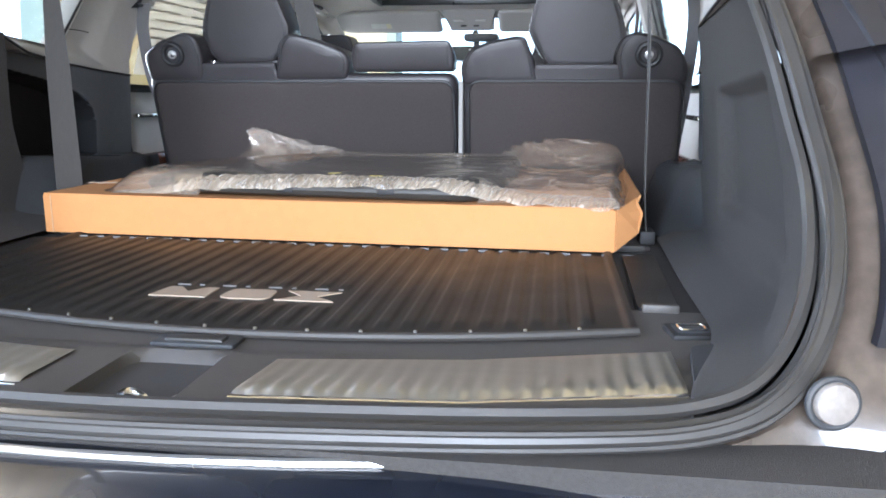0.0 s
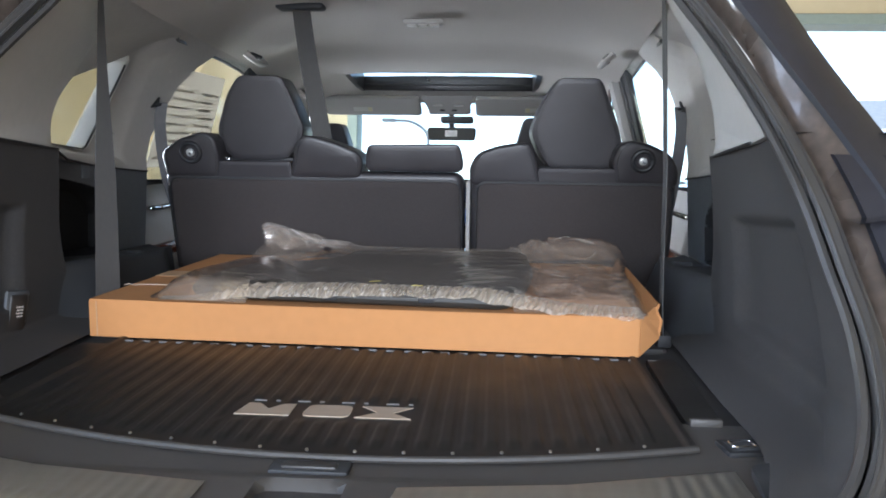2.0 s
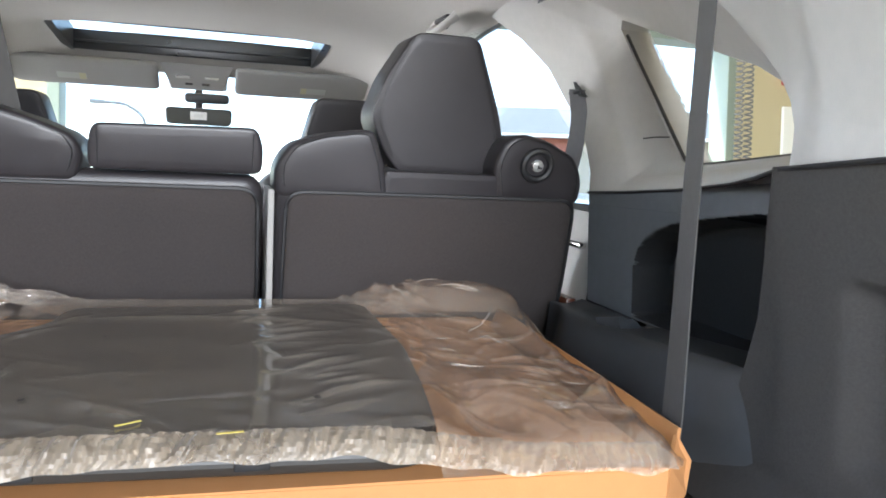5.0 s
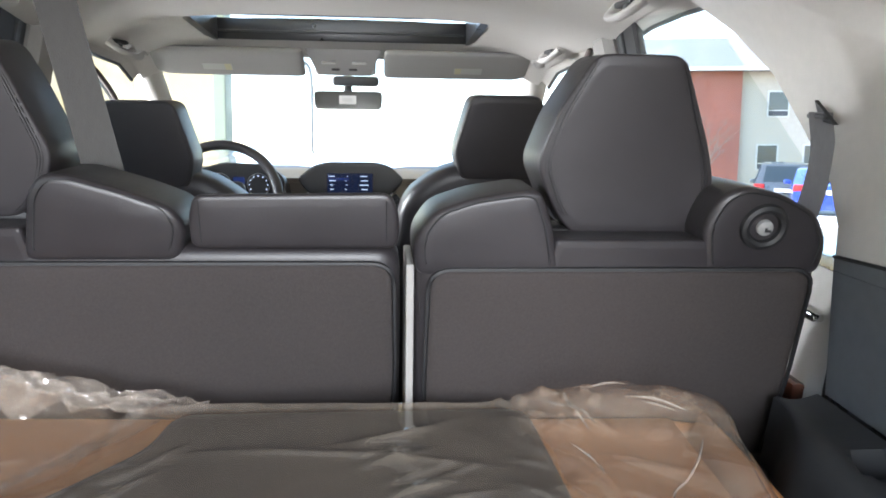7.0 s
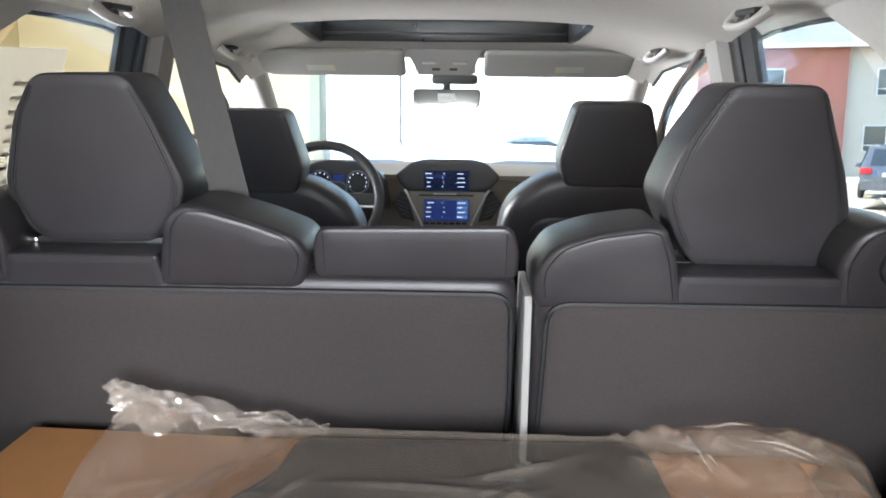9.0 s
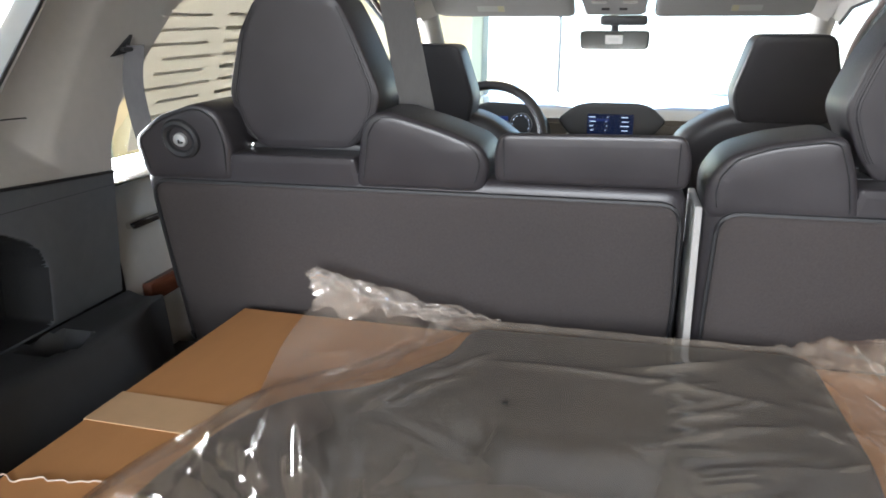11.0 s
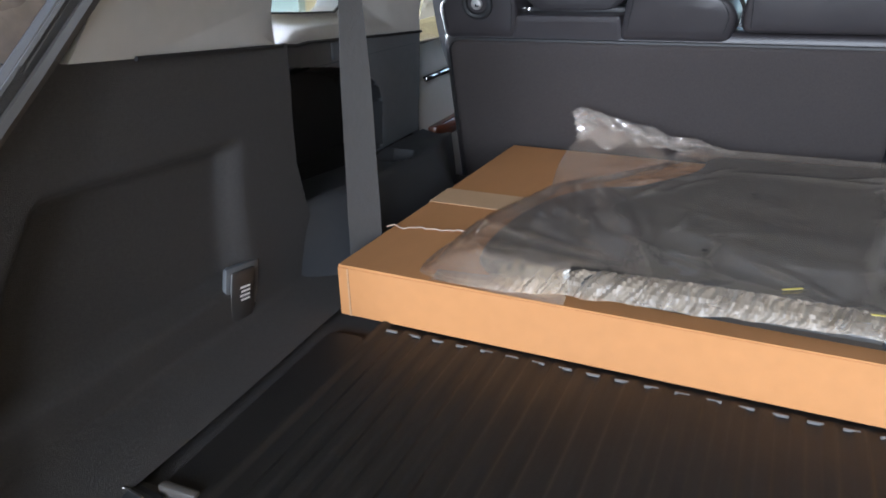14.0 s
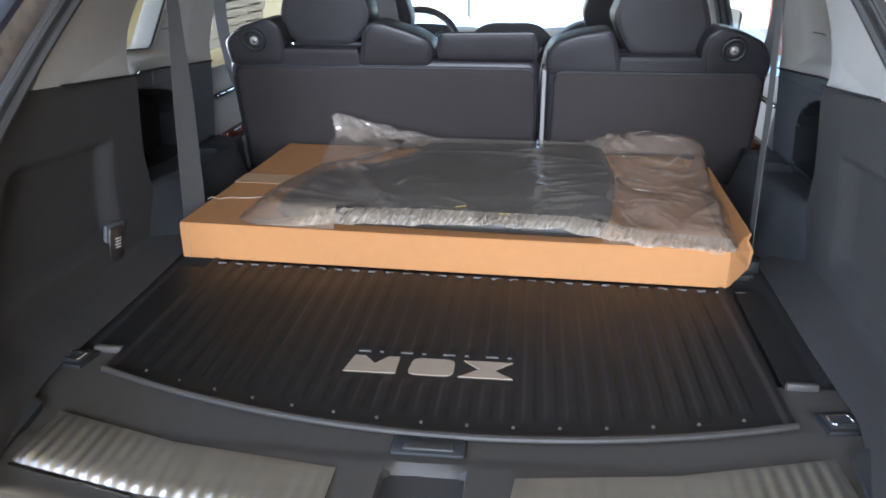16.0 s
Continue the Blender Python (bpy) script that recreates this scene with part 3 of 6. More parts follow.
def roof_sheet(lift, hole, name, material, label, thick):
    ys = sorted([1.18 + i * (SUN_0 - 1.18) / 30 for i in range(31)] + [3.12, 3.18, 3.24, 3.3, 3.36, 3.42, 3.45, 3.48, 3.5, 3.52])
    us = [-1, -0.93, -0.86, -0.78, -0.7] + [-SUN_X / 0.655] + [-0.45, -0.3, -0.15, 0, 0.15, 0.3, 0.45] + [SUN_X / 0.655, 0.7, 0.78, 0.86, 0.93, 1]
    bm = bmesh.new()
    vs = [[bm.verts.new((u * lerp(ROOF_W, y), y, roof_z(u * lerp(ROOF_W, y), y) + lift)) for u in us] for y in ys]
    for i in range(len(ys) - 1):
        for j in range(len(us) - 1):
            mx, my = (us[j] + us[j + 1]) / 2 * 0.655, (ys[i] + ys[i + 1]) / 2
            if hole and abs(mx) < SUN_X and SUN_0 < my < SUN_1:
                continue
            bm.faces.new((vs[i][j], vs[i][j + 1], vs[i + 1][j + 1], vs[i + 1][j]))
    return structure(name, thicken(bm, thick), material, label, "ceiling")


roof_sheet(0.006, True, "headliner", HEADLINER, "light grey fabric headliner of the car", 0.006)
roof_sheet(0.06, True, "roof_panel", PAINT, "dark painted car roof", 0.004)

sunroof = tagged(thing("sunroof", "glass sunroof in a dark frame in the headliner", "sunroof"), kind="structure")
def sun_z(y):
    return lerp(ROOF_Z, y)
SUN_RIM = mk("black_sunroof_rim", (0.006, 0.0065, 0.008), 0.35, var=0.1)
for x0, x1 in ((-SUN_X - 0.012, -SUN_X + 0.012), (SUN_X - 0.012, SUN_X + 0.012)):
    part("frame", loft([[(x0, y, sun_z(y) + a) for a in (-0.01, 0.058)] + [(x1, y, sun_z(y) + a) for a in (0.058, -0.01)] for y in (SUN_0, SUN_1)], cap0=True, cap1=True), SUN_RIM, sunroof, "dark rim")
part("frame", box(-SUN_X, SUN_X, SUN_1 - 0.016, SUN_1 + 0.01, sun_z(SUN_1) - 0.007, sun_z(SUN_1) + 0.056, r=0.003), SUN_RIM, sunroof, "dark rim")
part("deflector", box(-SUN_X + 0.02, SUN_X - 0.02, SUN_1 - 0.05, SUN_1 - 0.035, sun_z(SUN_1) + 0.014, sun_z(SUN_1) + 0.02, r=0.002), TRIM_DARK, sunroof)
part("frame", box(-SUN_X, SUN_X, SUN_0 - 0.01, SUN_0 + 0.006, sun_z(SUN_0) - 0.002, sun_z(SUN_0) + 0.03, r=0.004), SUN_RIM, sunroof, "dark rim")
pane = part("glass", loft([[(-SUN_X, y, sun_z(y) + 0.058), (SUN_X, y, sun_z(y) + 0.058), (SUN_X, y, sun_z(y) + 0.062), (-SUN_X, y, sun_z(y) + 0.062)] for y in (SUN_0, SUN_1)], cap0=True, cap1=True), GLASS, sunroof, "clear glass panel", smooth=False)
pane.visible_shadow = False

# ---- side trims, built for the right-hand side and mirrored ----
WINDOW = [(1.648, 0.350), (1.53, 0.360), (1.41, 0.372), (1.30, 0.383), (1.27, 0.392), (1.30, 0.40), (1.36, 0.416), (1.416, 0.441), (1.50, 0.481), (1.6, 0.512), (1.72, 0.548), (1.80, 0.574), (1.838, 0.586), (1.842, 0.572), (1.80, 0.52), (1.745, 0.455), (1.70, 0.40), (1.665, 0.358)]
FOLD = [(1.76, 0.325, 0.715), (1.6, 0.338, 0.716), (1.45, 0.348, 0.69), (1.34, 0.352, 0.63), (1.262, 0.356, 0.593), (1.257, 0.392, 0.589), (1.265, 0.417, 0.588), (1.283, 0.442, 0.588), (1.308, 0.465, 0.588), (1.333, 0.484, 0.588), (1.362, 0.506, 0.59), (1.415, 0.54, 0.598), (1.5, 0.58, 0.62), (1.65, 0.61, 0.645), (1.8, 0.628, 0.662), (1.92, 0.635, 0.672), (1.93, 0.59, 0.69), (1.87, 0.49, 0.708), (1.81, 0.4, 0.713)]
EDGE = [(1.87, 0.294, 0.695), (1.74, 0.303, 0.70), (1.6, 0.315, 0.70), (1.45, 0.330, 0.672), (1.35, 0.34, 0.625), (1.27, 0.352, 0.591), (1.15, 0.363, 0.583), (1.03, 0.374, 0.578), (0.95, 0.382, 0.568), (0.985, 0.44, 0.55),
        (1.02, 0.49, 0.531), (1.085, 0.56, 0.5), (1.15, 0.635, 0.452), (1.25, 0.668, 0.475), (1.35, 0.672, 0.515), (1.5, 0.672, 0.558), (1.7, 0.67, 0.583), (1.95, 0.664, 0.607), (2.2, 0.655, 0.628), (2.27, 0.648, 0.635),
        (2.16, 0.59, 0.665), (2.06, 0.525, 0.685), (1.98, 0.45, 0.695), (1.91, 0.385, 0.70), (1.88, 0.33, 0.70)]


def quarter_trim(s):
    """The light trim round the rearmost side window, from headliner to belt line."""
    c = (1.64, 0.45)
    n = 96
    angs = sorted([2 * math.pi * i / n for i in range(n)] + [math.atan2(q[1] - c[1], q[0] - c[0]) % (2 * math.pi) + 1e-5 for q in EDGE + WINDOW + FOLD])
    win = [polygon_ray([(y, z, 0.74 - 0.10 * (z - 0.36)) for y, z in WINDOW], c, a) for a in angs]
    out = [polygon_ray(EDGE, c, a) for a in angs]
    fold_line = [polygon_ray(FOLD, c, a) for a in angs]

    def between(a, b, k, bulge=0.0):
        loop = []
        for p, q in zip(a, b):
            m = p * (1 - k) + q * k
            loop.append((m.z + bulge * 4 * k * (1 - k), m.x, m.y))
        return loop
    loops = [[(w.z + 0.055, w.x, w.y) for w in win], [(w.z + 0.008, w.x, w.y) for w in win]]
    loops += [between(win, fold_line, k, 0.012) for k in (0.04, 0.2, 0.4, 0.6, 0.8, 0.94)]
    loops += [between(fold_line, out, k, -0.004) for k in (0.0, 0.05, 0.14, 0.4, 0.7, 0.95, 1.0)]
    loops.append([(x + 0.03, y, z) for x, y, z in loops[-1]])
    structure("quarter_trim_" + ("right" if s > 0 else "left"), mirrored(join(loft(loops), loft([[(x + 0.005, y, z) for x, y, z in lp] for lp in loops[1:]])), s), TRIM_LIGHT, "light grey moulded trim round the rear side window", "trim")
    glass = loft([[(w.z + 0.05, w.x, w.y) for w in win], [(w.z + 0.054, w.x, w.y) for w in win]], cap0=True, cap1=True)
    g = tagged(thing("window_1" if s > 0 else "window_2", "fixed rear side window with a black edge", "window"), kind="structure")
    p = part("pane", mirrored(glass, s), GLASS, g, smooth=False)
    p.visible_shadow = False
    low = [w for w in win if w.y < 0.9 * lerp([(1.27, 0.40), (1.416, 0.441), (1.6, 0.512), (1.84, 0.586)], w.x) or (w.x > 1.66 and w.y < 0.56 - (1.83 - w.x) * 1.0)]
    low.sort(key=lambda w: math.atan2(w.y - c[1], w.x - c[0]))
    part("gasket", mirrored(tube([(w.z + 0.006, w.x, w.y) for w in low], 0.003, 6), s), SEAL, g, "black rubber edge")


def cargo_panel(s):
    """The dark carpeted panel beside the tailgate, with its shallow recess."""
    seal_line = [(z, y, x) for x, y, z in HALF[3:10]]
    top = [(0.56, 0.385), (0.95, 0.381), (1.1, 0.368), (1.275, 0.352)]
    nv, nu = 60, 60

    def f(u, v):
        zz = 0.001 + v * 0.36
        y0 = lerp([(z, y) for z, y, x in seal_line], zz) + 0.012
        x0 = lerp([(z, x) for z, y, x in seal_line], zz) - 0.004
        y1 = lerp([(0, 1.375), (0.1, 1.366), (0.32, 1.334), (0.56, 1.306), (0.85, 1.291), (1, 1.28)], v)
        y = y0 + (y1 - y0) * u
        foot = 0.536 + 0.01 * step(0.5, 1, u)
        wall = 0.621 - 0.033 * v ** 2
        x = foot + (wall - foot) * step(-0.03, 0.1, v)
        x = x0 + (x - x0) * step(0, 0.35, u)
        x += 0.022 * step(0.2, 0.25, u) * (1 - step(0.74, 0.79, u)) * step(0.2, 0.26, v) * (1 - step(0.67, 0.715, v))
        z = zz * (0.385 - (y - 0.92) * 0.09) / 0.36 if v > 0.999 else 0.001 + v * (lerp([(0.55, 0.385), (0.93, 0.384), (1.275, 0.352)], y))
        return (x, y, z)

    bm = grid(nu, nv, f)
    # the forward return to the deeper third-row side
    ret = grid(6, nv, lambda a, v: (f(1, v)[0] + a * (0.71 - f(1, v)[0]), f(1, v)[1] + 0.012 * math.sin(a * 1.57), f(1, v)[2]))
    # the panel's top turns outward under the window trim
    lid = grid(nu, 3, lambda u, a: (f(u, 1)[0] + a * (0.75 - f(u, 1)[0]), f(u, 1)[1], f(u, 1)[2]))
    bm = join(bm, ret, lid)
    bmesh.ops.remove_doubles(bm, verts=bm.verts, dist=1e-5)
    structure("cargo_side_panel_" + ("right" if s > 0 else "left"), mirrored(bm, s), TRIM_CARPET, "charcoal carpeted cargo side panel with a shallow recess", "side panel")


def third_row_side(s):
    """The dark plastic side beside the folded third row: wall with a pocket, shelf and wheel arch."""
    def wall(u, v):
        y = 1.26 + u * 0.62
        z = 0.1 + v * (lerp([(1.26, 0.352), (1.45, 0.33), (1.88, 0.292)], y) - 0.1)
        x = 0.712 - 0.012 * v
        crown = lerp([(1.28, 0.3), (1.438, 0.293), (1.565, 0.273), (1.62, 0.262), (1.657, 0.25), (1.69, 0.233), (1.71, 0.215), (1.722, 0.19)], y)
        pocket = step(1.285, 1.297, y) * (1 - step(1.716, 1.727, y)) * step(0.104, 0.112, z) * (1 - step(crown - 0.008, crown + 0.003, z))
        return (x + 0.07 * pocket, y, z)

    def shelf(u, v):
        y = 1.26 + u * 0.62
        prof = [(0, (0.56, 0.0)), (0.25, (0.582, 0.05)), (0.4, (0.597, 0.09)), (0.48, (0.603, 0.1)), (0.56, (0.615, 0.106)), (0.9, (0.695, 0.106)), (1, (0.712, 0.085))]
        x = lerp([(t, p[0]) for t, p in prof], v)
        z = lerp([(t, p[1]) for t, p in prof], v) * (1 + 0.25 * (1 - step(1.3, 1.72, y)))
        drop = step(1.72, 1.86, y)
        flush = (1 - step(1.25, 1.44, y)) * (1 - step(0.5, 0.9, v))
        x2 = x + drop * 0.07 * (1 - v) + max(0, 0.632 - x) * flush
        cup = math.hypot(x - 0.66, (y - 1.665) * 0.85)
        z2 = z - 0.03 * (1 - step(0.03, 0.038, cup)) * (v > 0.5) - drop * 0.05 * step(0.4, 0.8, v) * (1 - v)
        return (x2, y, z2)
    side = "right" if s > 0 else "left"
    face = grid(230, 110, wall)
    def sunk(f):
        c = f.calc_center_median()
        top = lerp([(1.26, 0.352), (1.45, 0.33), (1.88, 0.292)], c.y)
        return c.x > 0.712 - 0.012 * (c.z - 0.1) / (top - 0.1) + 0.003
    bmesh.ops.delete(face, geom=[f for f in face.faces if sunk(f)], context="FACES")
    # every face sunk into the pocket takes the near-black colour
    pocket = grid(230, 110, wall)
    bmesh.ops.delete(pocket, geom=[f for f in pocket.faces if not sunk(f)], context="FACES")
    ledge = grid(30, 2, lambda u, a: (lerp([(1.26, 0.602), (1.35, 0.634), (1.45, 0.68), (1.6, 0.704), (1.88, 0.7)], 1.26 + u * 0.62) * (1 - a) + 0.765 * a, 1.26 + u * 0.62, lerp([(1.26, 0.352), (1.45, 0.33), (1.88, 0.292)], 1.26 + u * 0.62) - 0.0005))
    face = join(face, ledge)
    body = structure("third_row_side_" + side, mirrored(face, s), TRIM_SLATE, "slate grey plastic third-row side with a dark pocket", "side panel")
    part("pocket", mirrored(pocket, s), POCKET, body, "near-black sunk pocket")
    structure("third_row_shelf_" + side, mirrored(grid(40, 30, shelf), s), TRIM_DARK, "dark plastic shelf with a cupholder over the wheel arch", "side panel")


for s in (1, -1):
    quarter_trim(s)
    cargo_panel(s)
    third_row_side(s)

for s in (1, -1):
    edge = tagged(thing("belt_line_trim", "thin dark joint between light and dark side trim", "trim"), kind="structure")
    part("strip", tube([(s * (x - 0.002), y, z) for y, z, x in EDGE[0:8]], 0.0025, 6), SEAM, edge)
    part("trim_slit", tube([(s * 0.7135, 1.735, 0.389), (s * 0.7145, 1.7, 0.391), (s * 0.7155, 1.665, 0.391)], 0.0011, 5), SEAM, edge, "thin dark slit in the pillar trim")
    part("hook_cover", box(*sorted((s * 0.697, s * 0.703)), 1.556, 1.588, 0.286, 0.315, r=0.003), TRIM_SLATE, edge, "small square cover")

# cabin floor, firewall and outer body so that the car is closed
structure("cabin_floor", box(-0.72, 0.72, 1.93, 4.3, -0.42, -0.4), CARPET, "dark carpeted cabin floor", "floor", False)
structure("cargo_floor", box(-0.72, 0.72, 0.52, 1.95, -0.03, -0.012), TRIM_CARPET, "dark cargo floor and folded third row", "floor", False)
structure("cargo_tub", join(box(-0.7, 0.7, 0.52, 0.54, -0.45, -0.03), box(-0.7, 0.7, 1.93, 1.95, -0.45, -0.03)), PAINT, "dark body structure below the cargo floor", "car body", False)


def body_side(s):
    prof = [(0.70, 0.285), (0.8, 0.3), (0.86, 0.27), (0.93, 0.12), (0.965, -0.1), (0.95, -0.35), (0.9, -0.5), (0.72, -0.5)]
    ys = [0.75, 0.9, 1.1, 1.5, 2.2, 3.0, 3.8, 4.5, 5.2, 5.7, 6.0]
    loops = []
    for y in ys:
        k = 1 - 0.14 * step(1.2, 0.7, y) - 0.16 * step(5.2, 6.0, y)
        dz = -0.03 * step(1.4, 2.6, y) - 0.17 * step(3.7, 4.4, y)
        loops.append([(s * x * k, y, z + (dz if z > 0 else 0)) for x, z in prof])
    structure("body_side_" + ("right" if s > 0 else "left"), loft(loops, closed=False), PAINT, "glossy dark blue car side", "car body")


body_side(1)
body_side(-1)
structure("hood", grid(12, 10, lambda u, v: ((u * 2 - 1) * (0.72 - 0.08 * v), 4.3 + v * 1.75, 0.142 - 0.03 * v - 0.12 * v ** 5 - 0.02 * (2 * u - 1) ** 2)), PAINT, "glossy dark blue hood", "car body")
structure("car_nose", grid(12, 6, lambda u, v: ((u * 2 - 1) * 0.78, 6.05 + 0.06 * math.sin(v * 3.1), 0.02 - 0.5 * v)), PAINT, "dark front end of the car", "car body")


def wheel(x, y):
    w = thing("wheel", "black tyre on a silver alloy rim", "wheel", group="wheels of the car")
    s = 1 if x > 0 else -1
    n = (CAR.to_3x3().inverted() @ Vector((s, 0, 0)))
    p = CAR.inverted() @ Vector((x, y, GROUND + 0.012 + 0.36))
    part("tyre", ringed(p, n, 0.265, 0.095, 40, 10), TYRE, w)
    part("rim", disc(p, n, 0.2, 0.08, 32, -0.02), SILVER, w)


for x in (-0.82, 0.82):
    for y in (1.55, 4.85):
        wheel(x, y)


# ---- doors, pillars and glass further forward ----
DOOR_TOP = 0.262


def side_doors(s):
    tag = "right" if s > 0 else "left"
    rear = tagged(thing("door_1" if s > 0 else "door_3", "rear car door with pale panel, chrome line and wood strip", "car door"), kind="structure")
    front = tagged(thing("door_2" if s > 0 else "door_4", "front car door with pale inner panel", "car door"), kind="structure")
    for d, y0, y1 in ((rear, 1.9, 2.72), (front, 2.86, 3.95)):
        drop = -0.03 if d is front else 0
        def inner(u, v):
            y = y0 + u * (y1 - y0)
            z = -0.38 + v * (DOOR_TOP + drop + 0.38)
            x = 0.735 - 0.02 * math.sin(v * 3.14) + 0.02 * step(0.8, 1, v)
            return (s * (x - 0.05 * step(0.48, 0.56, v) * (1 - step(0.62, 0.7, v))), y, z)
        part("inner_panel", grid(14, 26, inner), TRIM_LIGHT, d, "light grey door panel")
        part("wood_strip", box(*sorted((s * 0.70, s * 0.722)), y0 + 0.04, y1 - 0.05, 0.055, 0.09, r=0.006), WOOD, d, "dark red wood strip")
        part("chrome_line", box(*sorted((s * 0.712, s * 0.73)), y0 + 0.03, y1 - 0.05, 0.185, 0.197, r=0.004), CHROME, d, "chrome line")
        part("sill_strip", box(*sorted((s * 0.75, s * 0.775)), y0, y1, DOOR_TOP + drop - 0.012, DOOR_TOP + drop + 0.012, r=0.006), SEAL, d, "black window strip")
        lean = 0.3
        gz0, gz1 = DOOR_TOP + drop, 0.655
        rake = (1.0, 0.0) if d is rear else (0.0, -1.2)
        g = loft([[(s * (0.775 - lean * (z - gz0) + t), y + k * (z - gz0), z) for t, z in ((0, gz0), (0, gz1), (0.004, gz1), (0.004, gz0))] for y, k in zip((y0, y1 - 0.02), rake)], cap0=True, cap1=True)
        pn = part("pane", g, GLASS, d, "clear door glass", smooth=False)
        pn.visible_shadow = False
    # B pillar with black outer cover, and A pillar
    p = tagged(thing("pillar_" + tag, "light pillar trim between the doors with a black edge", "pillar"), kind="structure")
    lean_x = lambda z: 0.775 - 0.3 * (z - DOOR_TOP)
    for nm, mt, x, y0, y1, th in (("trim", VISOR, -0.032, 2.8, 2.93, 0.06), ("cover", SEAM, -0.006, 2.66, 2.798, 0.02), ("cover_rib", TRIM_DARK, -0.012, 2.735, 2.76, 0.008)):
        loops = []
        for z, k in ((-0.05, 0.03), (0.1, 0.03), (0.25, 0.02), (0.45, 0.0), (0.64, -0.02)):
            a, c = lean_x(z) + x, 0.35 * th
            loops.append([(s * (a + c), y0 + k, z), (s * a, y0 + k + c, z), (s * a, y1 + k - c, z), (s * (a + c), y1 + k, z), (s * (a + th), y1 + k, z), (s * (a + th), y0 + k, z)])
        part(nm, loft(loops, cap0=True, cap1=True), mt, p)
    part("lower", box(*sorted((s * 0.70, s * 0.76)), 2.78, 2.96, -0.4, -0.02, r=0.01), TRIM_LIGHT, p)
    a = tagged(thing("windshield_pillar_" + tag, "light grey trim of the windshield pillar", "pillar"), kind="structure")
    part("trim", tube([(s * x, y, z) for x, y, z in smooth_path([(0.62, 3.38, 0.61), (0.65, 3.6, 0.55), (0.69, 3.9, 0.42), (0.73, 4.2, 0.28), (0.75, 4.4, 0.17)], 5)], 0.042, 10), TRIM_LIGHT, a)
    part("door_seal", tube([(s * x, y, z) for x, y, z in smooth_path([(0.66, 2.98, 0.602), (0.681, 3.14, 0.553), (0.694, 3.3, 0.505), (0.702, 3.43, 0.446), (0.709, 3.52, 0.385), (0.715, 3.585, 0.32), (0.72, 3.63, 0.22), (0.722, 3.65, 0.1)], 5)], 0.008, 8), DOOR_SEAL, a, "brown-grey door seal")
    part("door_flange", tube([(s * x, y, z) for x, y, z in smooth_path([(0.685, 2.98, 0.6), (0.706, 3.17, 0.556), (0.719, 3.34, 0.506), (0.728, 3.48, 0.446), (0.735, 3.57, 0.385), (0.741, 3.63, 0.32), (0.746, 3.68, 0.22), (0.748, 3.7, 0.1)], 5)], 0.01, 8), SEAM, a, "black door flange")
    rail = [1.95, 2.2, 2.4, 2.6, 2.8, 3.0, 3.2, 3.4, 3.5]
    edge_z = lambda y: roof_z(lerp(ROOF_W, y), y)
    part("upper_rail", loft([[(s * (lerp(ROOF_W, y) - 0.012), y, edge_z(y) + 0.012), (s * (lerp(ROOF_W, y) + 0.006), y, edge_z(y) + 0.001), (s * (lerp(ROOF_W, y) + 0.022), y, edge_z(y) - 0.014), (s * (lerp(ROOF_W, y) + 0.03), y, edge_z(y) - 0.012), (s * (lerp(ROOF_W, y) + 0.04), y, edge_z(y) + 0.02)] for y in rail]), HEADLINER, a, "fabric edge above the doors")
    part("upper_seal", tube([(s * (lerp(ROOF_W, y) + 0.027), y, edge_z(y) - 0.016) for y in rail], 0.006, 6), SEAL, a, "black door seal")


side_doors(1)
side_doors(-1)

WS = [(3.5, 0.588, 0.64), (3.75, 0.51, 0.69), (4.05, 0.37, 0.74), (4.35, 0.195, 0.77)]
ws = tagged(thing("windshield", "clear curved windshield", "windshield"), kind="structure")
pane = part("pane", thicken(loft([[((i / 10 - 1) * w, y + 0.05 * (1 - (i / 10 - 1) ** 2), z) for i in range(21)] for y, z, w in WS], closed=False), 0.005), GLASS, ws)
pane.visible_shadow = False
part("shade_band", box(-0.6, 0.6, 3.5, 3.545, 0.575, 0.6, r=0.01), HEADLINER, ws, "fabric edge above the glass")


# ---- cargo area ----
def sill_surface():
    """The grey sill trim between the mat and the tailgate seal, with a pocket for the striker."""
    xs = [-0.6 + i * 0.01 for i in range(121)]
    rear = lambda x: lerp([(0, 0.515), (0.38, 0.54), (0.49, 0.562), (0.55, 0.6), (0.6, 0.7)], abs(x))
    fronts = lambda x: 0.92
    bm = bmesh.new()
    vs = []
    nv = 36
    for x in xs:
        col = []
        for j in range(nv + 1):
            v = j / nv
            y = rear(x) + (fronts(x) - rear(x)) * v
            z = -0.012 * (1 - step(0, 0.12, v)) + 0.0
            inside = step(-0.036, -0.028, x) * (1 - step(0.048, 0.056, x)) * step(0.572, 0.585, y) * (1 - step(0.672, 0.69, y))
            z -= 0.045 * inside
            z -= 0.004 * step(0.70, 0.71, y)
            col.append(bm.verts.new((x, y, z - 0.001)))
        vs.append(col)
    for i in range(len(xs) - 1):
        for j in range(nv):
            bm.faces.new((vs[i][j], vs[i + 1][j], vs[i + 1][j + 1], vs[i][j + 1]))
    return bm


structure("tailgate_sill", sill_surface(), SILL, "dark grey plastic sill with a striker pocket", "sill")

striker = thing("tailgate_striker", "bright chrome striker loop in the sill pocket", "latch")
part("loop", tube(smooth_path([(-0.006, 0.6, -0.044), (-0.006, 0.6, -0.018), (0.009, 0.6, -0.008), (0.024, 0.6, -0.018), (0.024, 0.6, -0.044)], 5), 0.0045), CHROME, striker)
part("base", box(-0.014, 0.032, 0.588, 0.614, -0.05, -0.043, r=0.003), STEEL, striker)


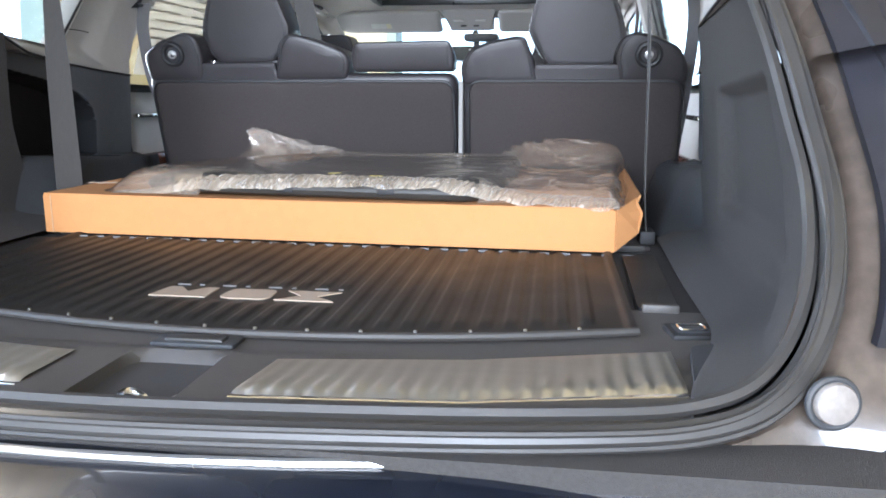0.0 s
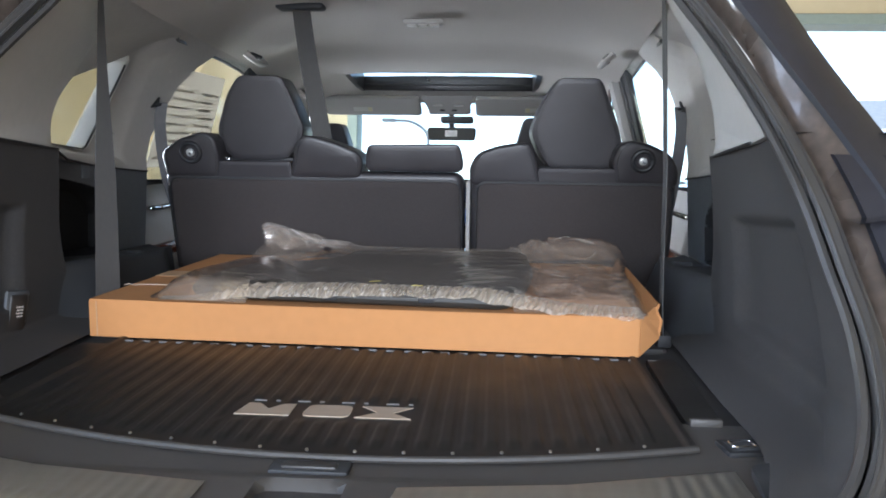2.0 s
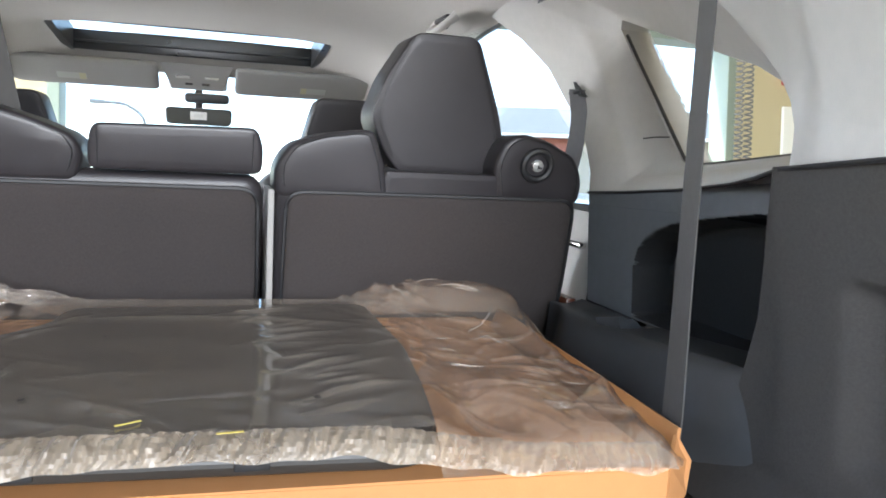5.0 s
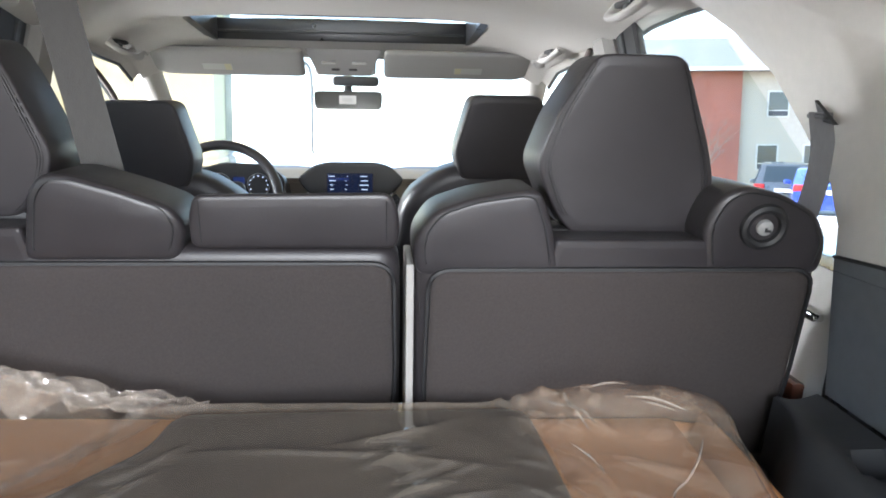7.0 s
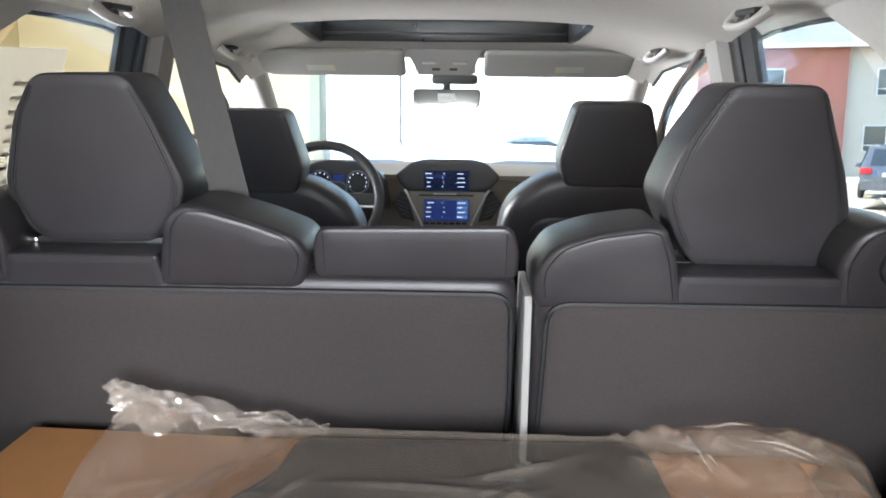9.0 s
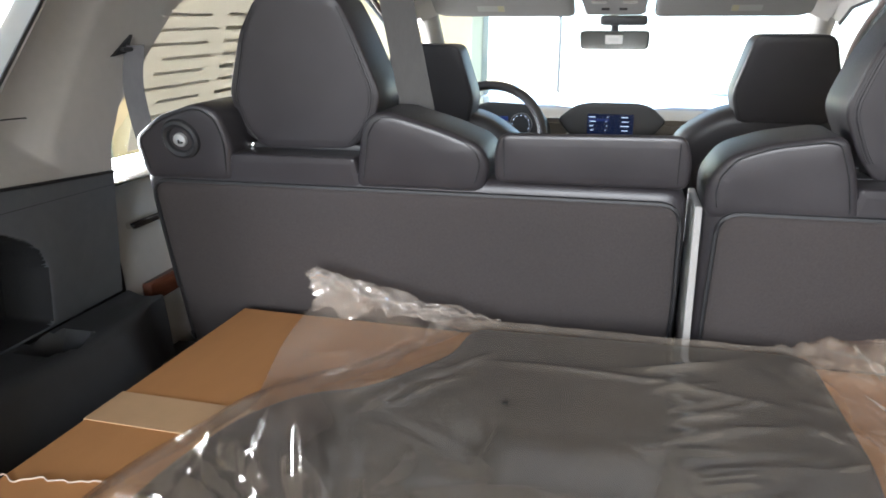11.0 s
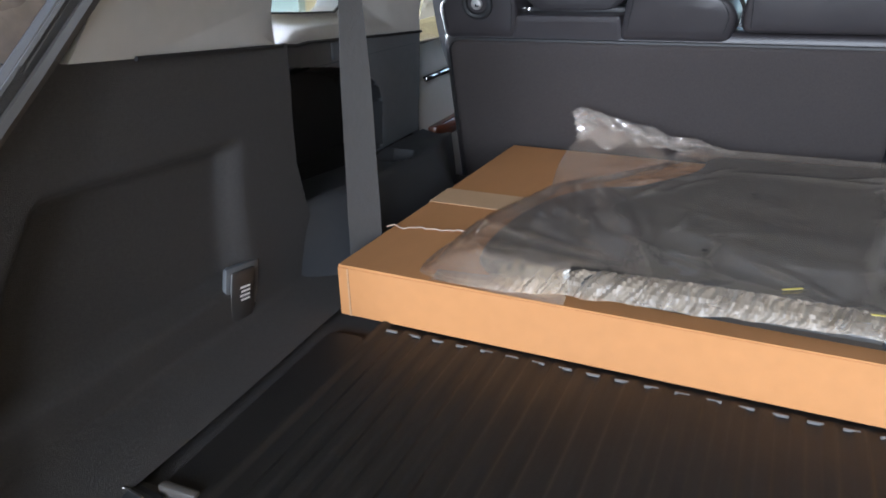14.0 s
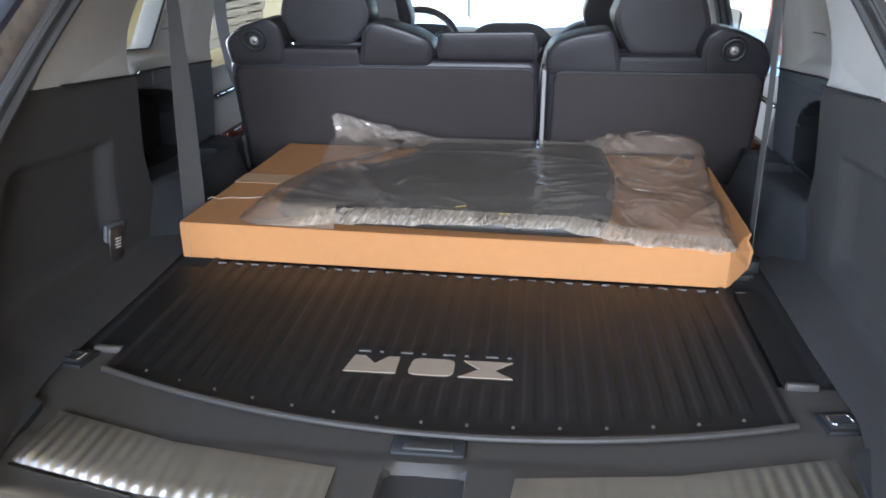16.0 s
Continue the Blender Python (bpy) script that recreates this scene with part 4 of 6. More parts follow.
def scuff_plate(s):
    p = thing("scuff_plate", "ribbed brushed metal scuff plate on the sill", "scuff plate", group="scuff plates on the sill")
    x0, x1 = (0.104, 0.492) if s > 0 else (-0.480, -0.092)
    y_rear = lambda x: lerp([(0.1, 0.588), (0.3, 0.603), (0.49, 0.645)], abs(x))
    y_front = lambda x: lerp([(0.1, 0.674), (0.3, 0.70), (0.49, 0.752)], abs(x))
    n = 120

    def f(u, v):
        x = x0 + (x1 - x0) * u
        if s > 0:
            x += 0.012 * (1 - u) * v
        y = y_rear(x) + (y_front(x) - y_rear(x)) * v
        wave = 0.5 + 0.5 * math.cos(2 * math.pi * u * 22)
        rim = min(step(0, 0.02, u), step(0, 0.02, 1 - u)) * step(0, 0.05, 1 - v)
        z = 0.0015 + (0.0009 + 0.0018 * (1 - step(0.2, 0.5, v))) * wave * rim * step(0.03, 0.12, v) + 0.001 * rim - 0.006 * (1 - step(0, 0.1, v))
        return (x, y, z)
    part("plate", grid(n * 2, 14, f), STEEL, p)
    part("edge", tube([(x0 + (x1 - x0) * i / 30, y_rear(x0 + (x1 - x0) * i / 30) - 0.001, -0.003) for i in range(31)], 0.0035, 6), CHROME, p, "bright rolled edge")


scuff_plate(1)
scuff_plate(-1)

# rubber cargo mat: flat with ribs, raised rim, studs and a pale emblem
mat = thing("cargo_mat", "black ribbed rubber cargo mat with a pale emblem", "mat")
M0, M1 = -0.482, 0.468
mat_rear = lambda x: 0.75 + 0.39 * (x - 0.05) ** 2
mat_front = lambda x: 1.262 - 0.04 * (x - M0) / (M1 - M0) + 0.03


def mat_sheet(u, v):
    x = M0 + (M1 - M0) * u
    y = mat_rear(x) + (mat_front(x) - mat_rear(x)) * v
    pitch = 0.0285
    inx = step(M0 + 0.03, M0 + 0.036, x) * (1 - step(M1 - 0.036, M1 - 0.03, x))
    iny = step(mat_rear(x) + 0.045, mat_rear(x) + 0.06, y) * (1 - step(mat_front(x) - 0.02, mat_front(x) - 0.015, y))
    ph = (x - M0) / pitch % 1
    rib = step(0.18, 0.3, ph) * (1 - step(0.7, 0.82, ph))
    rim = 1 - step(0.008, 0.013, x - M0) * step(0.008, 0.013, M1 - x) * step(0.006, 0.011, y - mat_rear(x))
    patch = step(-0.155, -0.15, x) * (1 - step(0.12, 0.125, x)) * step(0.875, 0.882, y) * (1 - step(0.962, 0.968, y))
    return (x, y, -0.004 + 0.0028 * rib * inx * iny * (1 - patch) + 0.006 * rim)


part("sheet", grid(400, 44, mat_sheet), RUBBER, mat)
part("rim", tube([(x, mat_rear(x), 0.0005) for x in [M0 + (M1 - M0) * i / 40 for i in range(41)]], 0.0048, 8), MAT_RIM, mat, "paler raised rim")
for i in range(15):
    x = -0.42 + i * 0.059
    part("stud", disc((x, mat_rear(x) + 0.03, -0.004), (0, 0, 1), 0.0022, 0.0022, 10, 0.0008), STEEL, mat, "small pale stud")


def plate_shape(outline, hole=None, z0=-0.005, z1=-0.0026):
    bm = bmesh.new()
    if hole:
        loops = [[(x, y, z) for x, y in o] for o, z in ((outline, z0), (outline, z1), (hole, z1), (hole, z0))]
        return loft(loops)
    lo = [bm.verts.new((x, y, z0)) for x, y in outline]
    hi = [bm.verts.new((x, y, z1)) for x, y in outline]
    bm.faces.new(hi)
    for i in range(len(lo)):
        j = (i + 1) % len(lo)
        bm.faces.new((lo[i], lo[j], hi[j], hi[i]))
    return bm


E0, E1 = 0.897, 0.943
part("emblem_shape", plate_shape([(-0.137, E0), (-0.061, E0), (-0.061, E1), (-0.078, E1), (-0.095, E0 + 0.024), (-0.113, E1), (-0.129, E1)]), EMBLEM, mat, "pale flat emblem", smooth=False)
part("emblem_shape", plate_shape(rounded([(-0.045, E0), (0.022, E0), (0.022, E1), (-0.04, E1)], 0.014)), EMBLEM, mat, "pale flat emblem", smooth=False)
part("emblem_shape", plate_shape([(0.03, E0), (0.107, E0), (0.08, E0 + 0.022), (0.106, E1), (0.034, E1), (0.058, E0 + 0.023)]), EMBLEM, mat, "pale flat emblem", smooth=False)
for i in range(8):
    x = -0.126 + i * 0.032
    w = 0.018 if i % 2 == 0 else 0.006
    part("tick", box(x, x + w, 0.9555, 0.9585, -0.005, -0.0022), TOOTH, mat, smooth=False)

handle = thing("floor_lid_latch", "dark recessed pull latch of the cargo floor lid", "latch")
part("bezel", box(-0.036, 0.056, 0.712, 0.746, -0.006, 0.0, r=0.004), TRIM_DARK, handle)
part("pull", box(-0.022, 0.042, 0.718, 0.736, -0.002, 0.003, r=0.003), SEAL, handle)


def tie_down(x, y, turn):
    t = thing("tie_down", "chrome tie-down loop in a dark floor bezel", "tie-down", group="cargo tie-downs")
    m = Matrix.Translation((x, y, 0)) @ Matrix.Rotation(radians(turn), 4, "Z")
    part("bezel", moved(box(-0.026, 0.026, -0.023, 0.023, -0.008, 0.0008, r=0.003), m), SEAM, t)
    part("well", moved(box(-0.019, 0.019, -0.016, 0.016, -0.001, 0.0014, r=0.001), m), TRIM_DARK, t)
    part("loop", moved(tube(rounded_loop(0.028, 0.02, 0.0028), 0.0015, 6, closed=True), m), CHROME, t, "chrome loop")


def rounded_loop(w, h, z):
    return [(p[0], p[1], z) for p in rounded([(-w / 2, -h / 2), (w / 2, -h / 2), (w / 2, h / 2), (-w / 2, h / 2)], 0.004)]


tie_down(0.526, 0.835, 8)
tie_down(-0.542, 0.888, -8)


def floor_side(s):
    pad = thing("side_floor_pad", "narrow raised dark pad beside the cargo mat", "floor pad", group="floor pads beside the mat")
    o = rounded([(0.478, 0.915), (0.526, 0.92), (0.536, 1.235), (0.486, 1.235)], 0.01)
    part("pad", mirrored(plate_shape(o, z0=-0.012, z1=-0.001), s), RUBBER, pad)
    part("lip", mirrored(box(0.482, 0.526, 0.912, 0.922, -0.01, 0.005, r=0.003), s), SILL, pad, "pale grey lip")
    cover = thing("sill_corner_cover", "dark plastic corner cover at the end of the sill", "cover", group="sill corner covers")
    o = rounded([(0.498, 0.655), (0.512, 0.618), (0.566, 0.664), (0.572, 0.79), (0.513, 0.765)], 0.012)
    part("cover", mirrored(plate_shape(o, z0=-0.01, z1=0.004), s), TRIM_DARK, cover)


floor_side(1)
floor_side(-1)

# hinge line and folded third row
fold = thing("folded_third_row", "dark folded third-row seat backs under the cardboard box", "seat back")
part("back", box(-0.54, -0.01, 1.31, 1.93, -0.012, -0.002, r=0.004), CARPET, fold)
part("back", box(0.01, 0.54, 1.31, 1.93, -0.012, -0.002, r=0.004), CARPET, fold)
part("hinge_bar", box(-0.5, 0.53, 1.302, 1.309, -0.012, 0.0, r=0.003), SEAL, fold)
for i in range(30):
    x = -0.47 + i * 0.033
    y = 1.282 - 0.0411 * (x + 0.547) - 0.016
    part("tooth", box(x, x + 0.016, y, y + 0.003, -0.004, -0.0004, r=0.0008, seg=1), TOOTH, fold, smooth=False)

# power outlet on the left panel
outlet = thing("power_outlet", "dark covered power outlet with a small pale label", "outlet")
OM = Matrix.Translation((-0.612, 1.176, 0.062)) @ Matrix.Rotation(radians(-8), 4, "X") @ Matrix.Rotation(radians(5), 4, "Y") @ Matrix.Rotation(radians(-2), 4, "Z")
part("frame", moved(box(-0.016, -0.008, -0.031, 0.031, -0.04, 0.042, r=0.005), OM), TRIM_SLATE, outlet)
part("flap", moved(box(-0.014, -0.0045, -0.024, 0.022, -0.034, 0.036, r=0.006), OM), SEAL, outlet, "hinged dark flap")
for i in range(4):
    part("label_line", moved(box(-0.0046, -0.004, -0.009 + 0.002 * (i % 2), 0.009, 0.012 - i * 0.0055, 0.0145 - i * 0.0055), OM), PAPER, outlet, "pale printed bar", smooth=False)

# ---- cardboard box with the bagged part on it ----
A, B = Vector((-0.547, 1.282)), Vector((0.474, 1.24))
EX = (B - A).normalized()
EY = Vector((-EX.y, EX.x))
W, D, HB = 1.022, 0.635, 0.068


def on_box(u, v, z):
    """A point of the box: u metres along its front, v metres back."""
    p = A + EX * u + EY * v
    return Vector((p.x, p.y, z))


def box_piece(u0, u1, v0, v1, z0, z1, sag=0.0):
    n = 14
    loops = []
    for i in range(n + 1):
        u = u0 + (u1 - u0) * i / n
        k = -sag * math.sin(math.pi * i / n)
        loops.append([on_box(u, v0, z0), on_box(u, v1, z0), on_box(u, v1, z1 + k), on_box(u, v0, z1 + k)])
    return loft(loops, cap0=True, cap1=True)


carton = thing("cardboard_box", "flat brown cardboard box with an open flapped end", "box")
T = 0.004
part("base", box_piece(0, W, 0, D, 0.0, T), CARD, carton, smooth=False)
part("front_side", box_piece(0, W, 0, T, T, HB), CARD, carton, smooth=False)
part("back_side", box_piece(0, W, D - T, D, T, HB), CARD, carton, smooth=False)
part("left_end", box_piece(0, T, T, D - T, T, HB - 0.001), CARD, carton, smooth=False)
part("top", box_piece(0.001, W - 0.004, 0.001, D - 0.001, HB, HB + T, sag=0.002), CARD, carton, smooth=False)
part("tape_strip", box_piece(-0.001, 0.21, 0.268, 0.338, HB + T + 0.0004, HB + T + 0.0012), TAPE, carton, "pale packing tape", smooth=False)
part("tape_end", box_piece(-0.0012, -0.0004, 0.268, 0.338, 0.015, HB + T), TAPE, carton, smooth=False)
part("corner_fold", box_piece(0.014, 0.0165, -0.0014, -0.0002, 0.0, HB), CARD_EDGE, carton, smooth=False)


def flap(pts, thick=0.004):
    bm = bmesh.new()
    f = bm.faces.new([bm.verts.new(p) for p in pts])
    f.normal_update()
    n = f.normal * thick
    g = bmesh.ops.extrude_face_region(bm, geom=[f])
    for v in g["geom"]:
        if isinstance(v, bmesh.types.BMVert):
            v.co += n
    return bm


part("front_flap", flap([on_box(W, 0.002, 0.002), on_box(W + 0.036, 0.03, 0.028), on_box(W + 0.042, 0.035, 0.06), on_box(W + 0.03, 0.045, 0.083), on_box(W, 0.004, HB)]), CARD, carton, "bent end flap", smooth=False)
part("long_flap", flap([on_box(W, 0.012, 0.004), on_box(W, D - 0.01, 0.004), on_box(W + 0.03, D - 0.02, 0.092), on_box(W + 0.038, 0.05, 0.088)]), CARD, carton, "long raised end flap", smooth=False)
part("back_flap", flap([on_box(W, D - 0.004, 0.004), on_box(W, D - 0.004, HB), on_box(W + 0.05, D + 0.0, HB - 0.008), on_box(W + 0.05, D + 0.0, 0.012)]), CARD, carton, smooth=False)

# the dark moulded part inside the bag
panel = thing("moulded_panel", "black moulded plastic panel inside the clear bag", "panel")
P_OUT = rounded([(-0.36, 1.305), (-0.3, 1.282), (0.25, 1.26), (0.272, 1.33), (0.29, 1.45), (0.306, 1.6), (0.298, 1.85), (-0.14, 1.862), (-0.15, 1.77), (-0.23, 1.655), (-0.30, 1.62), (-0.345, 1.55), (-0.368, 1.45), (-0.372, 1.37)], 0.03)
part("shell", pillow(P_OUT, lambda u, v, d: Vector((u, v, 0.103 - d + 0.004 * math.sin(u * 9) * math.sin(v * 8))), 0.0285, 0.016, 0.002), CONTENT, panel)

part("lip", tube([(p.x, p.y, 0.0925) for p in [Vector((-0.04, 1.56)) + (q - Vector((-0.04, 1.56))) * 0.985 for q in P_OUT]], 0.0035, 6, closed=True), CONTENT, panel, "raised moulded lip")
for x in (-0.1, 0.08, 0.22):
    part("clip", box(x, x + 0.03, 1.268 - 0.04 * x, 1.274 - 0.04 * x, 0.082, 0.096, r=0.002), SEAM, panel, "black clip")

BAG_RIM = smooth_path([(x, y, 0) for x, y in (
    (-0.352, 1.885), (-0.375, 1.83), (-0.382, 1.76), (-0.375, 1.69), (-0.362, 1.616), (-0.386, 1.52), (-0.422, 1.43), (-0.436, 1.36), (-0.434, 1.3), (-0.42, 1.282), (-0.38, 1.272), (-0.3, 1.263), (-0.15, 1.256),
    (0.0, 1.249), (0.15, 1.243), (0.3, 1.238), (0.4, 1.235), (0.478, 1.224), (0.49, 1.28), (0.5, 1.36), (0.515, 1.48), (0.518, 1.58), (0.532, 1.68), (0.542, 1.775), (0.5, 1.825), (0.42, 1.85), (0.34, 1.865), (0.27, 1.872), (0.05, 1.878), (-0.16, 1.884), (-0.25, 1.885))], 3, closed=True)


def away(poly, xs, ys):
    """For arrays of points: distance to a closed polygon, nearest points on it, and whether inside."""
    best = np.full(xs.shape, 1e9)
    qx, qy = np.zeros(xs.shape), np.zeros(xs.shape)
    within = np.zeros(xs.shape, bool)
    for a, b in zip(poly, poly[1:] + poly[:1]):
        ex, ey = b.x - a.x, b.y - a.y
        t = np.clip(((xs - a.x) * ex + (ys - a.y) * ey) / (ex * ex + ey * ey + 1e-12), 0, 1)
        px, py = a.x + ex * t, a.y + ey * t
        d = np.hypot(px - xs, py - ys)
        near = d < best
        best, qx, qy = np.where(near, d, best), np.where(near, px, qx), np.where(near, py, qy)
        if abs(ey) > 1e-9:
            cross = ((a.y > ys) != (b.y > ys)) & (xs < ex * (ys - a.y) / ey + a.x)
            within ^= cross
    return best, qx, qy, within


def ease(a, b, t):
    k = np.clip((t - a) / (b - a), 0, 1)
    return k * k * (3 - 2 * k)


def facet(x, y, sx, sy, seed):
    """Flat facets that meet in sharp creases, as crumpled film has."""
    a = seed * 1.7
    x, y = x * math.cos(a) - y * math.sin(a), x * math.sin(a) + y * math.cos(a)
    d = noise.voronoi(Vector((x * sx, y * sy, seed)), distance_metric="MANHATTAN", exponent=2.5)[0]
    return 0.7 - d[0]


def creases():
    """Ridges of the crumpled film: (x, y, angle, length, width, height, bend)."""
    r = random.Random(41)
    out = [(-0.21, 1.455, 1.94, 0.33, 0.008, 0.006, 0.15), (-0.232, 1.47, 1.98, 0.3, 0.007, 0.005, 0.1), (0.065, 1.715, -0.13, 0.42, 0.009, 0.005, -0.5), (-0.255, 1.444, 1.915, 0.29, 0.010, 0.0055, 0.4), (-0.228, 1.46, 1.957, 0.28, 0.009, 0.005, -0.3), (-0.32, 1.43, 1.768, 0.18, 0.009, 0.005, 0.8),
           (-0.285, 1.5, 1.84, 0.2, 0.005, 0.006, 0), (-0.194, 1.606, 1.24, 0.11, 0.004, 0.007, 3), (-0.22, 1.63, 0.9, 0.1, 0.004, 0.006, -4), (-0.138, 1.48, 1.43, 0.09, 0.004, 0.006, 4), (0.175, 1.48, 0.6, 0.13, 0.006, 0.005, 0.5)]
    for i in range(52):  # loose end
        x, y = r.uniform(0.27, 0.5), r.uniform(1.26, 1.82)
        out.append((x, y, r.gauss(2.2, 0.7), r.uniform(0.05, 0.15), r.uniform(0.003, 0.005), r.uniform(0.002, 0.006), r.uniform(-3, 3)))
    for i in range(16):  # gathers at its far inner corner
        x, y = r.uniform(0.25, 0.36), r.uniform(1.74, 1.85)
        out.append((x, y, r.gauss(-0.9, 0.3), r.uniform(0.03, 0.09), r.uniform(0.003, 0.005), r.uniform(0.005, 0.01), r.uniform(-3, 3)))
    for i in range(10):
        x, y = r.uniform(0.36, 0.5), r.uniform(1.78, 1.83)
        out.append((x, y, r.gauss(0.1, 0.3), r.uniform(0.04, 0.08), 0.004, r.uniform(0.002, 0.005), r.uniform(-3, 3)))
    for i in range(26):  # pleats over the panel
        y = 1.33 + i * 0.018 + r.uniform(-0.008, 0.008)
        x = 0.165 - (y - 1.5) * 0.12 + r.uniform(-0.04, 0.04)
        out.append((x, y, r.gauss(0.42, 0.12), r.uniform(0.06, 0.16), r.uniform(0.003, 0.006), r.uniform(0.002, 0.0045), r.uniform(-1.5, 1.5)))
    for i in range(17):  # fan drawn together at the front
        a = 1.85 + i * 0.075 + r.uniform(-0.02, 0.02)
        l = r.uniform(0.16, 0.34)
        out.append((-0.13 + math.cos(a) * (0.02 + l / 2), 1.285 + math.sin(a) * (0.02 + l / 2), a, l, r.uniform(0.005, 0.01), r.uniform(0.0015, 0.0045), r.uniform(-0.5, 0.5)))
    for i in range(20):  # far left, where the film leaves the panel
        x, y = r.uniform(-0.32, -0.1), r.uniform(1.62, 1.84)
        out.append((x, y, r.gauss(0.75, 0.45), r.uniform(0.04, 0.13), r.uniform(0.003, 0.006), r.uniform(0.002, 0.006), r.uniform(-4, 4)))
    for i in range(12):  # near left corner
        x, y = r.uniform(-0.45, -0.3), r.uniform(1.29, 1.42)
        out.append((x, y, r.uniform(0, 3.1), r.uniform(0.02, 0.05), 0.005, r.uniform(0.001, 0.003), r.uniform(-6, 6)))
    for i in range(46):  # gathers along the front
        x = r.uniform(-0.38, 0.47)
        y = 1.262 - 0.041 * (x + 0.07) + r.uniform(0.004, 0.05) * (1.0 if x < 0.28 else 1.6)
        out.append((x, y, r.gauss(1.45, 0.45), r.uniform(0.02, 0.06), r.uniform(0.004, 0.006), r.uniform(0.001, 0.0028), r.uniform(-5, 5)))
    for i in range(26):  # faint long ones
        x, y = r.uniform(-0.28, 0.25), r.uniform(1.3, 1.84)
        out.append((x, y, r.gauss(-0.15, 0.35), r.uniform(0.08, 0.3), r.uniform(0.006, 0.012), r.uniform(0.0008, 0.0018), r.uniform(-1, 1)))
    return out


def film(layer=0):
    """The bag's upper sheet, taut over the panel and loose at one end; or a second layer: 1 its loose end, 2 its gathered corner."""
    cell = 0.0032
    nx, ny = int(1.12 / cell), int(0.7 / cell)
    gx, gy = np.meshgrid(-0.56 + np.arange(nx + 1) * cell, 1.2 + np.arange(ny + 1) * cell, indexing="ij")
    mid = away(BAG_RIM, gx[:-1, :-1] + cell / 2, gy[:-1, :-1] + cell / 2)[3]
    front = 1.262 - 0.041 * (gx[:-1, :-1] + 0.07) + 0.02
    mid = mid & ~((gx[:-1, :-1] > -0.24) & (gx[:-1, :-1] < 0.25) & (gy[:-1, :-1] < front))
    if layer == 2:
        mid = mid & (gx[:-1, :-1] < np.interp(gy[:-1, :-1], (1.3, 1.45, 1.6, 1.65, 1.77, 1.87), (-0.15, -0.212, -0.262, -0.235, -0.16, -0.145)) + 0.012 * np.sin(gy[:-1, :-1] * 46) * ease(1.33, 1.4, gy[:-1, :-1]))
    if layer == 1:
        start = 0.292 + 0.018 * np.sin(gy[:-1, :-1] * 17) + 0.008 * np.sin(gy[:-1, :-1] * 53)
        mid = mid & (gx[:-1, :-1] > start)
    core = np.zeros(gx.shape, int)
    for a in (0, 1):
        for b in (0, 1):
            core[a:nx + a, b:ny + b] += mid
    e, qx, qy, _ = away(BAG_RIM, gx, gy)
    rim = (core > 0) & (core < 4) & (e < 0.006)
    gx, gy, e = np.where(rim, qx, gx), np.where(rim, qy, gy), np.where(rim, 0, e)
    over, _, _, on = away(P_OUT_2, gx, gy)
    slow = np.zeros(gx.shape)
    for i, j in zip(*np.nonzero(core)):
        x, y = gx[i, j], gy[i, j]
        slow[i, j] = noise.noise(Vector((x * 8, y * 6, 3))) + 0.45 * noise.noise(Vector((x * 21, y * 17, 8)))
    right = ease(0.27, 0.33, gx)
    lie = 0.0765 + 0.034 * np.where(on, 1, 1 - ease(0, 0.09, over))
    puff = 0.098 + 0.007 * slow + 0.022 * ease(1.5, 1.78, gy)
    h = lie * (1 - right) + right * puff + np.where(on, 0.0008, 0.004 * (1 - right)) * slow
    h = 0.0762 + (h - 0.0762) * ease(0.0, 0.03, e)
    soft = ease(0, 0.012, e)
    for cx, cy, a, ln, w, amp, bend in creases():
        dx, dy = gx - cx, gy - cy
        s = dx * math.cos(a) + dy * math.sin(a)
        d = -dx * math.sin(a) + dy * math.cos(a) - bend * s * s
        k = np.clip(1 - (2 * s / ln) ** 2, 0, 1)
        h += amp * k * np.exp(-np.abs(d) / w) * np.where(d > 0, 1.0, 0.85) * soft
    h += 0.055 * np.clip(1 - np.hypot((gx + 0.35) / 0.21, (gy - 1.885) / 0.2), 0, 1) ** 1.1
    h += 0.02 * np.clip(1 - np.hypot((gx - 0.46) / 0.24, (gy - 1.8) / 0.1), 0, 1)
    h = np.maximum(h, np.where(on, 0.1105, 0.0748))
    if layer != 1:  # the taut film bends, it has no points
        h = np.where(rim | (gx > 0.24), h, (2 * h + np.roll(h, 1, 0) + np.roll(h, -1, 0) + np.roll(h, 1, 1) + np.roll(h, -1, 1)) / 6)
    if layer == 2:
        h += 0.0015 + 0.002 * ease(0, 0.03, e)
    if layer == 1:
        h += 0.0015 + 0.006 * ease(0, 0.02, e) + 0.004 * np.sin(gx * 41 + gy * 23) * ease(0, 0.03, e)
    FILM_TOP[layer] = (cell, h)
    bm = bmesh.new()
    verts = {}
    for i, j in zip(*np.nonzero(core)):
        verts[(i, j)] = bm.verts.new((gx[i, j], gy[i, j], h[i, j]))
    for i, j in zip(*np.nonzero(mid)):
        bm.faces.new((verts[(i, j)], verts[(i + 1, j)], verts[(i + 1, j + 1)], verts[(i, j + 1)]))
    return bm


FILM_TOP = {}
P_OUT_2 = [Vector((p.x, p.y)) for p in P_OUT]
bag = thing("plastic_bag", "crumpled clear plastic bag over the black panel", "bag")
sheet = part("sheet", film(), FILM, bag, crease=0.5)
sheet.visible_shadow = False
fold_over = part("loose_end", film(1), FILM_LOOSE, bag, "doubled loose end", crease=0.5)
fold_over.visible_shadow = False
fan = part("gathered_corner", film(2), FILM_LOOSE, bag, "milky doubled corner", crease=0.5)
fan.visible_shadow = False


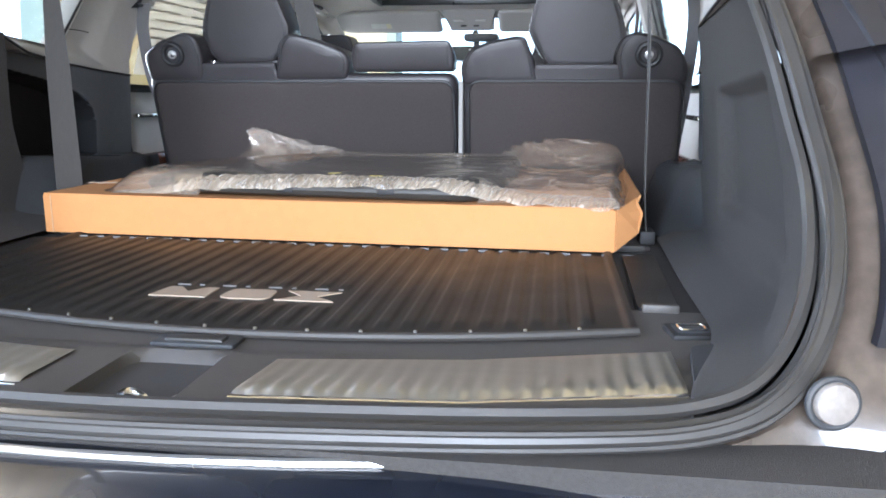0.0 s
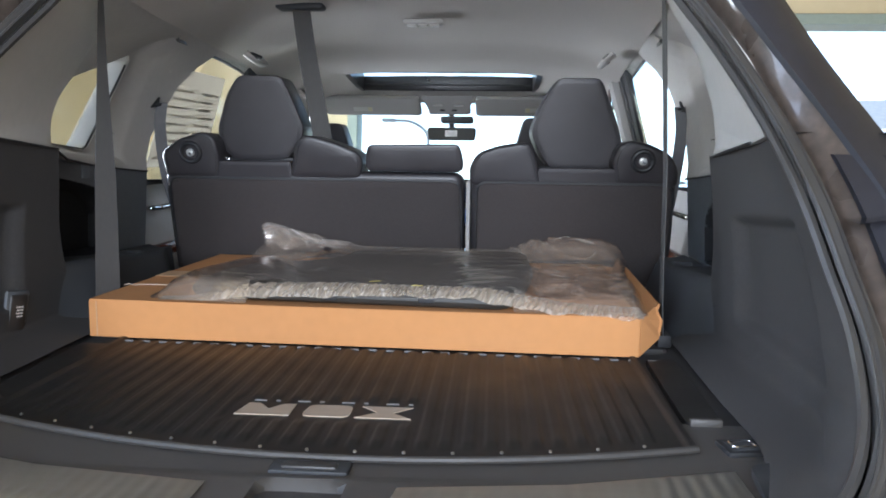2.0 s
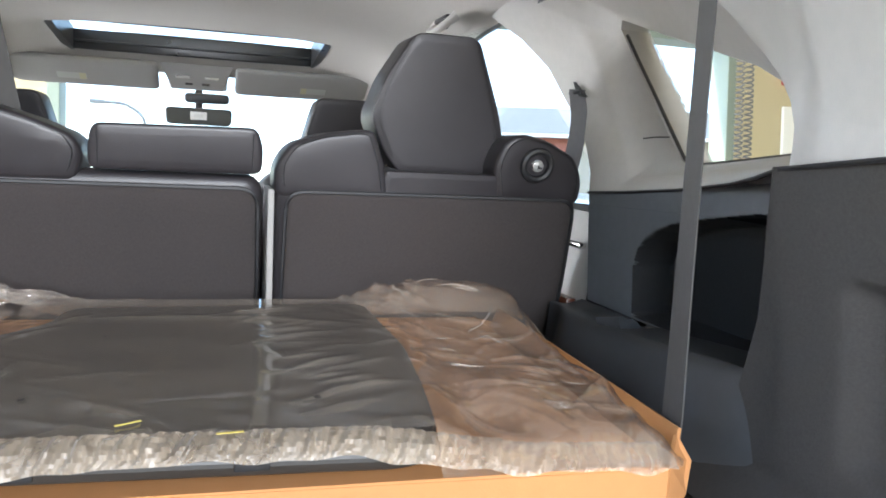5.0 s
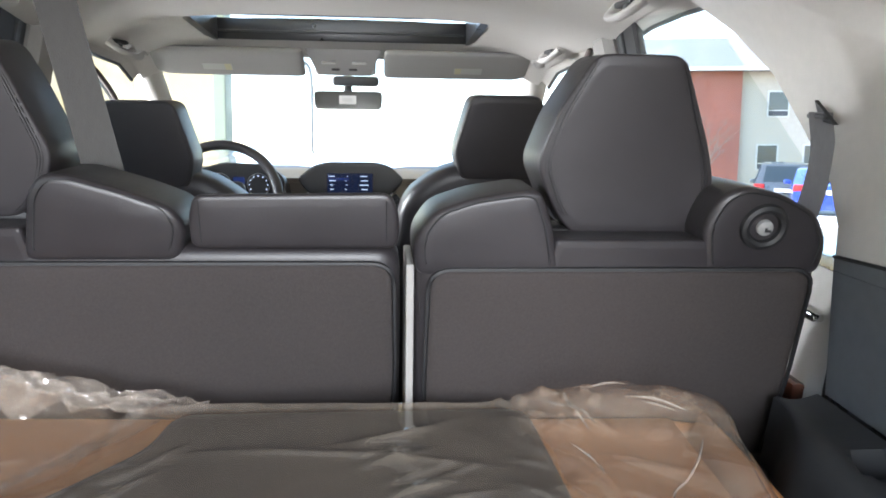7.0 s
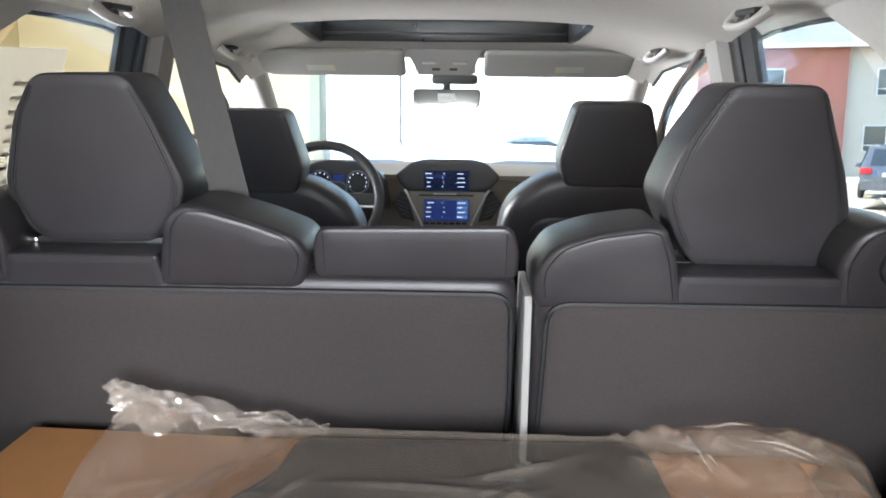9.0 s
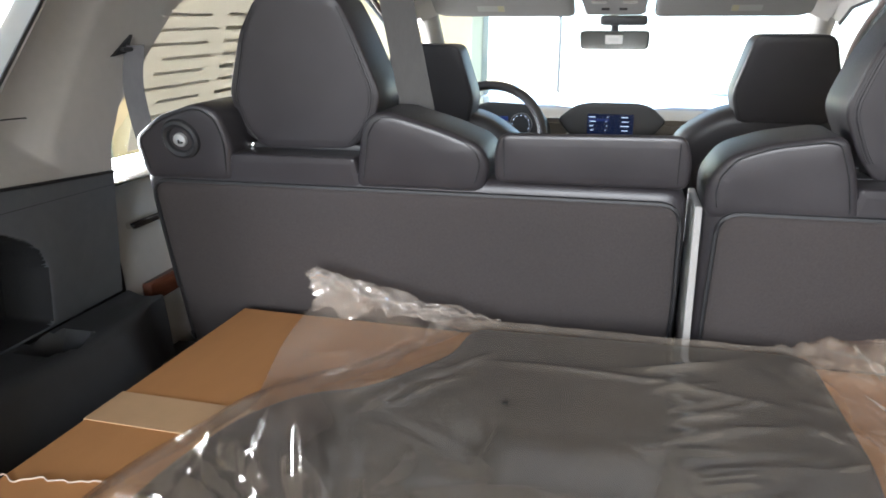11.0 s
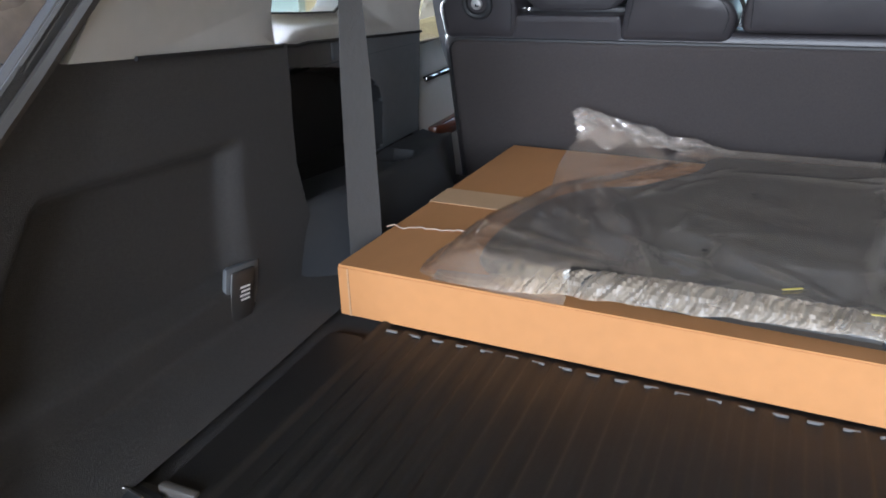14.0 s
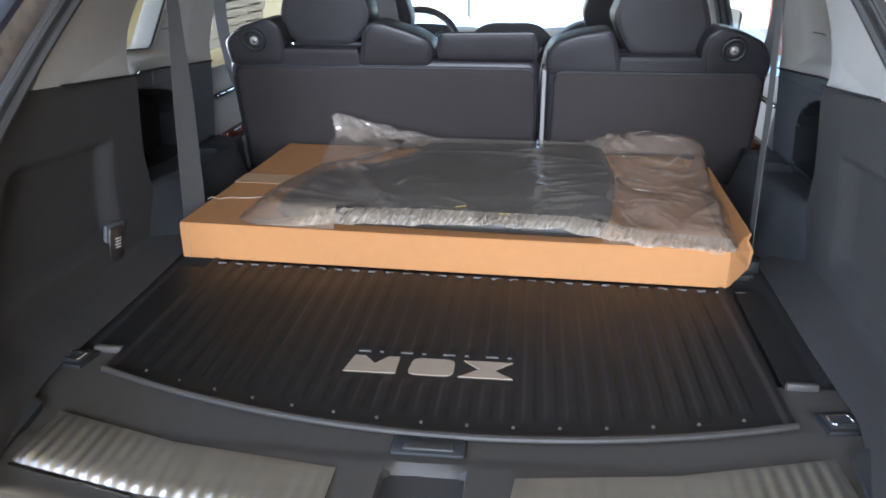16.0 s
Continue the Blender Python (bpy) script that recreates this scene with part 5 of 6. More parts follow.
def fold_highlight(x0, y0, x1, y1, r0, bend):
    """A sharp fold that stands up from the film, thin at both ends; its paler film draws the highlight."""
    cell, top = FILM_TOP[1]
    loops = []
    for i in range(13):
        u = i / 12
        k = math.sin(math.pi * u)
        x, y = x0 + (x1 - x0) * u - (y1 - y0) * bend * k, y0 + (y1 - y0) * u + (x1 - x0) * bend * k
        z = top[int((x + 0.56) / cell), int((y - 1.2) / cell)] - 0.0006
        side = Vector((y0 - y1, x1 - x0, 0)).normalized() * r0 * (0.15 + k)
        loops.append([Vector((x, y, z)) - side, Vector((x, y, z + r0 * 1.3 * k + 0.0002)) - side * 0.2, Vector((x, y, z)) + side])
    return loft(loops)


r = random.Random(8)
folds = [(0.302, 1.812, 0.343, 1.726, 0.0022, 0.06), (0.325, 1.815, 0.352, 1.735, 0.0026, -0.05), (0.345, 1.818, 0.41, 1.805, 0.0016, 0.1), (0.396, 1.777, 0.468, 1.748, 0.002, 0.04), (0.412, 1.766, 0.452, 1.744, 0.0013, 0.0), (0.463, 1.702, 0.405, 1.624, 0.0014, 0.06), (0.42, 1.64, 0.39, 1.59, 0.0012, -0.1), (0.315, 1.7, 0.335, 1.64, 0.0014, 0.1)]
for i in range(6):
    x, y, a = r.uniform(0.32, 0.46), r.uniform(1.26, 1.6), r.gauss(2.2, 0.6)
    n = r.uniform(0.015, 0.035)
    folds.append((x - n * math.cos(a), max(1.245, y - n * math.sin(a)), x + n * math.cos(a), y + n * math.sin(a), r.uniform(0.0006, 0.0011), r.uniform(-0.15, 0.15)))
# slivers of paler film put the bright highlights onto the folds
for fold in folds:
    part("fold_highlight", fold_highlight(*fold), FILM_EDGE, bag, "fold in paler film for its highlight")


def hem_width(x):
    return lerp([(-0.44, 0.2), (-0.35, 0.6), (-0.29, 0.95), (-0.2, 1.0), (-0.12, 0.8), (0.02, 1.0), (0.16, 0.8), (0.27, 1.0), (0.33, 0.6), (0.48, 0.8)], x)


def zigzag(t):
    return abs((t % 2) - 1) * 2 - 1


def front_hem():
    """The gathered front of the bag: sharp little folds that hang over the panel's front, and over the box at the loose end."""
    def f(u, v):
        x = -0.41 + u * 0.888
        edge = 1.259 - 0.041 * (x + 0.07)
        drape = step(0.26, 0.33, x)
        flat = 1 - step(-0.33, -0.27, x)
        high = lerp([(-0.41, 0.077), (-0.35, 0.08), (-0.27, 0.102), (-0.2, 0.11), (-0.1, 0.113), (0.2, 0.112), (0.28, 0.1), (0.34, 0.09), (0.48, 0.084)], x)
        low = lerp([(-0.41, 0.0755), (-0.3, 0.077), (-0.24, 0.086), (-0.1, 0.09), (0.02, 0.096), (0.18, 0.095), (0.27, 0.08), (0.48, 0.07)], x) - drape * 0.012 * abs(noise.noise(Vector((x * 17, 8, 0)))) + 0.006 * noise.noise(Vector((x * 26, 2, 0))) * (1 - flat)
        tight = step(-0.17, -0.1, x)
        warp = x + (0.026 - 0.018 * tight) * noise.noise(Vector((x * 13, v * 0.5, 1))) + (0.006 + 0.012 * tight) * v
        fold = (1 - tight) * (zigzag(warp * 72) + 0.5 * zigzag(warp * 181 + v)) + tight * (0.55 * zigzag(warp * 190) + 0.5 * zigzag(warp * 77 + 0.5 * v)) + 0.9 * facet(warp, v * 0.03, 60, 60, 7) + 0.8 * facet(warp, v * 0.03, 125, 110, 3)
        amp = 0.0042 * (0.25 + 0.75 * math.sin(math.pi * min(1, 0.12 + 0.8 * v))) * (1 - 0.6 * flat) * hem_width(x)
        back = lerp([(0, 0.03), (0.25, 0.02), (0.45, 0.01), (0.7, 0.003), (1, 0.001)], v) * (1 - drape * 0.9 * step(0.3, 0.8, v)) - 0.006 * drape * step(0.4, 1, v)
        z = high + (low - high) * lerp([(0, 0), (0.25, 0.08), (0.45, 0.3), (0.7, 0.68), (1, 1)], v)
        return (x + 0.004 * noise.noise(Vector((x * 40, v * 2, 9))), edge + back - amp * fold, z + amp * 0.8 * fold * (1 - v * 0.5))
    return grid(760, 9, f)


part("hem", front_hem(), FILM_HEM, bag, "crinkled silvery hem", crease=0.3)


def tip_sheet():
    """The upturned, torn corner of the bag, with a ragged end."""
    def f(u, v):
        x = -0.375 + u * 0.27
        top = lerp([(0, 0.158), (0.05, 0.169), (0.12, 0.163), (0.3, 0.148), (0.45, 0.136), (0.57, 0.128), (0.75, 0.118), (0.9, 0.108), (1, 0.1)], u) + 0.003 * noise.noise(Vector((u * 40, 1, 1)))
        low = 0.104 + 0.016 * noise.noise(Vector((u * 7, 3, 5))) * (1 - u)
        z = low + (top - low) * v + 0.004 * noise.noise(Vector((u * 9, v * 5, 1)))
        y = 1.86 + 0.014 * v + 0.04 * facet(u, v * 0.3, 5, 5, 5) + 0.012 * facet(u, v * 0.3, 12, 10, 9) + 0.0015 * zigzag((u + 0.35 * v) * 21)
        fray = (0.012 * noise.noise(Vector((v * 14, 2, 0))) - 0.006 * v) * max(0, 1 - u * 6)
        return (x - 0.008 * v * (1 - u) + fray, y, z)
    return grid(110, 34, f)


part("torn_edge", tube([(-0.548 + i * 0.0042, 1.424 + 0.012 * noise.noise(Vector((i * 0.22, 1, 0))) + 0.0007 * i, 0.0735 + 0.003 * abs(noise.noise(Vector((i * 0.7, 4, 0))))) for i in range(29)], 0.001, 5), TEAR, bag, "whitish torn edge")
for hx, hy in ((-0.102, 1.387), (-0.28, 1.394), (-0.06, 1.62), (0.16, 1.36)):
    part("hole", disc((hx, hy, 0.1125), (0, 0, 1), 0.0035, 0.0006, 10), SEAM, bag, "small round hole")
# two small flat yellow dashes near the front of the film
for bx, by, bt in ((0.077, 1.274, 0.1), (-0.005, 1.308, 0.5)):
    part("film_mark", moved(box(-0.011, 0.011, -0.0014, 0.0014, 0, 0.0006), Matrix.Translation((bx, by, 0.1135)) @ Matrix.Rotation(bt, 4, "Z")), YELLOW_MARK, bag, "small yellow mark", smooth=False)
part("torn_corner", tip_sheet(), FILM_EDGE, bag, "bright crumpled corner", crease=0.4)


# ---- second-row seats ----
def seat_place(u, v, d):
    return Vector((u, 1.942 - 0.255 * v + d, v))


def seat_at(dy):
    return lambda u, v, d: seat_place(u, v, d) + Vector((0, dy, 0))


def headrest_parts(seat, outline, dy):
    cx = sum(p[0] for p in outline) / len(outline)
    outline = [(cx + (x - cx) * 1.045, z) for x, z in outline]
    place = lambda u, v, d: Vector((u + (u - cx) * 0.03 * step(0.01, 0.05, d), 1.986 - 0.19 * v + d + dy, v))
    o = rounded(outline, 0.018, 5)
    part("headrest", pillow(o, place, 0.1, 0.005, 0.0015), LEATHER, seat, "black leather headrest")
    # a stitched seam down each side of the face
    for sd in (-1, 1):
        line = sorted((p for p in o if (p.x - cx) * sd > 0.03 and 0.335 < p.y < 0.533), key=lambda p: p.y)
        run = smooth_path([place(cx + (p.x - cx) * 0.9, p.y, -0.0012) for p in line], 5)
        part("headrest_seam", tube(run, 0.0008, 5), SEAM, seat)
        for off in (-0.0035, 0.0035):
            stitches = [tube([run[i] + Vector((off, 0, 0)), run[i].lerp(run[i + 1], 0.6) + Vector((off, 0, 0))], 0.0006, 4) for i in range(len(run) - 1)]
            part("stitching", join(*stitches), SEAM, seat)
    for k in (-0.06, 0.06):
        part("headrest_post", tube([place(cx + k, 0.36, 0.05), place(cx + k, 0.25, 0.05)], 0.0065, 10), CHROME, seat, "chrome post")
    zb = min(p[1] for p in outline) + 0.004
    # black bar put in as the shadow line under the headrest
    part("headrest_shadow_bar", box(cx - 0.092, cx + 0.092, 1.986 - 0.19 * zb + dy + 0.004, 1.986 - 0.19 * zb + dy + 0.07, zb - 0.008, zb + 0.004, r=0.004), SEAM, seat)
    # chrome chips at both ends stand in for the posts' glints
    part("glint_chip", box(cx - 0.098, cx - 0.09, 1.986 - 0.19 * zb + dy - 0.002, 1.986 - 0.19 * zb + dy + 0.008, zb - 0.006, zb + 0.003, r=0.002), CHROME, seat, "chrome chip for the glint of a post")
    part("glint_chip", box(cx + 0.09, cx + 0.098, 1.986 - 0.19 * zb + dy - 0.002, 1.986 - 0.19 * zb + dy + 0.008, zb - 0.006, zb + 0.003, r=0.002), CHROME, seat, "chrome chip for the glint of a post")


def release_button(seat, x, z, dy):
    n = (0, -1, -0.25)
    p = seat_place(x, z, 0.007) + Vector((0, dy, 0))
    part("release_bezel", ringed(p + Vector((0, -0.004, 0)), n, 0.0245, 0.0065, 32, 8), SEAM, seat, "dark round bezel")
    part("release_dish", disc(p + Vector((0, 0.002, 0)), n, 0.022, 0.004, 28), SEAM, seat)
    part("release_button", disc(p + Vector((0, -0.002, 0)), n, 0.0105, 0.007, 24, 0.002), BUTTON, seat, "chrome release button")
    part("button_mark", moved(box(-0.0016, 0.0016, -0.011, -0.0095, -0.006, 0.005), Matrix.Translation(p)), SEAM, seat, smooth=False)
    part("button_mark", moved(box(-0.0016, 0.006, -0.011, -0.0095, -0.006, -0.003), Matrix.Translation(p)), SEAM, seat, smooth=False)


def seat_unit(name, label, x0, x1, shoulders, rest, head, knob, dy, arm=None):
    seat = thing(name, label, "car seat", group="second-row seats")
    place = seat_at(dy)
    shell = rounded([(x0, -0.38), (x1, -0.38), (x1, 0.2), (x1 - 0.002, 0.30), (x0 + 0.002, 0.30), (x0, 0.2)], 0.03)
    part("backrest", pillow(shell, lambda u, v, d: place(u, v, d + 0.006), 0.1, 0.024, 0.0), LEATHER, seat, "black leather backrest")
    pan = rounded([(x0 + 0.014, -0.03), (x1 - 0.014, -0.03), (x1 - 0.006, 0.12), (x1 - 0.01, 0.279), (x0 + 0.016, 0.279), (x0 + 0.014, 0.12)], 0.03, 6)
    part("back_panel", pillow(pan, place, 0.03, 0.014, 0.003), CARPET, seat, "black carpeted back panel")
    part("panel_seam", tube([place(p.x, p.y, 0.004) for p in pan if p.y > -0.02], 0.0032, 5), SEAM, seat)
    for o in shoulders:
        part("shoulder", pillow(rounded(o, 0.016, 4), lambda u, v, d: place(u, v, d + 0.004), 0.13, 0.012, 0.001), LEATHER, seat, "padded leather shoulder")
        m = Vector((sum(p[0] for p in o) / len(o), sum(p[1] for p in o) / len(o)))
        line = [m + (p - m) * 0.86 for p in rounded(o, 0.016, 4) if p[1] > o[0][1] + 0.004]
        part("shoulder_seam", tube(smooth_path([place(p.x, p.y, 0.0042) for p in line], 2), 0.0012, 5), SEAM, seat)
    part("neck", pillow(rounded(rest, 0.006), lambda u, v, d: place(u, v, d + 0.007), 0.1, 0.006, 0.0), LEATHER, seat)
    headrest_parts(seat, head, dy)
    release_button(seat, *knob, dy)
    part("cushion", box(x0 + 0.02, x1 - 0.02, 1.98 + dy, 2.42 + dy, -0.2, -0.05, r=0.05, seg=3), LEATHER, seat, "leather seat cushion")
    part("base", box(x0 + 0.06, x1 - 0.06, 2.02 + dy, 2.38 + dy, -0.4, -0.2, r=0.01), TRIM_DARK, seat)
    # pale strip stands in for windshield light on the seat's inner side
    if not arm:
        part("lit_side_strip", box(x0 - 0.011, x0 - 0.001, 1.9 + dy, 2.02 + dy, -0.05, 0.28, r=0.002), VISOR, seat, "pale strip for light on the seat side")
    if arm:
        ax0, ax1, az0, az1 = arm
        o = rounded([(ax0, az0), (ax1, az0), (ax1 + 0.002, az0 + 0.04), (ax1 - 0.008, az1), (ax0 + 0.008, az1 - 0.004), (ax0, az0 + 0.04)], 0.014)
        ar = part("center_headrest", pillow(o, lambda u, v, d: place(u, v - 0.25 * max(0, d - 0.012) * (v > az0 + 0.03), d - 0.012), 0.07, 0.008, 0.001), LEATHER, seat, "low folded centre headrest")
        for k in (ax0 + 0.014, ax1 - 0.014):
            part("seam", tube([place(k, az0 + 0.008, -0.0122), place(k, (az0 + az1) / 2, -0.0126), place(k, az1 - 0.01, -0.0122)], 0.0009, 5), SEAM, ar)
    return seat


seat_unit("car_seat", "narrow black leather second-row seat folded upright", 0.154, 0.674,
          [[(0.153, 0.27), (0.150, 0.317), (0.172, 0.353), (0.221, 0.371), (0.284, 0.381), (0.302, 0.378), (0.321, 0.332), (0.334, 0.27)],
           [(0.52, 0.27), (0.506, 0.333), (0.52, 0.374), (0.548, 0.389), (0.596, 0.380), (0.651, 0.354), (0.674, 0.313), (0.672, 0.27)]],
          [(0.318, 0.26), (0.535, 0.26), (0.525, 0.318), (0.325, 0.318)],
          [(0.362, 0.312), (0.512, 0.312), (0.534, 0.378), (0.519, 0.43), (0.474, 0.541), (0.37, 0.541), (0.33, 0.47), (0.31, 0.405), (0.335, 0.348)],
          (0.582, 0.337), -0.014)
seat_unit("car_seat", "wide black leather second-row seat with a low centre headrest", -0.664, 0.137,
          [[(-0.655, 0.28), (-0.662, 0.343), (-0.617, 0.377), (-0.544, 0.4), (-0.514, 0.386), (-0.504, 0.34), (-0.512, 0.28)],
           [(-0.322, 0.28), (-0.304, 0.368), (-0.285, 0.391), (-0.257, 0.392), (-0.19, 0.372), (-0.138, 0.351), (-0.124, 0.325), (-0.137, 0.28)]],
          [(-0.525, 0.27), (-0.31, 0.27), (-0.318, 0.325), (-0.508, 0.325)],
          [(-0.48, 0.326), (-0.345, 0.328), (-0.312, 0.36), (-0.295, 0.409), (-0.325, 0.496), (-0.347, 0.546), (-0.457, 0.546), (-0.49, 0.496), (-0.521, 0.405), (-0.509, 0.352)],
          (-0.58, 0.345), 0.02, arm=(-0.117, 0.132, 0.302, 0.374))


# ---- seat belts ----
def belt(name, label, pts, wides, material=None):
    b = thing(name, label, "seat belt", group="seat belts")
    p = smooth_path(pts, 6)
    at = lambda i, k: lerp([(n / (len(wides) - 1), w[k]) for n, w in enumerate(wides)], i / (len(p) - 1))
    ws = [(at(i, 0), at(i, 1), 0) for i in range(len(p))]
    part("webbing", ribbon(p, ws), material or BELT, b)
    return b


for s in (1, -1):
    if s > 0:
        run = [(0.49, 1.268, 0.69), (0.505, 1.29, 0.53), (0.52, 1.311, 0.33), (0.5225, 1.314, 0.22), (0.526, 1.318, 0.09), (0.534, 1.335, 0.018)]
        wide = [(-0.001, 0.009, 0), (-0.001, 0.012, 0), (-0.0005, 0.0135, 0), (0.0005, 0.016, 0), (0.0015, 0.02, 0), (0.002, 0.021, 0)]
    else:
        run = [(-0.508, 1.305, 0.69), (-0.523, 1.325, 0.5), (-0.54, 1.352, 0.3), (-0.557, 1.378, 0.12), (-0.568, 1.395, 0.02)]
        wide = [(0.001, 0.003, 0), (0.004, 0.011, 0), (0.012, 0.017, 0), (0.0155, 0.018, 0), (0.0165, 0.0185, 0)]
    b = belt("third_row_belt", "grey third-row seat belt hanging twisted down the side", run, wide)
    x, y, z = run[-1]
    part("anchor", box(x - 0.013, x + 0.013, y - 0.025, y + 0.025, 0.0, 0.024, r=0.004), SEAM, b, "dark plastic anchor")
    x, y, z = run[0]
    part("guide", box(x - 0.013, x + 0.013, y - 0.025, y + 0.025, 0.684, 0.694, r=0.003), TRIM_LIGHT, b, "pale guide at the headliner")
    shift = 0.008 if s > 0 else 0
    b = belt("second_row_belt", "grey second-row seat belt from the pillar slot", [((0.675 + shift) * s, 1.93 - shift, 0.475), ((0.68 + shift) * s, 1.925 - shift, 0.40), (0.685 * s, 1.98 - shift, 0.26), (0.682 * s, 2.12, 0.05)], [(0.013 * s, -0.006, 0), (0.014 * s, -0.008, 0)], BELT_LIGHT)
    part("slot", loft([[(s * x, y, z) for y, z in ((1.892, 0.46), (1.926, 0.464), (1.944, 0.49))] for x in (0.685, 0.691)], cap0=True, cap1=True), SEAM, b, "dark belt slot")
    part("guide", box(*sorted((0.676 * s, 0.684 * s)), 1.905, 1.945, 0.466, 0.473, r=0.003), TRIM_DARK, b)
b = belt("center_belt", "dark centre seat belt hanging from the headliner", [(-0.298, 1.94, 0.722), (-0.287, 1.965, 0.6), (-0.266, 1.992, 0.45), (-0.242, 2.01, 0.3)], [(0.022, 0.008, 0), (0.025, 0.006, 0)], BELT_DARK)
part("ceiling_slot", box(-0.36, -0.235, 1.91, 1.965, 0.716, 0.732, r=0.008), TRIM_DARK, b, "dark slot in the headliner")


# ---- roof fittings ----
def grab_handle(s, x, y, z):
    h = thing("grab_handle", "light grey folding grab handle with a dark coat hook", "handle", group="grab handles")
    X = lambda p: (s * p[0], p[1], p[2])
    pts = [X((x + 0.02, y - 0.075, z + 0.008)), X((x - 0.002, y - 0.062, z - 0.012)), X((x - 0.006, y, z - 0.018)), X((x - 0.002, y + 0.062, z - 0.012)), X((x + 0.02, y + 0.075, z + 0.008))]
    part("grip", tube(smooth_path(pts, 6), [0.016, 0.015, 0.014, 0.013, 0.012, 0.011] + [0.0105] * 13 + [0.011, 0.012, 0.013, 0.014, 0.015, 0.016], 10, flat=0.75), TRIM_LIGHT, h)
    part("recess", box(*sorted((s * (x + 0.002), s * (x + 0.03))), y - 0.05, y + 0.05, z + 0.002, z + 0.014, r=0.005), SEAM, h, "dark recess")
    part("hook", box(*sorted((s * (x - 0.004), s * (x + 0.014))), y - 0.046, y - 0.022, z - 0.018, z + 0.004, r=0.006), TRIM_DARK, h, "dark coat hook")


for s in (1, -1):
    grab_handle(s, 0.55, 2.39, 0.645)
    grab_handle(s, 0.59, 3.2, 0.59)

dome = thing("dome_light", "small rectangular roof lamp, switched off", "lamp")
part("bezel", box(-0.05, 0.062, 2.1, 2.155, 0.708, 0.722, r=0.006), TRIM_LIGHT, dome)
for i in range(3):
    part("lens", box(-0.04 + i * 0.032, -0.014 + i * 0.032, 2.11, 2.145, 0.705, 0.71, r=0.003), PAPER, dome, "pale lens")


def visor(s):
    v = thing("sun_visor", "light grey fabric sun visor folded up, with a warning label", "sun visor", group="sun visors")
    o = rounded([(0.125, 0.0), (0.6, 0.0), (0.6, 0.12), (0.56, 0.15), (0.125, 0.15)], 0.02)
    pl = lambda u, w, d: Vector((s * u, 3.40 + w * 0.87 + d * 0.5, 0.588 - w * 0.5 + d * 0.85))
    part("pad", pillow(o, pl, 0.022, 0.012, 0.002), VISOR, v)
    for x0, x1, mt in ((0.35, 0.44, LABEL), (0.352, 0.372, LABEL_WARM)):
        part("label", loft([[pl(x, w, -0.003 - (0.0006 if mt is LABEL_WARM else 0)) for w in (0.07, 0.105)] for x in (x0, x1)], closed=False), mt, v, "printed warning label", smooth=False)
    part("hinge", tube([(s * 0.57, 3.54, 0.585), (s * 0.6, 3.42, 0.575), (s * 0.62, 3.4, 0.6)], 0.008), TRIM_LIGHT, v)


visor(1)
visor(-1)

console = thing("overhead_console", "light grey overhead console with map lamps", "console")
part("housing", loft([[(k * (0.118 - 0.035 * a), 3.4 + 0.1 * a, 0.6 - 0.078 * a) for k in (-1, -0.6, 0, 0.6, 1)] + [(k * 0.1, 3.56, 0.6 - 0.07 * a) for k in (1, -1)] for a in (0, 0.25, 0.5, 0.8, 0.95, 1)], cap0=True, cap1=True), VISOR, console)
for s in (-1, 1):
    part("map_lamp", moved(box(*sorted((0.025 * s, 0.07 * s)), -0.003, 0.004, -0.007, 0.007, r=0.002), Matrix.Translation((0, 3.448, 0.562)) @ Matrix.Rotation(radians(-52), 4, "X")), TRIM_LIGHT, console, "pale lamp lens")
    part("switch", moved(box(*sorted((0.015 * s, 0.04 * s)), -0.003, 0.004, -0.004, 0.004, r=0.0015), Matrix.Translation((0, 3.475, 0.541)) @ Matrix.Rotation(radians(-52), 4, "X")), SEAL, console)

mirror = thing("rear_view_mirror", "rear-view mirror with a small white sticker", "mirror")
part("housing", pillow(rounded([(-0.118, -0.034), (0.118, -0.034), (0.122, 0.03), (-0.122, 0.03)], 0.018), lambda u, v, d: Vector((u + 0.001, 3.73 + d + v * 0.08, 0.44 + v)), 0.035, 0.01, 0.0), TRIM_DARK, mirror)
part("glass", loft([[Vector((p.x * 0.95, 3.7265 + p.y * 0.08, 0.44 + p.y * 0.9)) for p in rounded([(-0.118, -0.034), (0.118, -0.034), (0.122, 0.03), (-0.122, 0.03)], 0.018)], [Vector((p.x * 0.95, 3.7245 + p.y * 0.08, 0.44 + p.y * 0.9)) for p in rounded([(-0.118, -0.034), (0.118, -0.034), (0.122, 0.03), (-0.122, 0.03)], 0.018)]], cap0=True, cap1=True), MIRROR, mirror, "mirror glass", smooth=False)
part("sticker", box(-0.03, 0.03, 3.721, 3.7235, 0.425, 0.455), PAPER, mirror, "white sticker", smooth=False)
part("sticker_print", box(-0.018, 0.016, 3.7195, 3.7208, 0.434, 0.446), PRINT, mirror, smooth=False)
part("stem", tube([(0, 3.76, 0.45), (0.0, 3.76, 0.5), (0, 3.72, 0.53)], 0.014, 8), TRIM_DARK, mirror)
part("sensor_box", box(-0.05, 0.11, 3.66, 3.76, 0.488, 0.522, r=0.012), TRIM_DARK, mirror, "dark sensor housing")


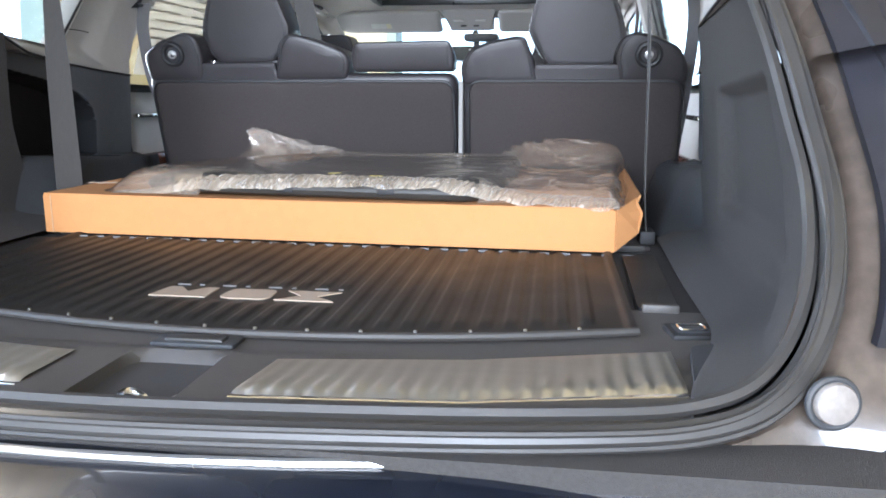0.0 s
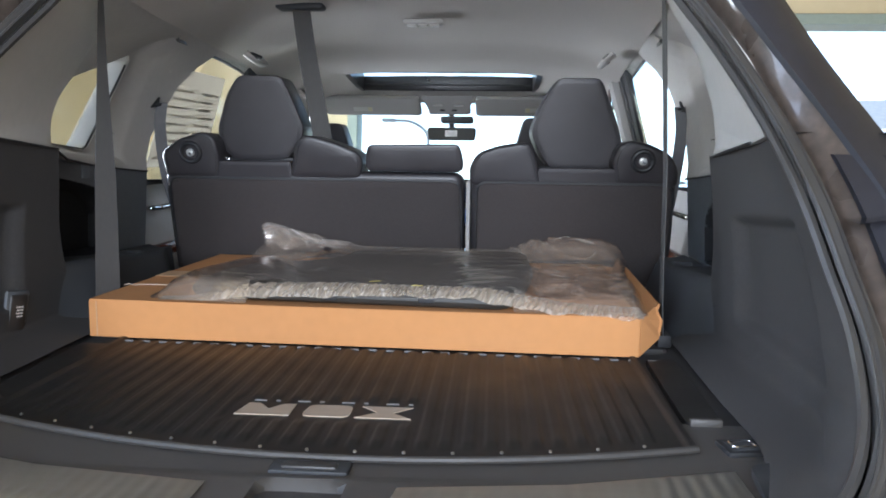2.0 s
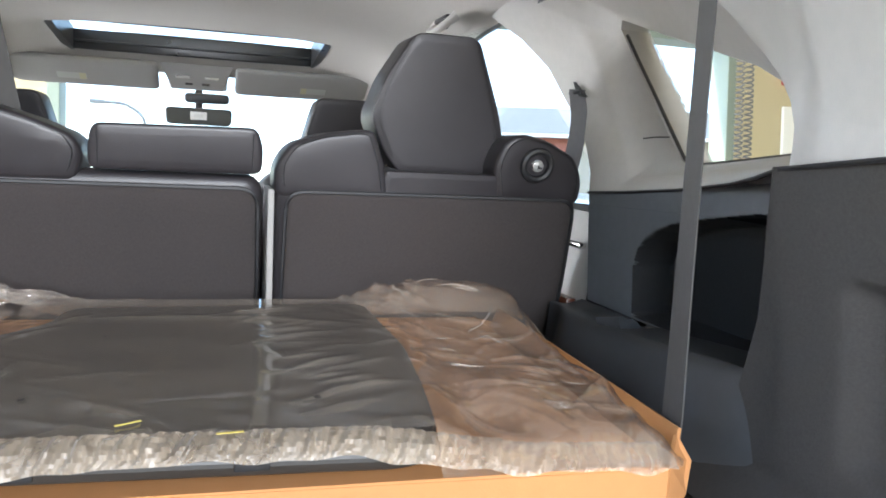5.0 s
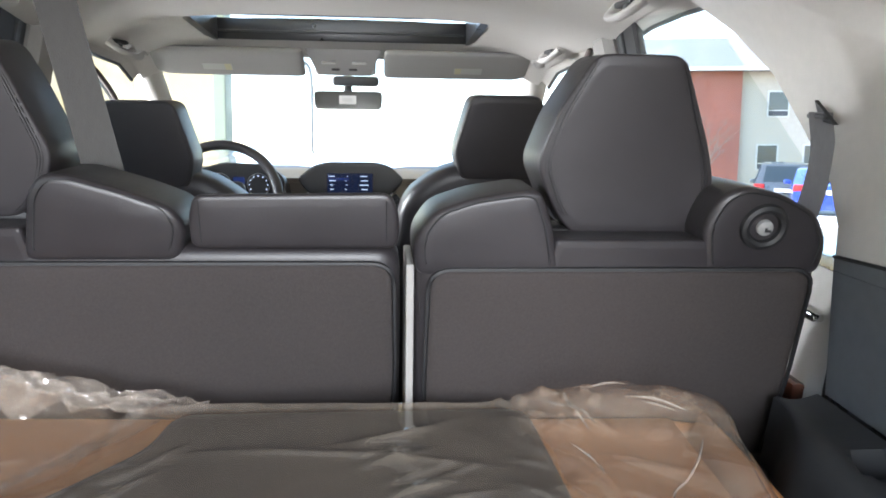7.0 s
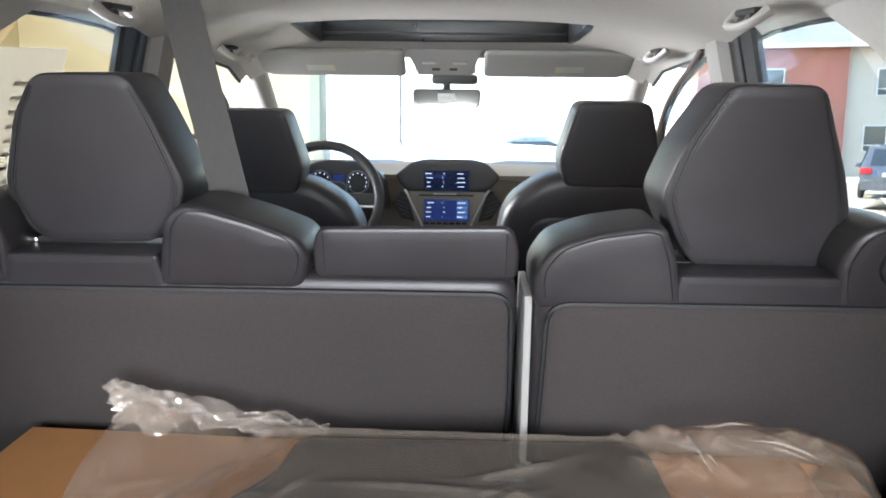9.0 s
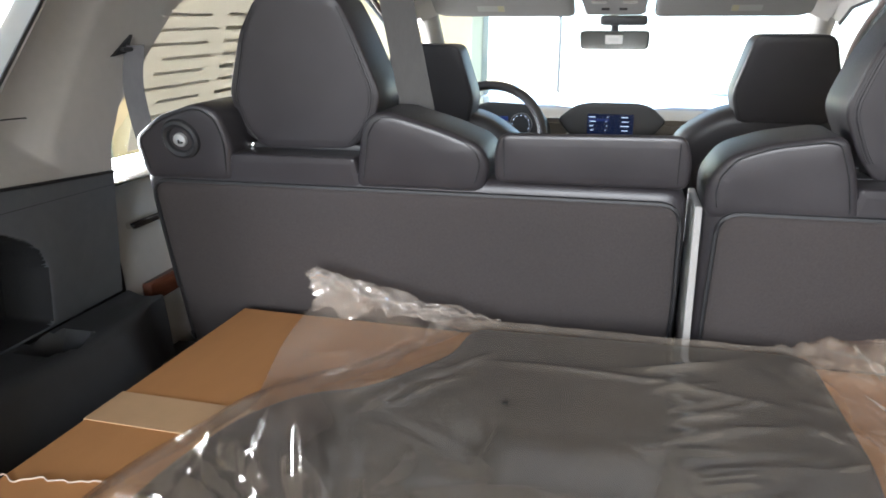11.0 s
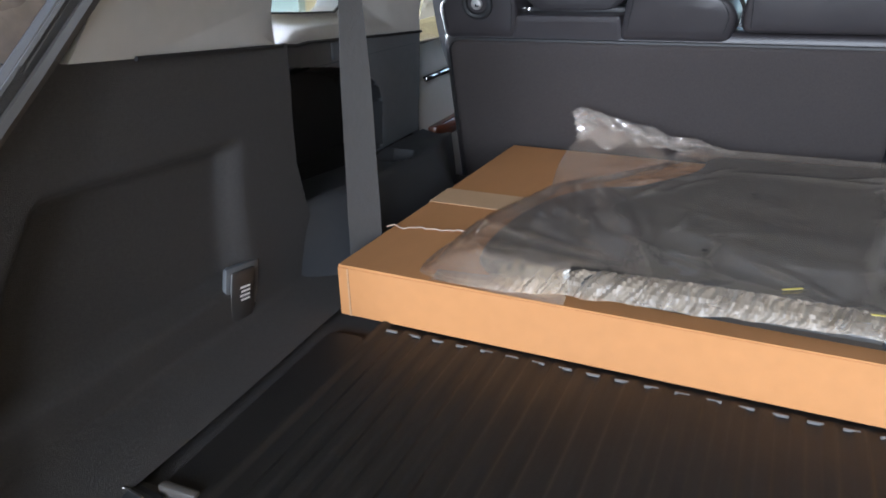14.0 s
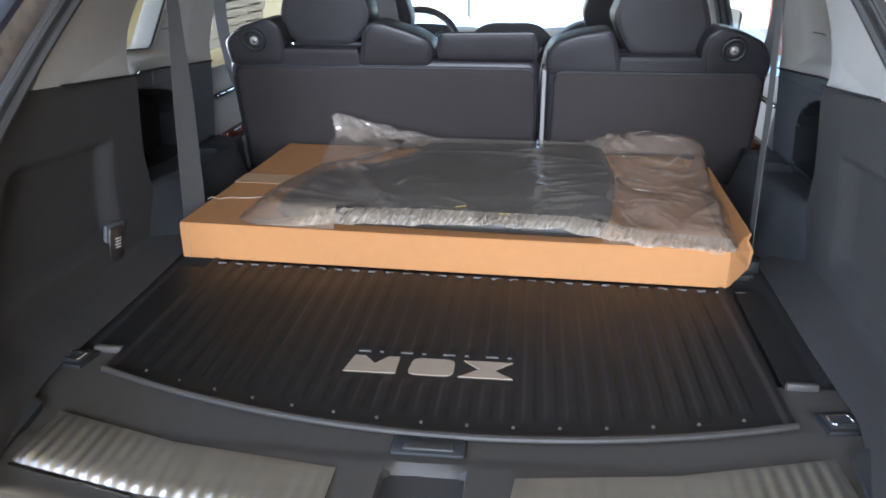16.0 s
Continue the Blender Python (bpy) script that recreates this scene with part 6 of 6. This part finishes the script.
# ---- front of the cabin ----
def front_seat(cx, top):
    f = thing("front_seat", "black leather front seat seen from behind", "car seat", group="front seats")
    place = lambda u, v, d: Vector((cx + u, 2.815 - 0.2 * v + d, v))
    o = rounded([(-0.1, top - 0.2), (0.1, top - 0.2), (0.118, top - 0.13), (0.082, top), (-0.082, top), (-0.118, top - 0.13)], 0.022, 4)
    part("headrest", pillow(o, place, 0.11, 0.008, 0.001), LEATHER_SIDE, f, "black leather headrest")
    rim = [Vector((0, top - 0.1)) + (p - Vector((0, top - 0.1))) * 0.94 for p in o]
    part("headrest_seam", tube([place(p.x, p.y, 0.0004) for p in rim], 0.001, 5, closed=True), SEAM, f)
    for k in (-0.05, 0.05):
        part("headrest_post", tube([place(k, top - 0.17, 0.05), place(k, top - 0.28, 0.05)], 0.0065), CHROME, f)
    o = rounded([(-0.25, -0.35), (0.25, -0.35), (0.26, 0.1), (0.235, top - 0.24), (0.13, top - 0.165), (-0.13, top - 0.165), (-0.235, top - 0.24), (-0.26, 0.1)], 0.05, 5)
    part("backrest", pillow(o, lambda u, v, d: place(u, v, d), 0.16, 0.035, 0.004), LEATHER_SIDE, f, "black leather backrest")
    o = rounded([(-0.19, -0.3), (0.19, -0.3), (0.2, 0.1), (0.17, top - 0.27), (-0.17, top - 0.27), (-0.2, 0.1)], 0.05, 5)
    part("back_panel", pillow(o, lambda u, v, d: place(u, v, d - 0.006), 0.03, 0.014, 0.003), LEATHER, f)
    part("cushion", box(cx - 0.25, cx + 0.25, 2.86, 3.35, -0.22, -0.08, r=0.05, seg=3), LEATHER, f)
    part("base", box(cx - 0.2, cx + 0.2, 2.9, 3.25, -0.4, -0.22, r=0.01), TRIM_DARK, f)


front_seat(0.402, 0.478)
front_seat(-0.43, 0.452)

dash = thing("dashboard", "grey-beige dashboard with two screens under a dark hood", "dashboard")
part("top", grid(40, 10, lambda u, v: ((u * 2 - 1) * 0.78, 3.85 + v * 0.4, 0.128 + 0.014 * math.sin(v * 1.6) - 0.02 * (2 * u - 1) ** 4)), DASH_LIGHT, dash, "grey-beige dash top")
part("demister", grid(40, 4, lambda u, v: ((u * 2 - 1) * 0.78, 4.25 + v * 0.15, 0.142 - 0.004 * v - 0.02 * (2 * u - 1) ** 4)), DASH, dash, "dark strip below the glass")
part("face", grid(40, 12, lambda u, v: ((u * 2 - 1) * 0.74, 3.85 + 0.1 * math.sin(v * 3.0), 0.147 - 0.45 * v)), DASH_LIGHT, dash, "grey-beige dash face")
hood_o = rounded([(-0.145, 0.095), (0.157, 0.095), (0.205, 0.152), (0.15, 0.203), (0.1, 0.216), (-0.075, 0.216), (-0.13, 0.203), (-0.192, 0.152)], 0.02)
part("screen_hood", pillow(hood_o, lambda u, v, d: Vector((u, 3.79 + d, v - 0.22 * d)), 0.24, 0.008, 0.0), DASH, dash, "dark hooded screen housing")
part("center_face", pillow(rounded([(-0.1, -0.14), (0.1, -0.14), (0.15, 0.095), (-0.14, 0.095)], 0.01), lambda u, v, d: Vector((u, 3.796 + d, v)), 0.12, 0.006, 0.0), DASH_LIGHT, dash, "grey-beige centre stack")
part("disc_slot", box(-0.1, 0.105, 3.786, 3.796, 0.078, 0.083), SEAM, dash, "dark disc slot", smooth=False)
part("slot_lip", box(-0.045, 0.04, 3.782, 3.795, 0.084, 0.088, r=0.001), SILVER, dash, smooth=False)
for k in range(7):
    part("key", box(-0.082 + k * 0.0238, -0.062 + k * 0.0238, 3.784, 3.795, -0.03, -0.021, r=0.002), DASH, dash, smooth=False)


def screen(z0, z1, n, y, x0=-0.08, x1=0.088):
    s = part("screen", box(x0, x1, y, y + 0.012, z0, z1, r=0.003), SCREEN_BLUE if n == 2 else SCREEN_DARK, dash, "lit blue screen" if n == 2 else "lit dark blue screen", smooth=False)
    r = random.Random(n)
    if n == 1:
        part("screen_tab", box(x0 + 0.004, (x0 + x1) / 2 - 0.004, y - 0.001, y - 0.0001, z1 - 0.026, z1 - 0.016), SCREEN_BLUE, s, smooth=False)
    for i in range(4):
        z = z1 - 0.012 - i * (z1 - z0 - 0.016) / 3.6
        for k, w in ((0.004, 0.026), (0.066, 0.006), (0.118, 0.034)):
            if n == 2 and k == 0.118:
                part("screen_tab", box(x1 - 0.046, x1 - 0.006, y - 0.001, y - 0.0001, z - 0.006, z + 0.008), SCREEN_PALE, s, smooth=False)
            x = x0 + k + r.random() * 0.008
            part("screen_mark", box(x, x + w * (0.5 + 0.5 * r.random()), y - 0.0018, y - 0.0012, z, z + 0.0028), SCREEN_WHITE, s, smooth=False)


screen(0.1, 0.174, 1, 3.778)
screen(-0.016, 0.064, 2, 3.784)
for s in (-1, 1):
    cx = 0.004
    o = rounded([(0.118, -0.02), (0.168, -0.008), (0.206, 0.052), (0.17, 0.096), (0.15, 0.08)], 0.006)
    v = part("vent", pillow([Vector((cx + s * p.x, p.y)) for p in (o if s > 0 else o[::-1])], lambda u, w, d: Vector((u, 3.787 + d, w)), 0.03, 0.003, 0.0), SEAM, dash, "dark slatted vent")
    for i in range(5):
        z = 0.004 + i * 0.017
        xa, xb = lerp([(-0.02, 0.128), (0.096, 0.156)], z), lerp([(-0.01, 0.165), (0.052, 0.2), (0.096, 0.174)], z)
        part("slat", moved(box(-(xb - xa) / 2, (xb - xa) / 2, -0.003, 0.006, -0.0022, 0.0022), Matrix.Translation((cx + s * (xa + xb) / 2, 3.786, z)) @ Matrix.Rotation(radians(-24 * s), 4, "Y")), DASH, v, smooth=False)
    part("stack_edge", tube([(cx + s * 0.088, 3.788, -0.05), (cx + s * 0.094, 3.786, -0.03), (cx + s * 0.15, 3.784, 0.092), (cx + s * 0.157, 3.788, 0.1)], 0.0045), SILVER, dash, "bright edge trim")

cluster = thing("instrument_cluster", "dark hooded instrument cluster with lit dials", "instrument cluster")
part("hood", pillow(rounded([(-0.56, 0.04), (-0.215, 0.04), (-0.228, 0.17), (-0.29, 0.212), (-0.44, 0.218), (-0.535, 0.19)], 0.03), lambda u, v, d: Vector((u, 3.72 + d, v - 0.2 * d)), 0.24, 0.008, 0.0), DASH, cluster)
for k in (-0.453, -0.317):
    part("dial", ringed((k, 3.714, 0.138), (0, -1, 0), 0.04, 0.0012, 32, 6), SILVER, cluster, "lit dial ring")
    for i in range(9):
        a = radians(-30 + i * 30)
        part("dial_tick", box(k + 0.032 * math.cos(a) - 0.002, k + 0.032 * math.cos(a) + 0.002, 3.71, 3.713, 0.138 + 0.032 * math.sin(a) - 0.002, 0.138 + 0.032 * math.sin(a) + 0.002), SCREEN_WHITE, cluster, smooth=False)
part("display", box(-0.405, -0.365, 3.71, 3.714, 0.14, 0.165), SCREEN_BLUE, cluster, smooth=False)

wheel_t = thing("steering_wheel", "dark leather-wrapped steering wheel with silver spokes", "steering wheel")
WC, WN = Vector((-0.375, 3.32, 0.142)), Vector((0, -0.9, 0.42)).normalized()
part("rim", ringed(WC, WN, 0.178, 0.0155, 56, 10), LEATHER_SIDE, wheel_t)
wr = WN.to_track_quat("Z", "Y").to_matrix().to_4x4()
part("hub", moved(box(-0.075, 0.075, -0.06, 0.06, -0.04, 0.02, r=0.02, seg=3), Matrix.Translation(WC) @ wr), TRIM_DARK, wheel_t)
for a in (0, 180, 270):
    m = Matrix.Translation(WC) @ wr @ Matrix.Rotation(radians(a), 4, "Z")
    part("spoke", moved(box(0.05, 0.175, -0.022, 0.022, -0.012, 0.008, r=0.006), m), TRIM_DARK, wheel_t)
    part("spoke_trim", moved(box(0.07, 0.165, -0.026, -0.018, -0.002, 0.011, r=0.003), m), SILVER, wheel_t, "silver spoke trim")
    for k in (0.085, 0.105):
        part("switch", moved(box(k, k + 0.014, -0.008, 0.01, 0.006, 0.012, r=0.002), m), SEAL, wheel_t)
part("column", tube([WC - WN * 0.02, WC - WN * 0.4], 0.04, 12), TRIM_DARK, wheel_t)

for s, nm in ((1, "right"), (-1, "left")):
    om = thing("door_mirror", "dark outside door mirror", "mirror", group="door mirrors")
    part("housing", pillow(rounded([(0.86, 0.17), (1.06, 0.17), (1.07, 0.28), (0.87, 0.31)], 0.03), lambda u, v, d: Vector((s * u, 3.72 + d, v)), 0.1, 0.03, 0.0), PAINT, om)
    part("glass", box(*sorted((s * 0.885, s * 1.045)), 3.712, 3.718, 0.19, 0.285), CHROME, om, "mirror glass", smooth=False)
    part("arm", tube([(s * 0.88, 3.77, 0.22), (s * 0.76, 3.8, 0.21)], 0.02), PAINT, om)

# paper sticker on the left rear window and a small one on the right
sticker = thing("window_sticker", "white printed price sheet taped inside the rear window", "paper sheet")
slope = lambda z: 0.775 - 0.3 * (z - DOOR_TOP) - 0.006
def on_glass(y0, y1, z0, z1, s, off=0.0):
    return loft([[(s * (slope(z) - off + t), y, z) for t, z in ((0, z0), (0, z1), (0.0012, z1), (0.0012, z0))] for y in (y0, y1)], cap0=True, cap1=True)
part("sheet", on_glass(2.0, 2.42, 0.3, 0.58, -1), SHEET, sticker, smooth=False)
for i in range(9):
    part("print_line", on_glass(2.02 + 0.02 * (i % 3), 2.2 + 0.03 * (i % 2), 0.325 + i * 0.024, 0.33 + i * 0.024, -1, 0.0004), SHEET_PRINT, sticker, smooth=False)
    part("print_line", on_glass(2.26, 2.36 + 0.02 * (i % 3), 0.325 + i * 0.024, 0.332 + i * 0.024, -1, 0.0004), SHEET_PRINT, sticker, smooth=False)
sign = thing("hanging_sign", "small blue sign hanging in the open bay doorway", "sign")
part("board", box(1.85, 2.05, FRONT + 0.1, FRONT + 0.108, 1.61, 1.78, r=0.002), BLUE_PAPER, sign, smooth=False, tilt=False)
part("print_line", box(1.88, 2.02, FRONT + 0.098, FRONT + 0.0998, 1.66, 1.69), PRINT, sign, "pale printed bar", smooth=False, tilt=False)
for x in (1.87, 2.03):
    part("wire", tube([(x, FRONT + 0.104, 1.775), (x, FRONT + 0.104, 2.16)], 0.0015, 5), STEEL, sign, tilt=False)


# ---- outside ----
def lot(y):
    return GROUND + lerp([(9, 0.0), (40, -0.7), (3000, -0.7)], y)


def hotel():
    """A two-storey building, brick at one end and stucco at the other, across the lot."""
    b = thing("hotel_building", "two-storey building of red brick and cream stucco", "building", tilt=False)
    base = lot(50)
    m = Matrix.Translation((19.9, 47.0, base)) @ Matrix.Rotation(radians(-14), 4, "Z")
    part("wall", moved(box(-6, 2.2, 0, 12, 0, 7.6), m), BRICK, b, "red brick wall", smooth=False, tilt=False)
    part("wall", moved(box(2.2, 30, 0.3, 12, 0, 7.6), m), STUCCO, b, "cream stucco wall", smooth=False, tilt=False)
    roof = loft([[m @ Vector(p) for p in ((x, -0.7, 7.6), (x, 6, 10.3), (x, 12.7, 7.6), (x, 12.7, 7.45), (x, -0.7, 7.45))] for x in (-6.8, 30.8)], cap0=True, cap1=True)
    part("roof", roof, ROOF_GREY, b, "grey shingled roof", smooth=False, tilt=False)
    part("gutter", moved(box(-6.8, 30.8, -0.85, -0.68, 7.4, 7.62, r=0.03), m), PAPER, b, "white gutter", smooth=False, tilt=False)
    for z, xs in ((4.7, (-1.8, 4.4, 8.2, 12.4, 16.8)), (1.5, (-1.8, 3.9, 6.6, 10.8, 15.0))):
        for x in xs:
            w = part("window", moved(box(x - 0.65, x + 0.65, -0.06 if x < 2 else 0.24, 0.1 if x < 2 else 0.4, z, z + 1.6), m), WINDOW_FRAME, b, "pale grey window frame", smooth=False, tilt=False)
            part("pane", moved(box(x - 0.55, x + 0.55, -0.08 if x < 2 else 0.22, 0.0 if x < 2 else 0.3, z + 0.45, z + 1.5), m), PANE_DARK, w, smooth=False, tilt=False)
            part("vent", moved(box(x - 0.55, x + 0.55, -0.08 if x < 2 else 0.22, 0.0 if x < 2 else 0.3, z + 0.08, z + 0.38), m), TRIM_DARK, w, smooth=False, tilt=False)


hotel()


def low_building():
    b = thing("low_building", "long low cream building with a green metal roof", "building", tilt=False)
    base = lot(80)
    m = Matrix.Translation((40, 74, base)) @ Matrix.Rotation(radians(-20), 4, "Z")
    part("wall", moved(box(-10, 40, 0, 14, 0, 4.2), m), STUCCO, b, smooth=False, tilt=False)
    part("roof", loft([[m @ Vector(p) for p in ((x, -1, 4.2), (x, 7, 7.0), (x, 15, 4.2), (x, 15, 4.0), (x, -1, 4.0))] for x in (-11, 41)], cap0=True, cap1=True), ROOF_GREEN, b, "green metal roof", smooth=False, tilt=False)
    for x in range(-8, 38, 6):
        part("window", moved(box(x, x + 1.8, -0.08, 0.1, 1.2, 2.8), m), PANE_DARK, b, smooth=False, tilt=False)


low_building()


def parked_car(label, paint, x, y, turn, suv=True, red=True):
    c = thing("parked_car", label, "car", group="cars on the lot", tilt=False)
    m = Matrix.Translation((x, y, lot(y))) @ Matrix.Rotation(radians(turn), 4, "Z")
    h = 1.68 if suv else 1.44
    top = [(-2.25, 0.85), (-2.2, h * 0.58), (-1.95, h - 0.08), (-1.2, h), (0.2, h - 0.02), (0.6, h - 0.12), (1.25, h * 0.62), (2.1, h * 0.52), (2.3, 0.6)] if suv else \
          [(-2.3, 0.8), (-2.25, 0.95), (-1.75, 1.02), (-1.0, h - 0.06), (-0.3, h), (0.3, h - 0.05), (1.15, 0.98), (2.1, 0.8), (2.3, 0.55)]
    loops = []
    for yy, zz in top:
        w = 0.9 - 0.05 * step(1.5, 2.3, abs(yy))
        belt_z = min(zz, 0.95)
        wt = w - 0.2 * max(0, zz - 0.95) / 0.6
        loops.append([m @ Vector(p) for p in ((-w + 0.04, yy, 0.3), (-w, yy, 0.5), (-w, yy, belt_z - 0.02), (-wt, yy, zz - 0.03), (-wt + 0.1, yy, zz), (wt - 0.1, yy, zz), (wt, yy, zz - 0.03), (w, yy, belt_z - 0.02), (w, yy, 0.5), (w - 0.04, yy, 0.3))])
    part("body", loft(loops, cap0=True, cap1=True), paint, c, tilt=False)
    for sx in (-1, 1):
        q = [(-1.7, 0.98), (1.0, 0.98), (0.45, h - 0.16), (-1.45, h - 0.12)] if suv else [(-1.3, 0.98), (0.95, 0.98), (0.25, h - 0.12), (-0.8, h - 0.12)]
        part("side_glass", loft([[m @ Vector((sx * (0.9 - 0.2 * max(0, z - 0.95) / 0.6 + t), yy, z)) for yy, z in q] for t in (-0.03, 0.012)], cap0=True, cap1=True), PANE_DARK, c, smooth=False, tilt=False)
        part("tail_light", moved(box(sx * 0.7 - 0.16, sx * 0.7 + 0.16, -2.3, -2.18, 0.78, 0.98, r=0.03), m), RED, c, "red tail light", tilt=False)
        part("mirror", moved(box(sx * 0.98 - 0.1, sx * 0.98 + 0.1, 0.72, 0.86, 0.92, 1.06, r=0.03), m), paint, c, tilt=False)
        for yy in (-1.4, 1.4):
            w = part("wheel", moved(ringed((sx * 0.8, yy, 0.33), (sx, 0, 0), 0.235, 0.095, 28, 8), m), TYRE, c, tilt=False)
            part("rim", moved(disc((sx * 0.84, yy, 0.33), (sx, 0, 0), 0.19, 0.05, 20, 0.01), m), SILVER, w, tilt=False)
    part("rear_glass", loft([[m @ Vector((x, yy - t, z)) for x, yy, z in ((-0.6, -2.16, h * 0.62), (0.6, -2.16, h * 0.62), (0.52, -1.99, h - 0.14), (-0.52, -1.99, h - 0.14))] if suv else
                             [m @ Vector((x, yy - t, z + t)) for x, yy, z in ((-0.6, -1.72, 1.03), (0.6, -1.72, 1.03), (0.52, -1.05, h - 0.1), (-0.52, -1.05, h - 0.1))] for t in (-0.05, 0.02)], cap0=True, cap1=True), PANE_DARK, c, smooth=False, tilt=False)
    part("plate", moved(box(-0.26, 0.26, -2.32, -2.26, 0.72, 0.84), m), PAPER, c, "pale number plate", smooth=False, tilt=False)


parked_car("grey parked estate car with red tail lights", CAR_GREY, 13.9, 26.2, -28)
parked_car("bright blue parked saloon car", CAR_BLUE, 13.2, 22.6, -28, suv=False)
parked_car("pale parked car ahead, washed out by daylight", CAR_WHITE, 2.0, 20.5, 62)

lamp_post = thing("street_lamp", "thin street lamp with a curved arm", "street lamp", tilt=False)
bz = lot(26)
part("pole", tube([(-2.0, 26, bz), (-2.0, 26, bz + 3.9)] + [tuple(p) for p in smooth_path([(-2.0, 26, bz + 3.9), (-2.1, 26, bz + 4.5), (-2.6, 26, bz + 4.85), (-3.2, 26, bz + 4.9)], 5)][1:], 0.05, 8), VISOR, lamp_post, tilt=False)
part("head", box(-3.6, -3.15, 25.88, 26.12, bz + 4.84, bz + 4.96, r=0.03), VISOR, lamp_post, tilt=False)

snow_bank = tagged(thing("snow_bank", "low ploughed bank of snow along the lot", "snow bank", tilt=False), kind="stuff")


def bank(x0, x1, y0, y1, h, seed):
    def f(u, v):
        x, y = x0 + (x1 - x0) * u, y0 + (y1 - y0) * u
        q = math.sin(v * math.pi)
        return (x + (v - 0.5) * 0.3, y + (v - 0.5) * 2.2, lot(y) - 0.03 + q * h * (0.6 + 0.6 * noise.noise(Vector((u * 14, v * 3, seed)))))
    return grid(60, 8, f)


part("heap", bank(8, 34, 41, 36, 0.6, 1), SNOW, snow_bank, tilt=False)
part("heap", bank(9.5, 20, 18.5, 17.5, 0.4, 2), SNOW, snow_bank, tilt=False)
part("heap", bank(-30, -8, 5, 14, 0.5, 3), SNOW, snow_bank, tilt=False)


def bare_tree(x, y, height, seed):
    t = thing("bare_tree", "leafless grey-brown winter tree", "tree", group="bare trees", tilt=False)
    r = random.Random(seed)
    z0 = lot(y)
    trunk = [(x, y, z0), (x + 0.05, y, z0 + height * 0.2), (x - 0.05, y, z0 + height * 0.4)]
    part("trunk", tube(trunk, [height * 0.02, height * 0.015, height * 0.011], 7), BARK, t, tilt=False)
    bms = []

    def branch(p, d, ln, rad, depth):
        q = p + d * ln
        mid = (p + q) / 2 + Vector((r.uniform(-1, 1), r.uniform(-1, 1), 0)) * ln * 0.06
        bms.append(tube([p, mid, q], [rad, rad * 0.8, rad * 0.55], 4))
        if depth:
            for _ in range(3):
                nd = (d + Vector((r.uniform(-0.8, 0.8), r.uniform(-0.8, 0.8), r.uniform(-0.1, 0.6)))).normalized()
                branch(p + (q - p) * r.uniform(0.45, 1), nd, ln * r.uniform(0.55, 0.75), rad * 0.55, depth - 1)
    for k in range(6):
        p = Vector(trunk[1]).lerp(Vector(trunk[2]), k / 5)
        a = k * 2.4 + r.random()
        branch(p, Vector((math.cos(a) * 0.6, math.sin(a) * 0.6, 0.9)).normalized(), height * 0.28, height * 0.008, 3)
    part("branches", join(*bms), BARK, t, tilt=False)


bare_tree(17.8, 42.0, 5.2, 3)
bare_tree(44.0, 66.0, 9.0, 5)
bare_tree(50.0, 70.0, 10.0, 6)
bare_tree(38.0, 70.0, 9.0, 8)
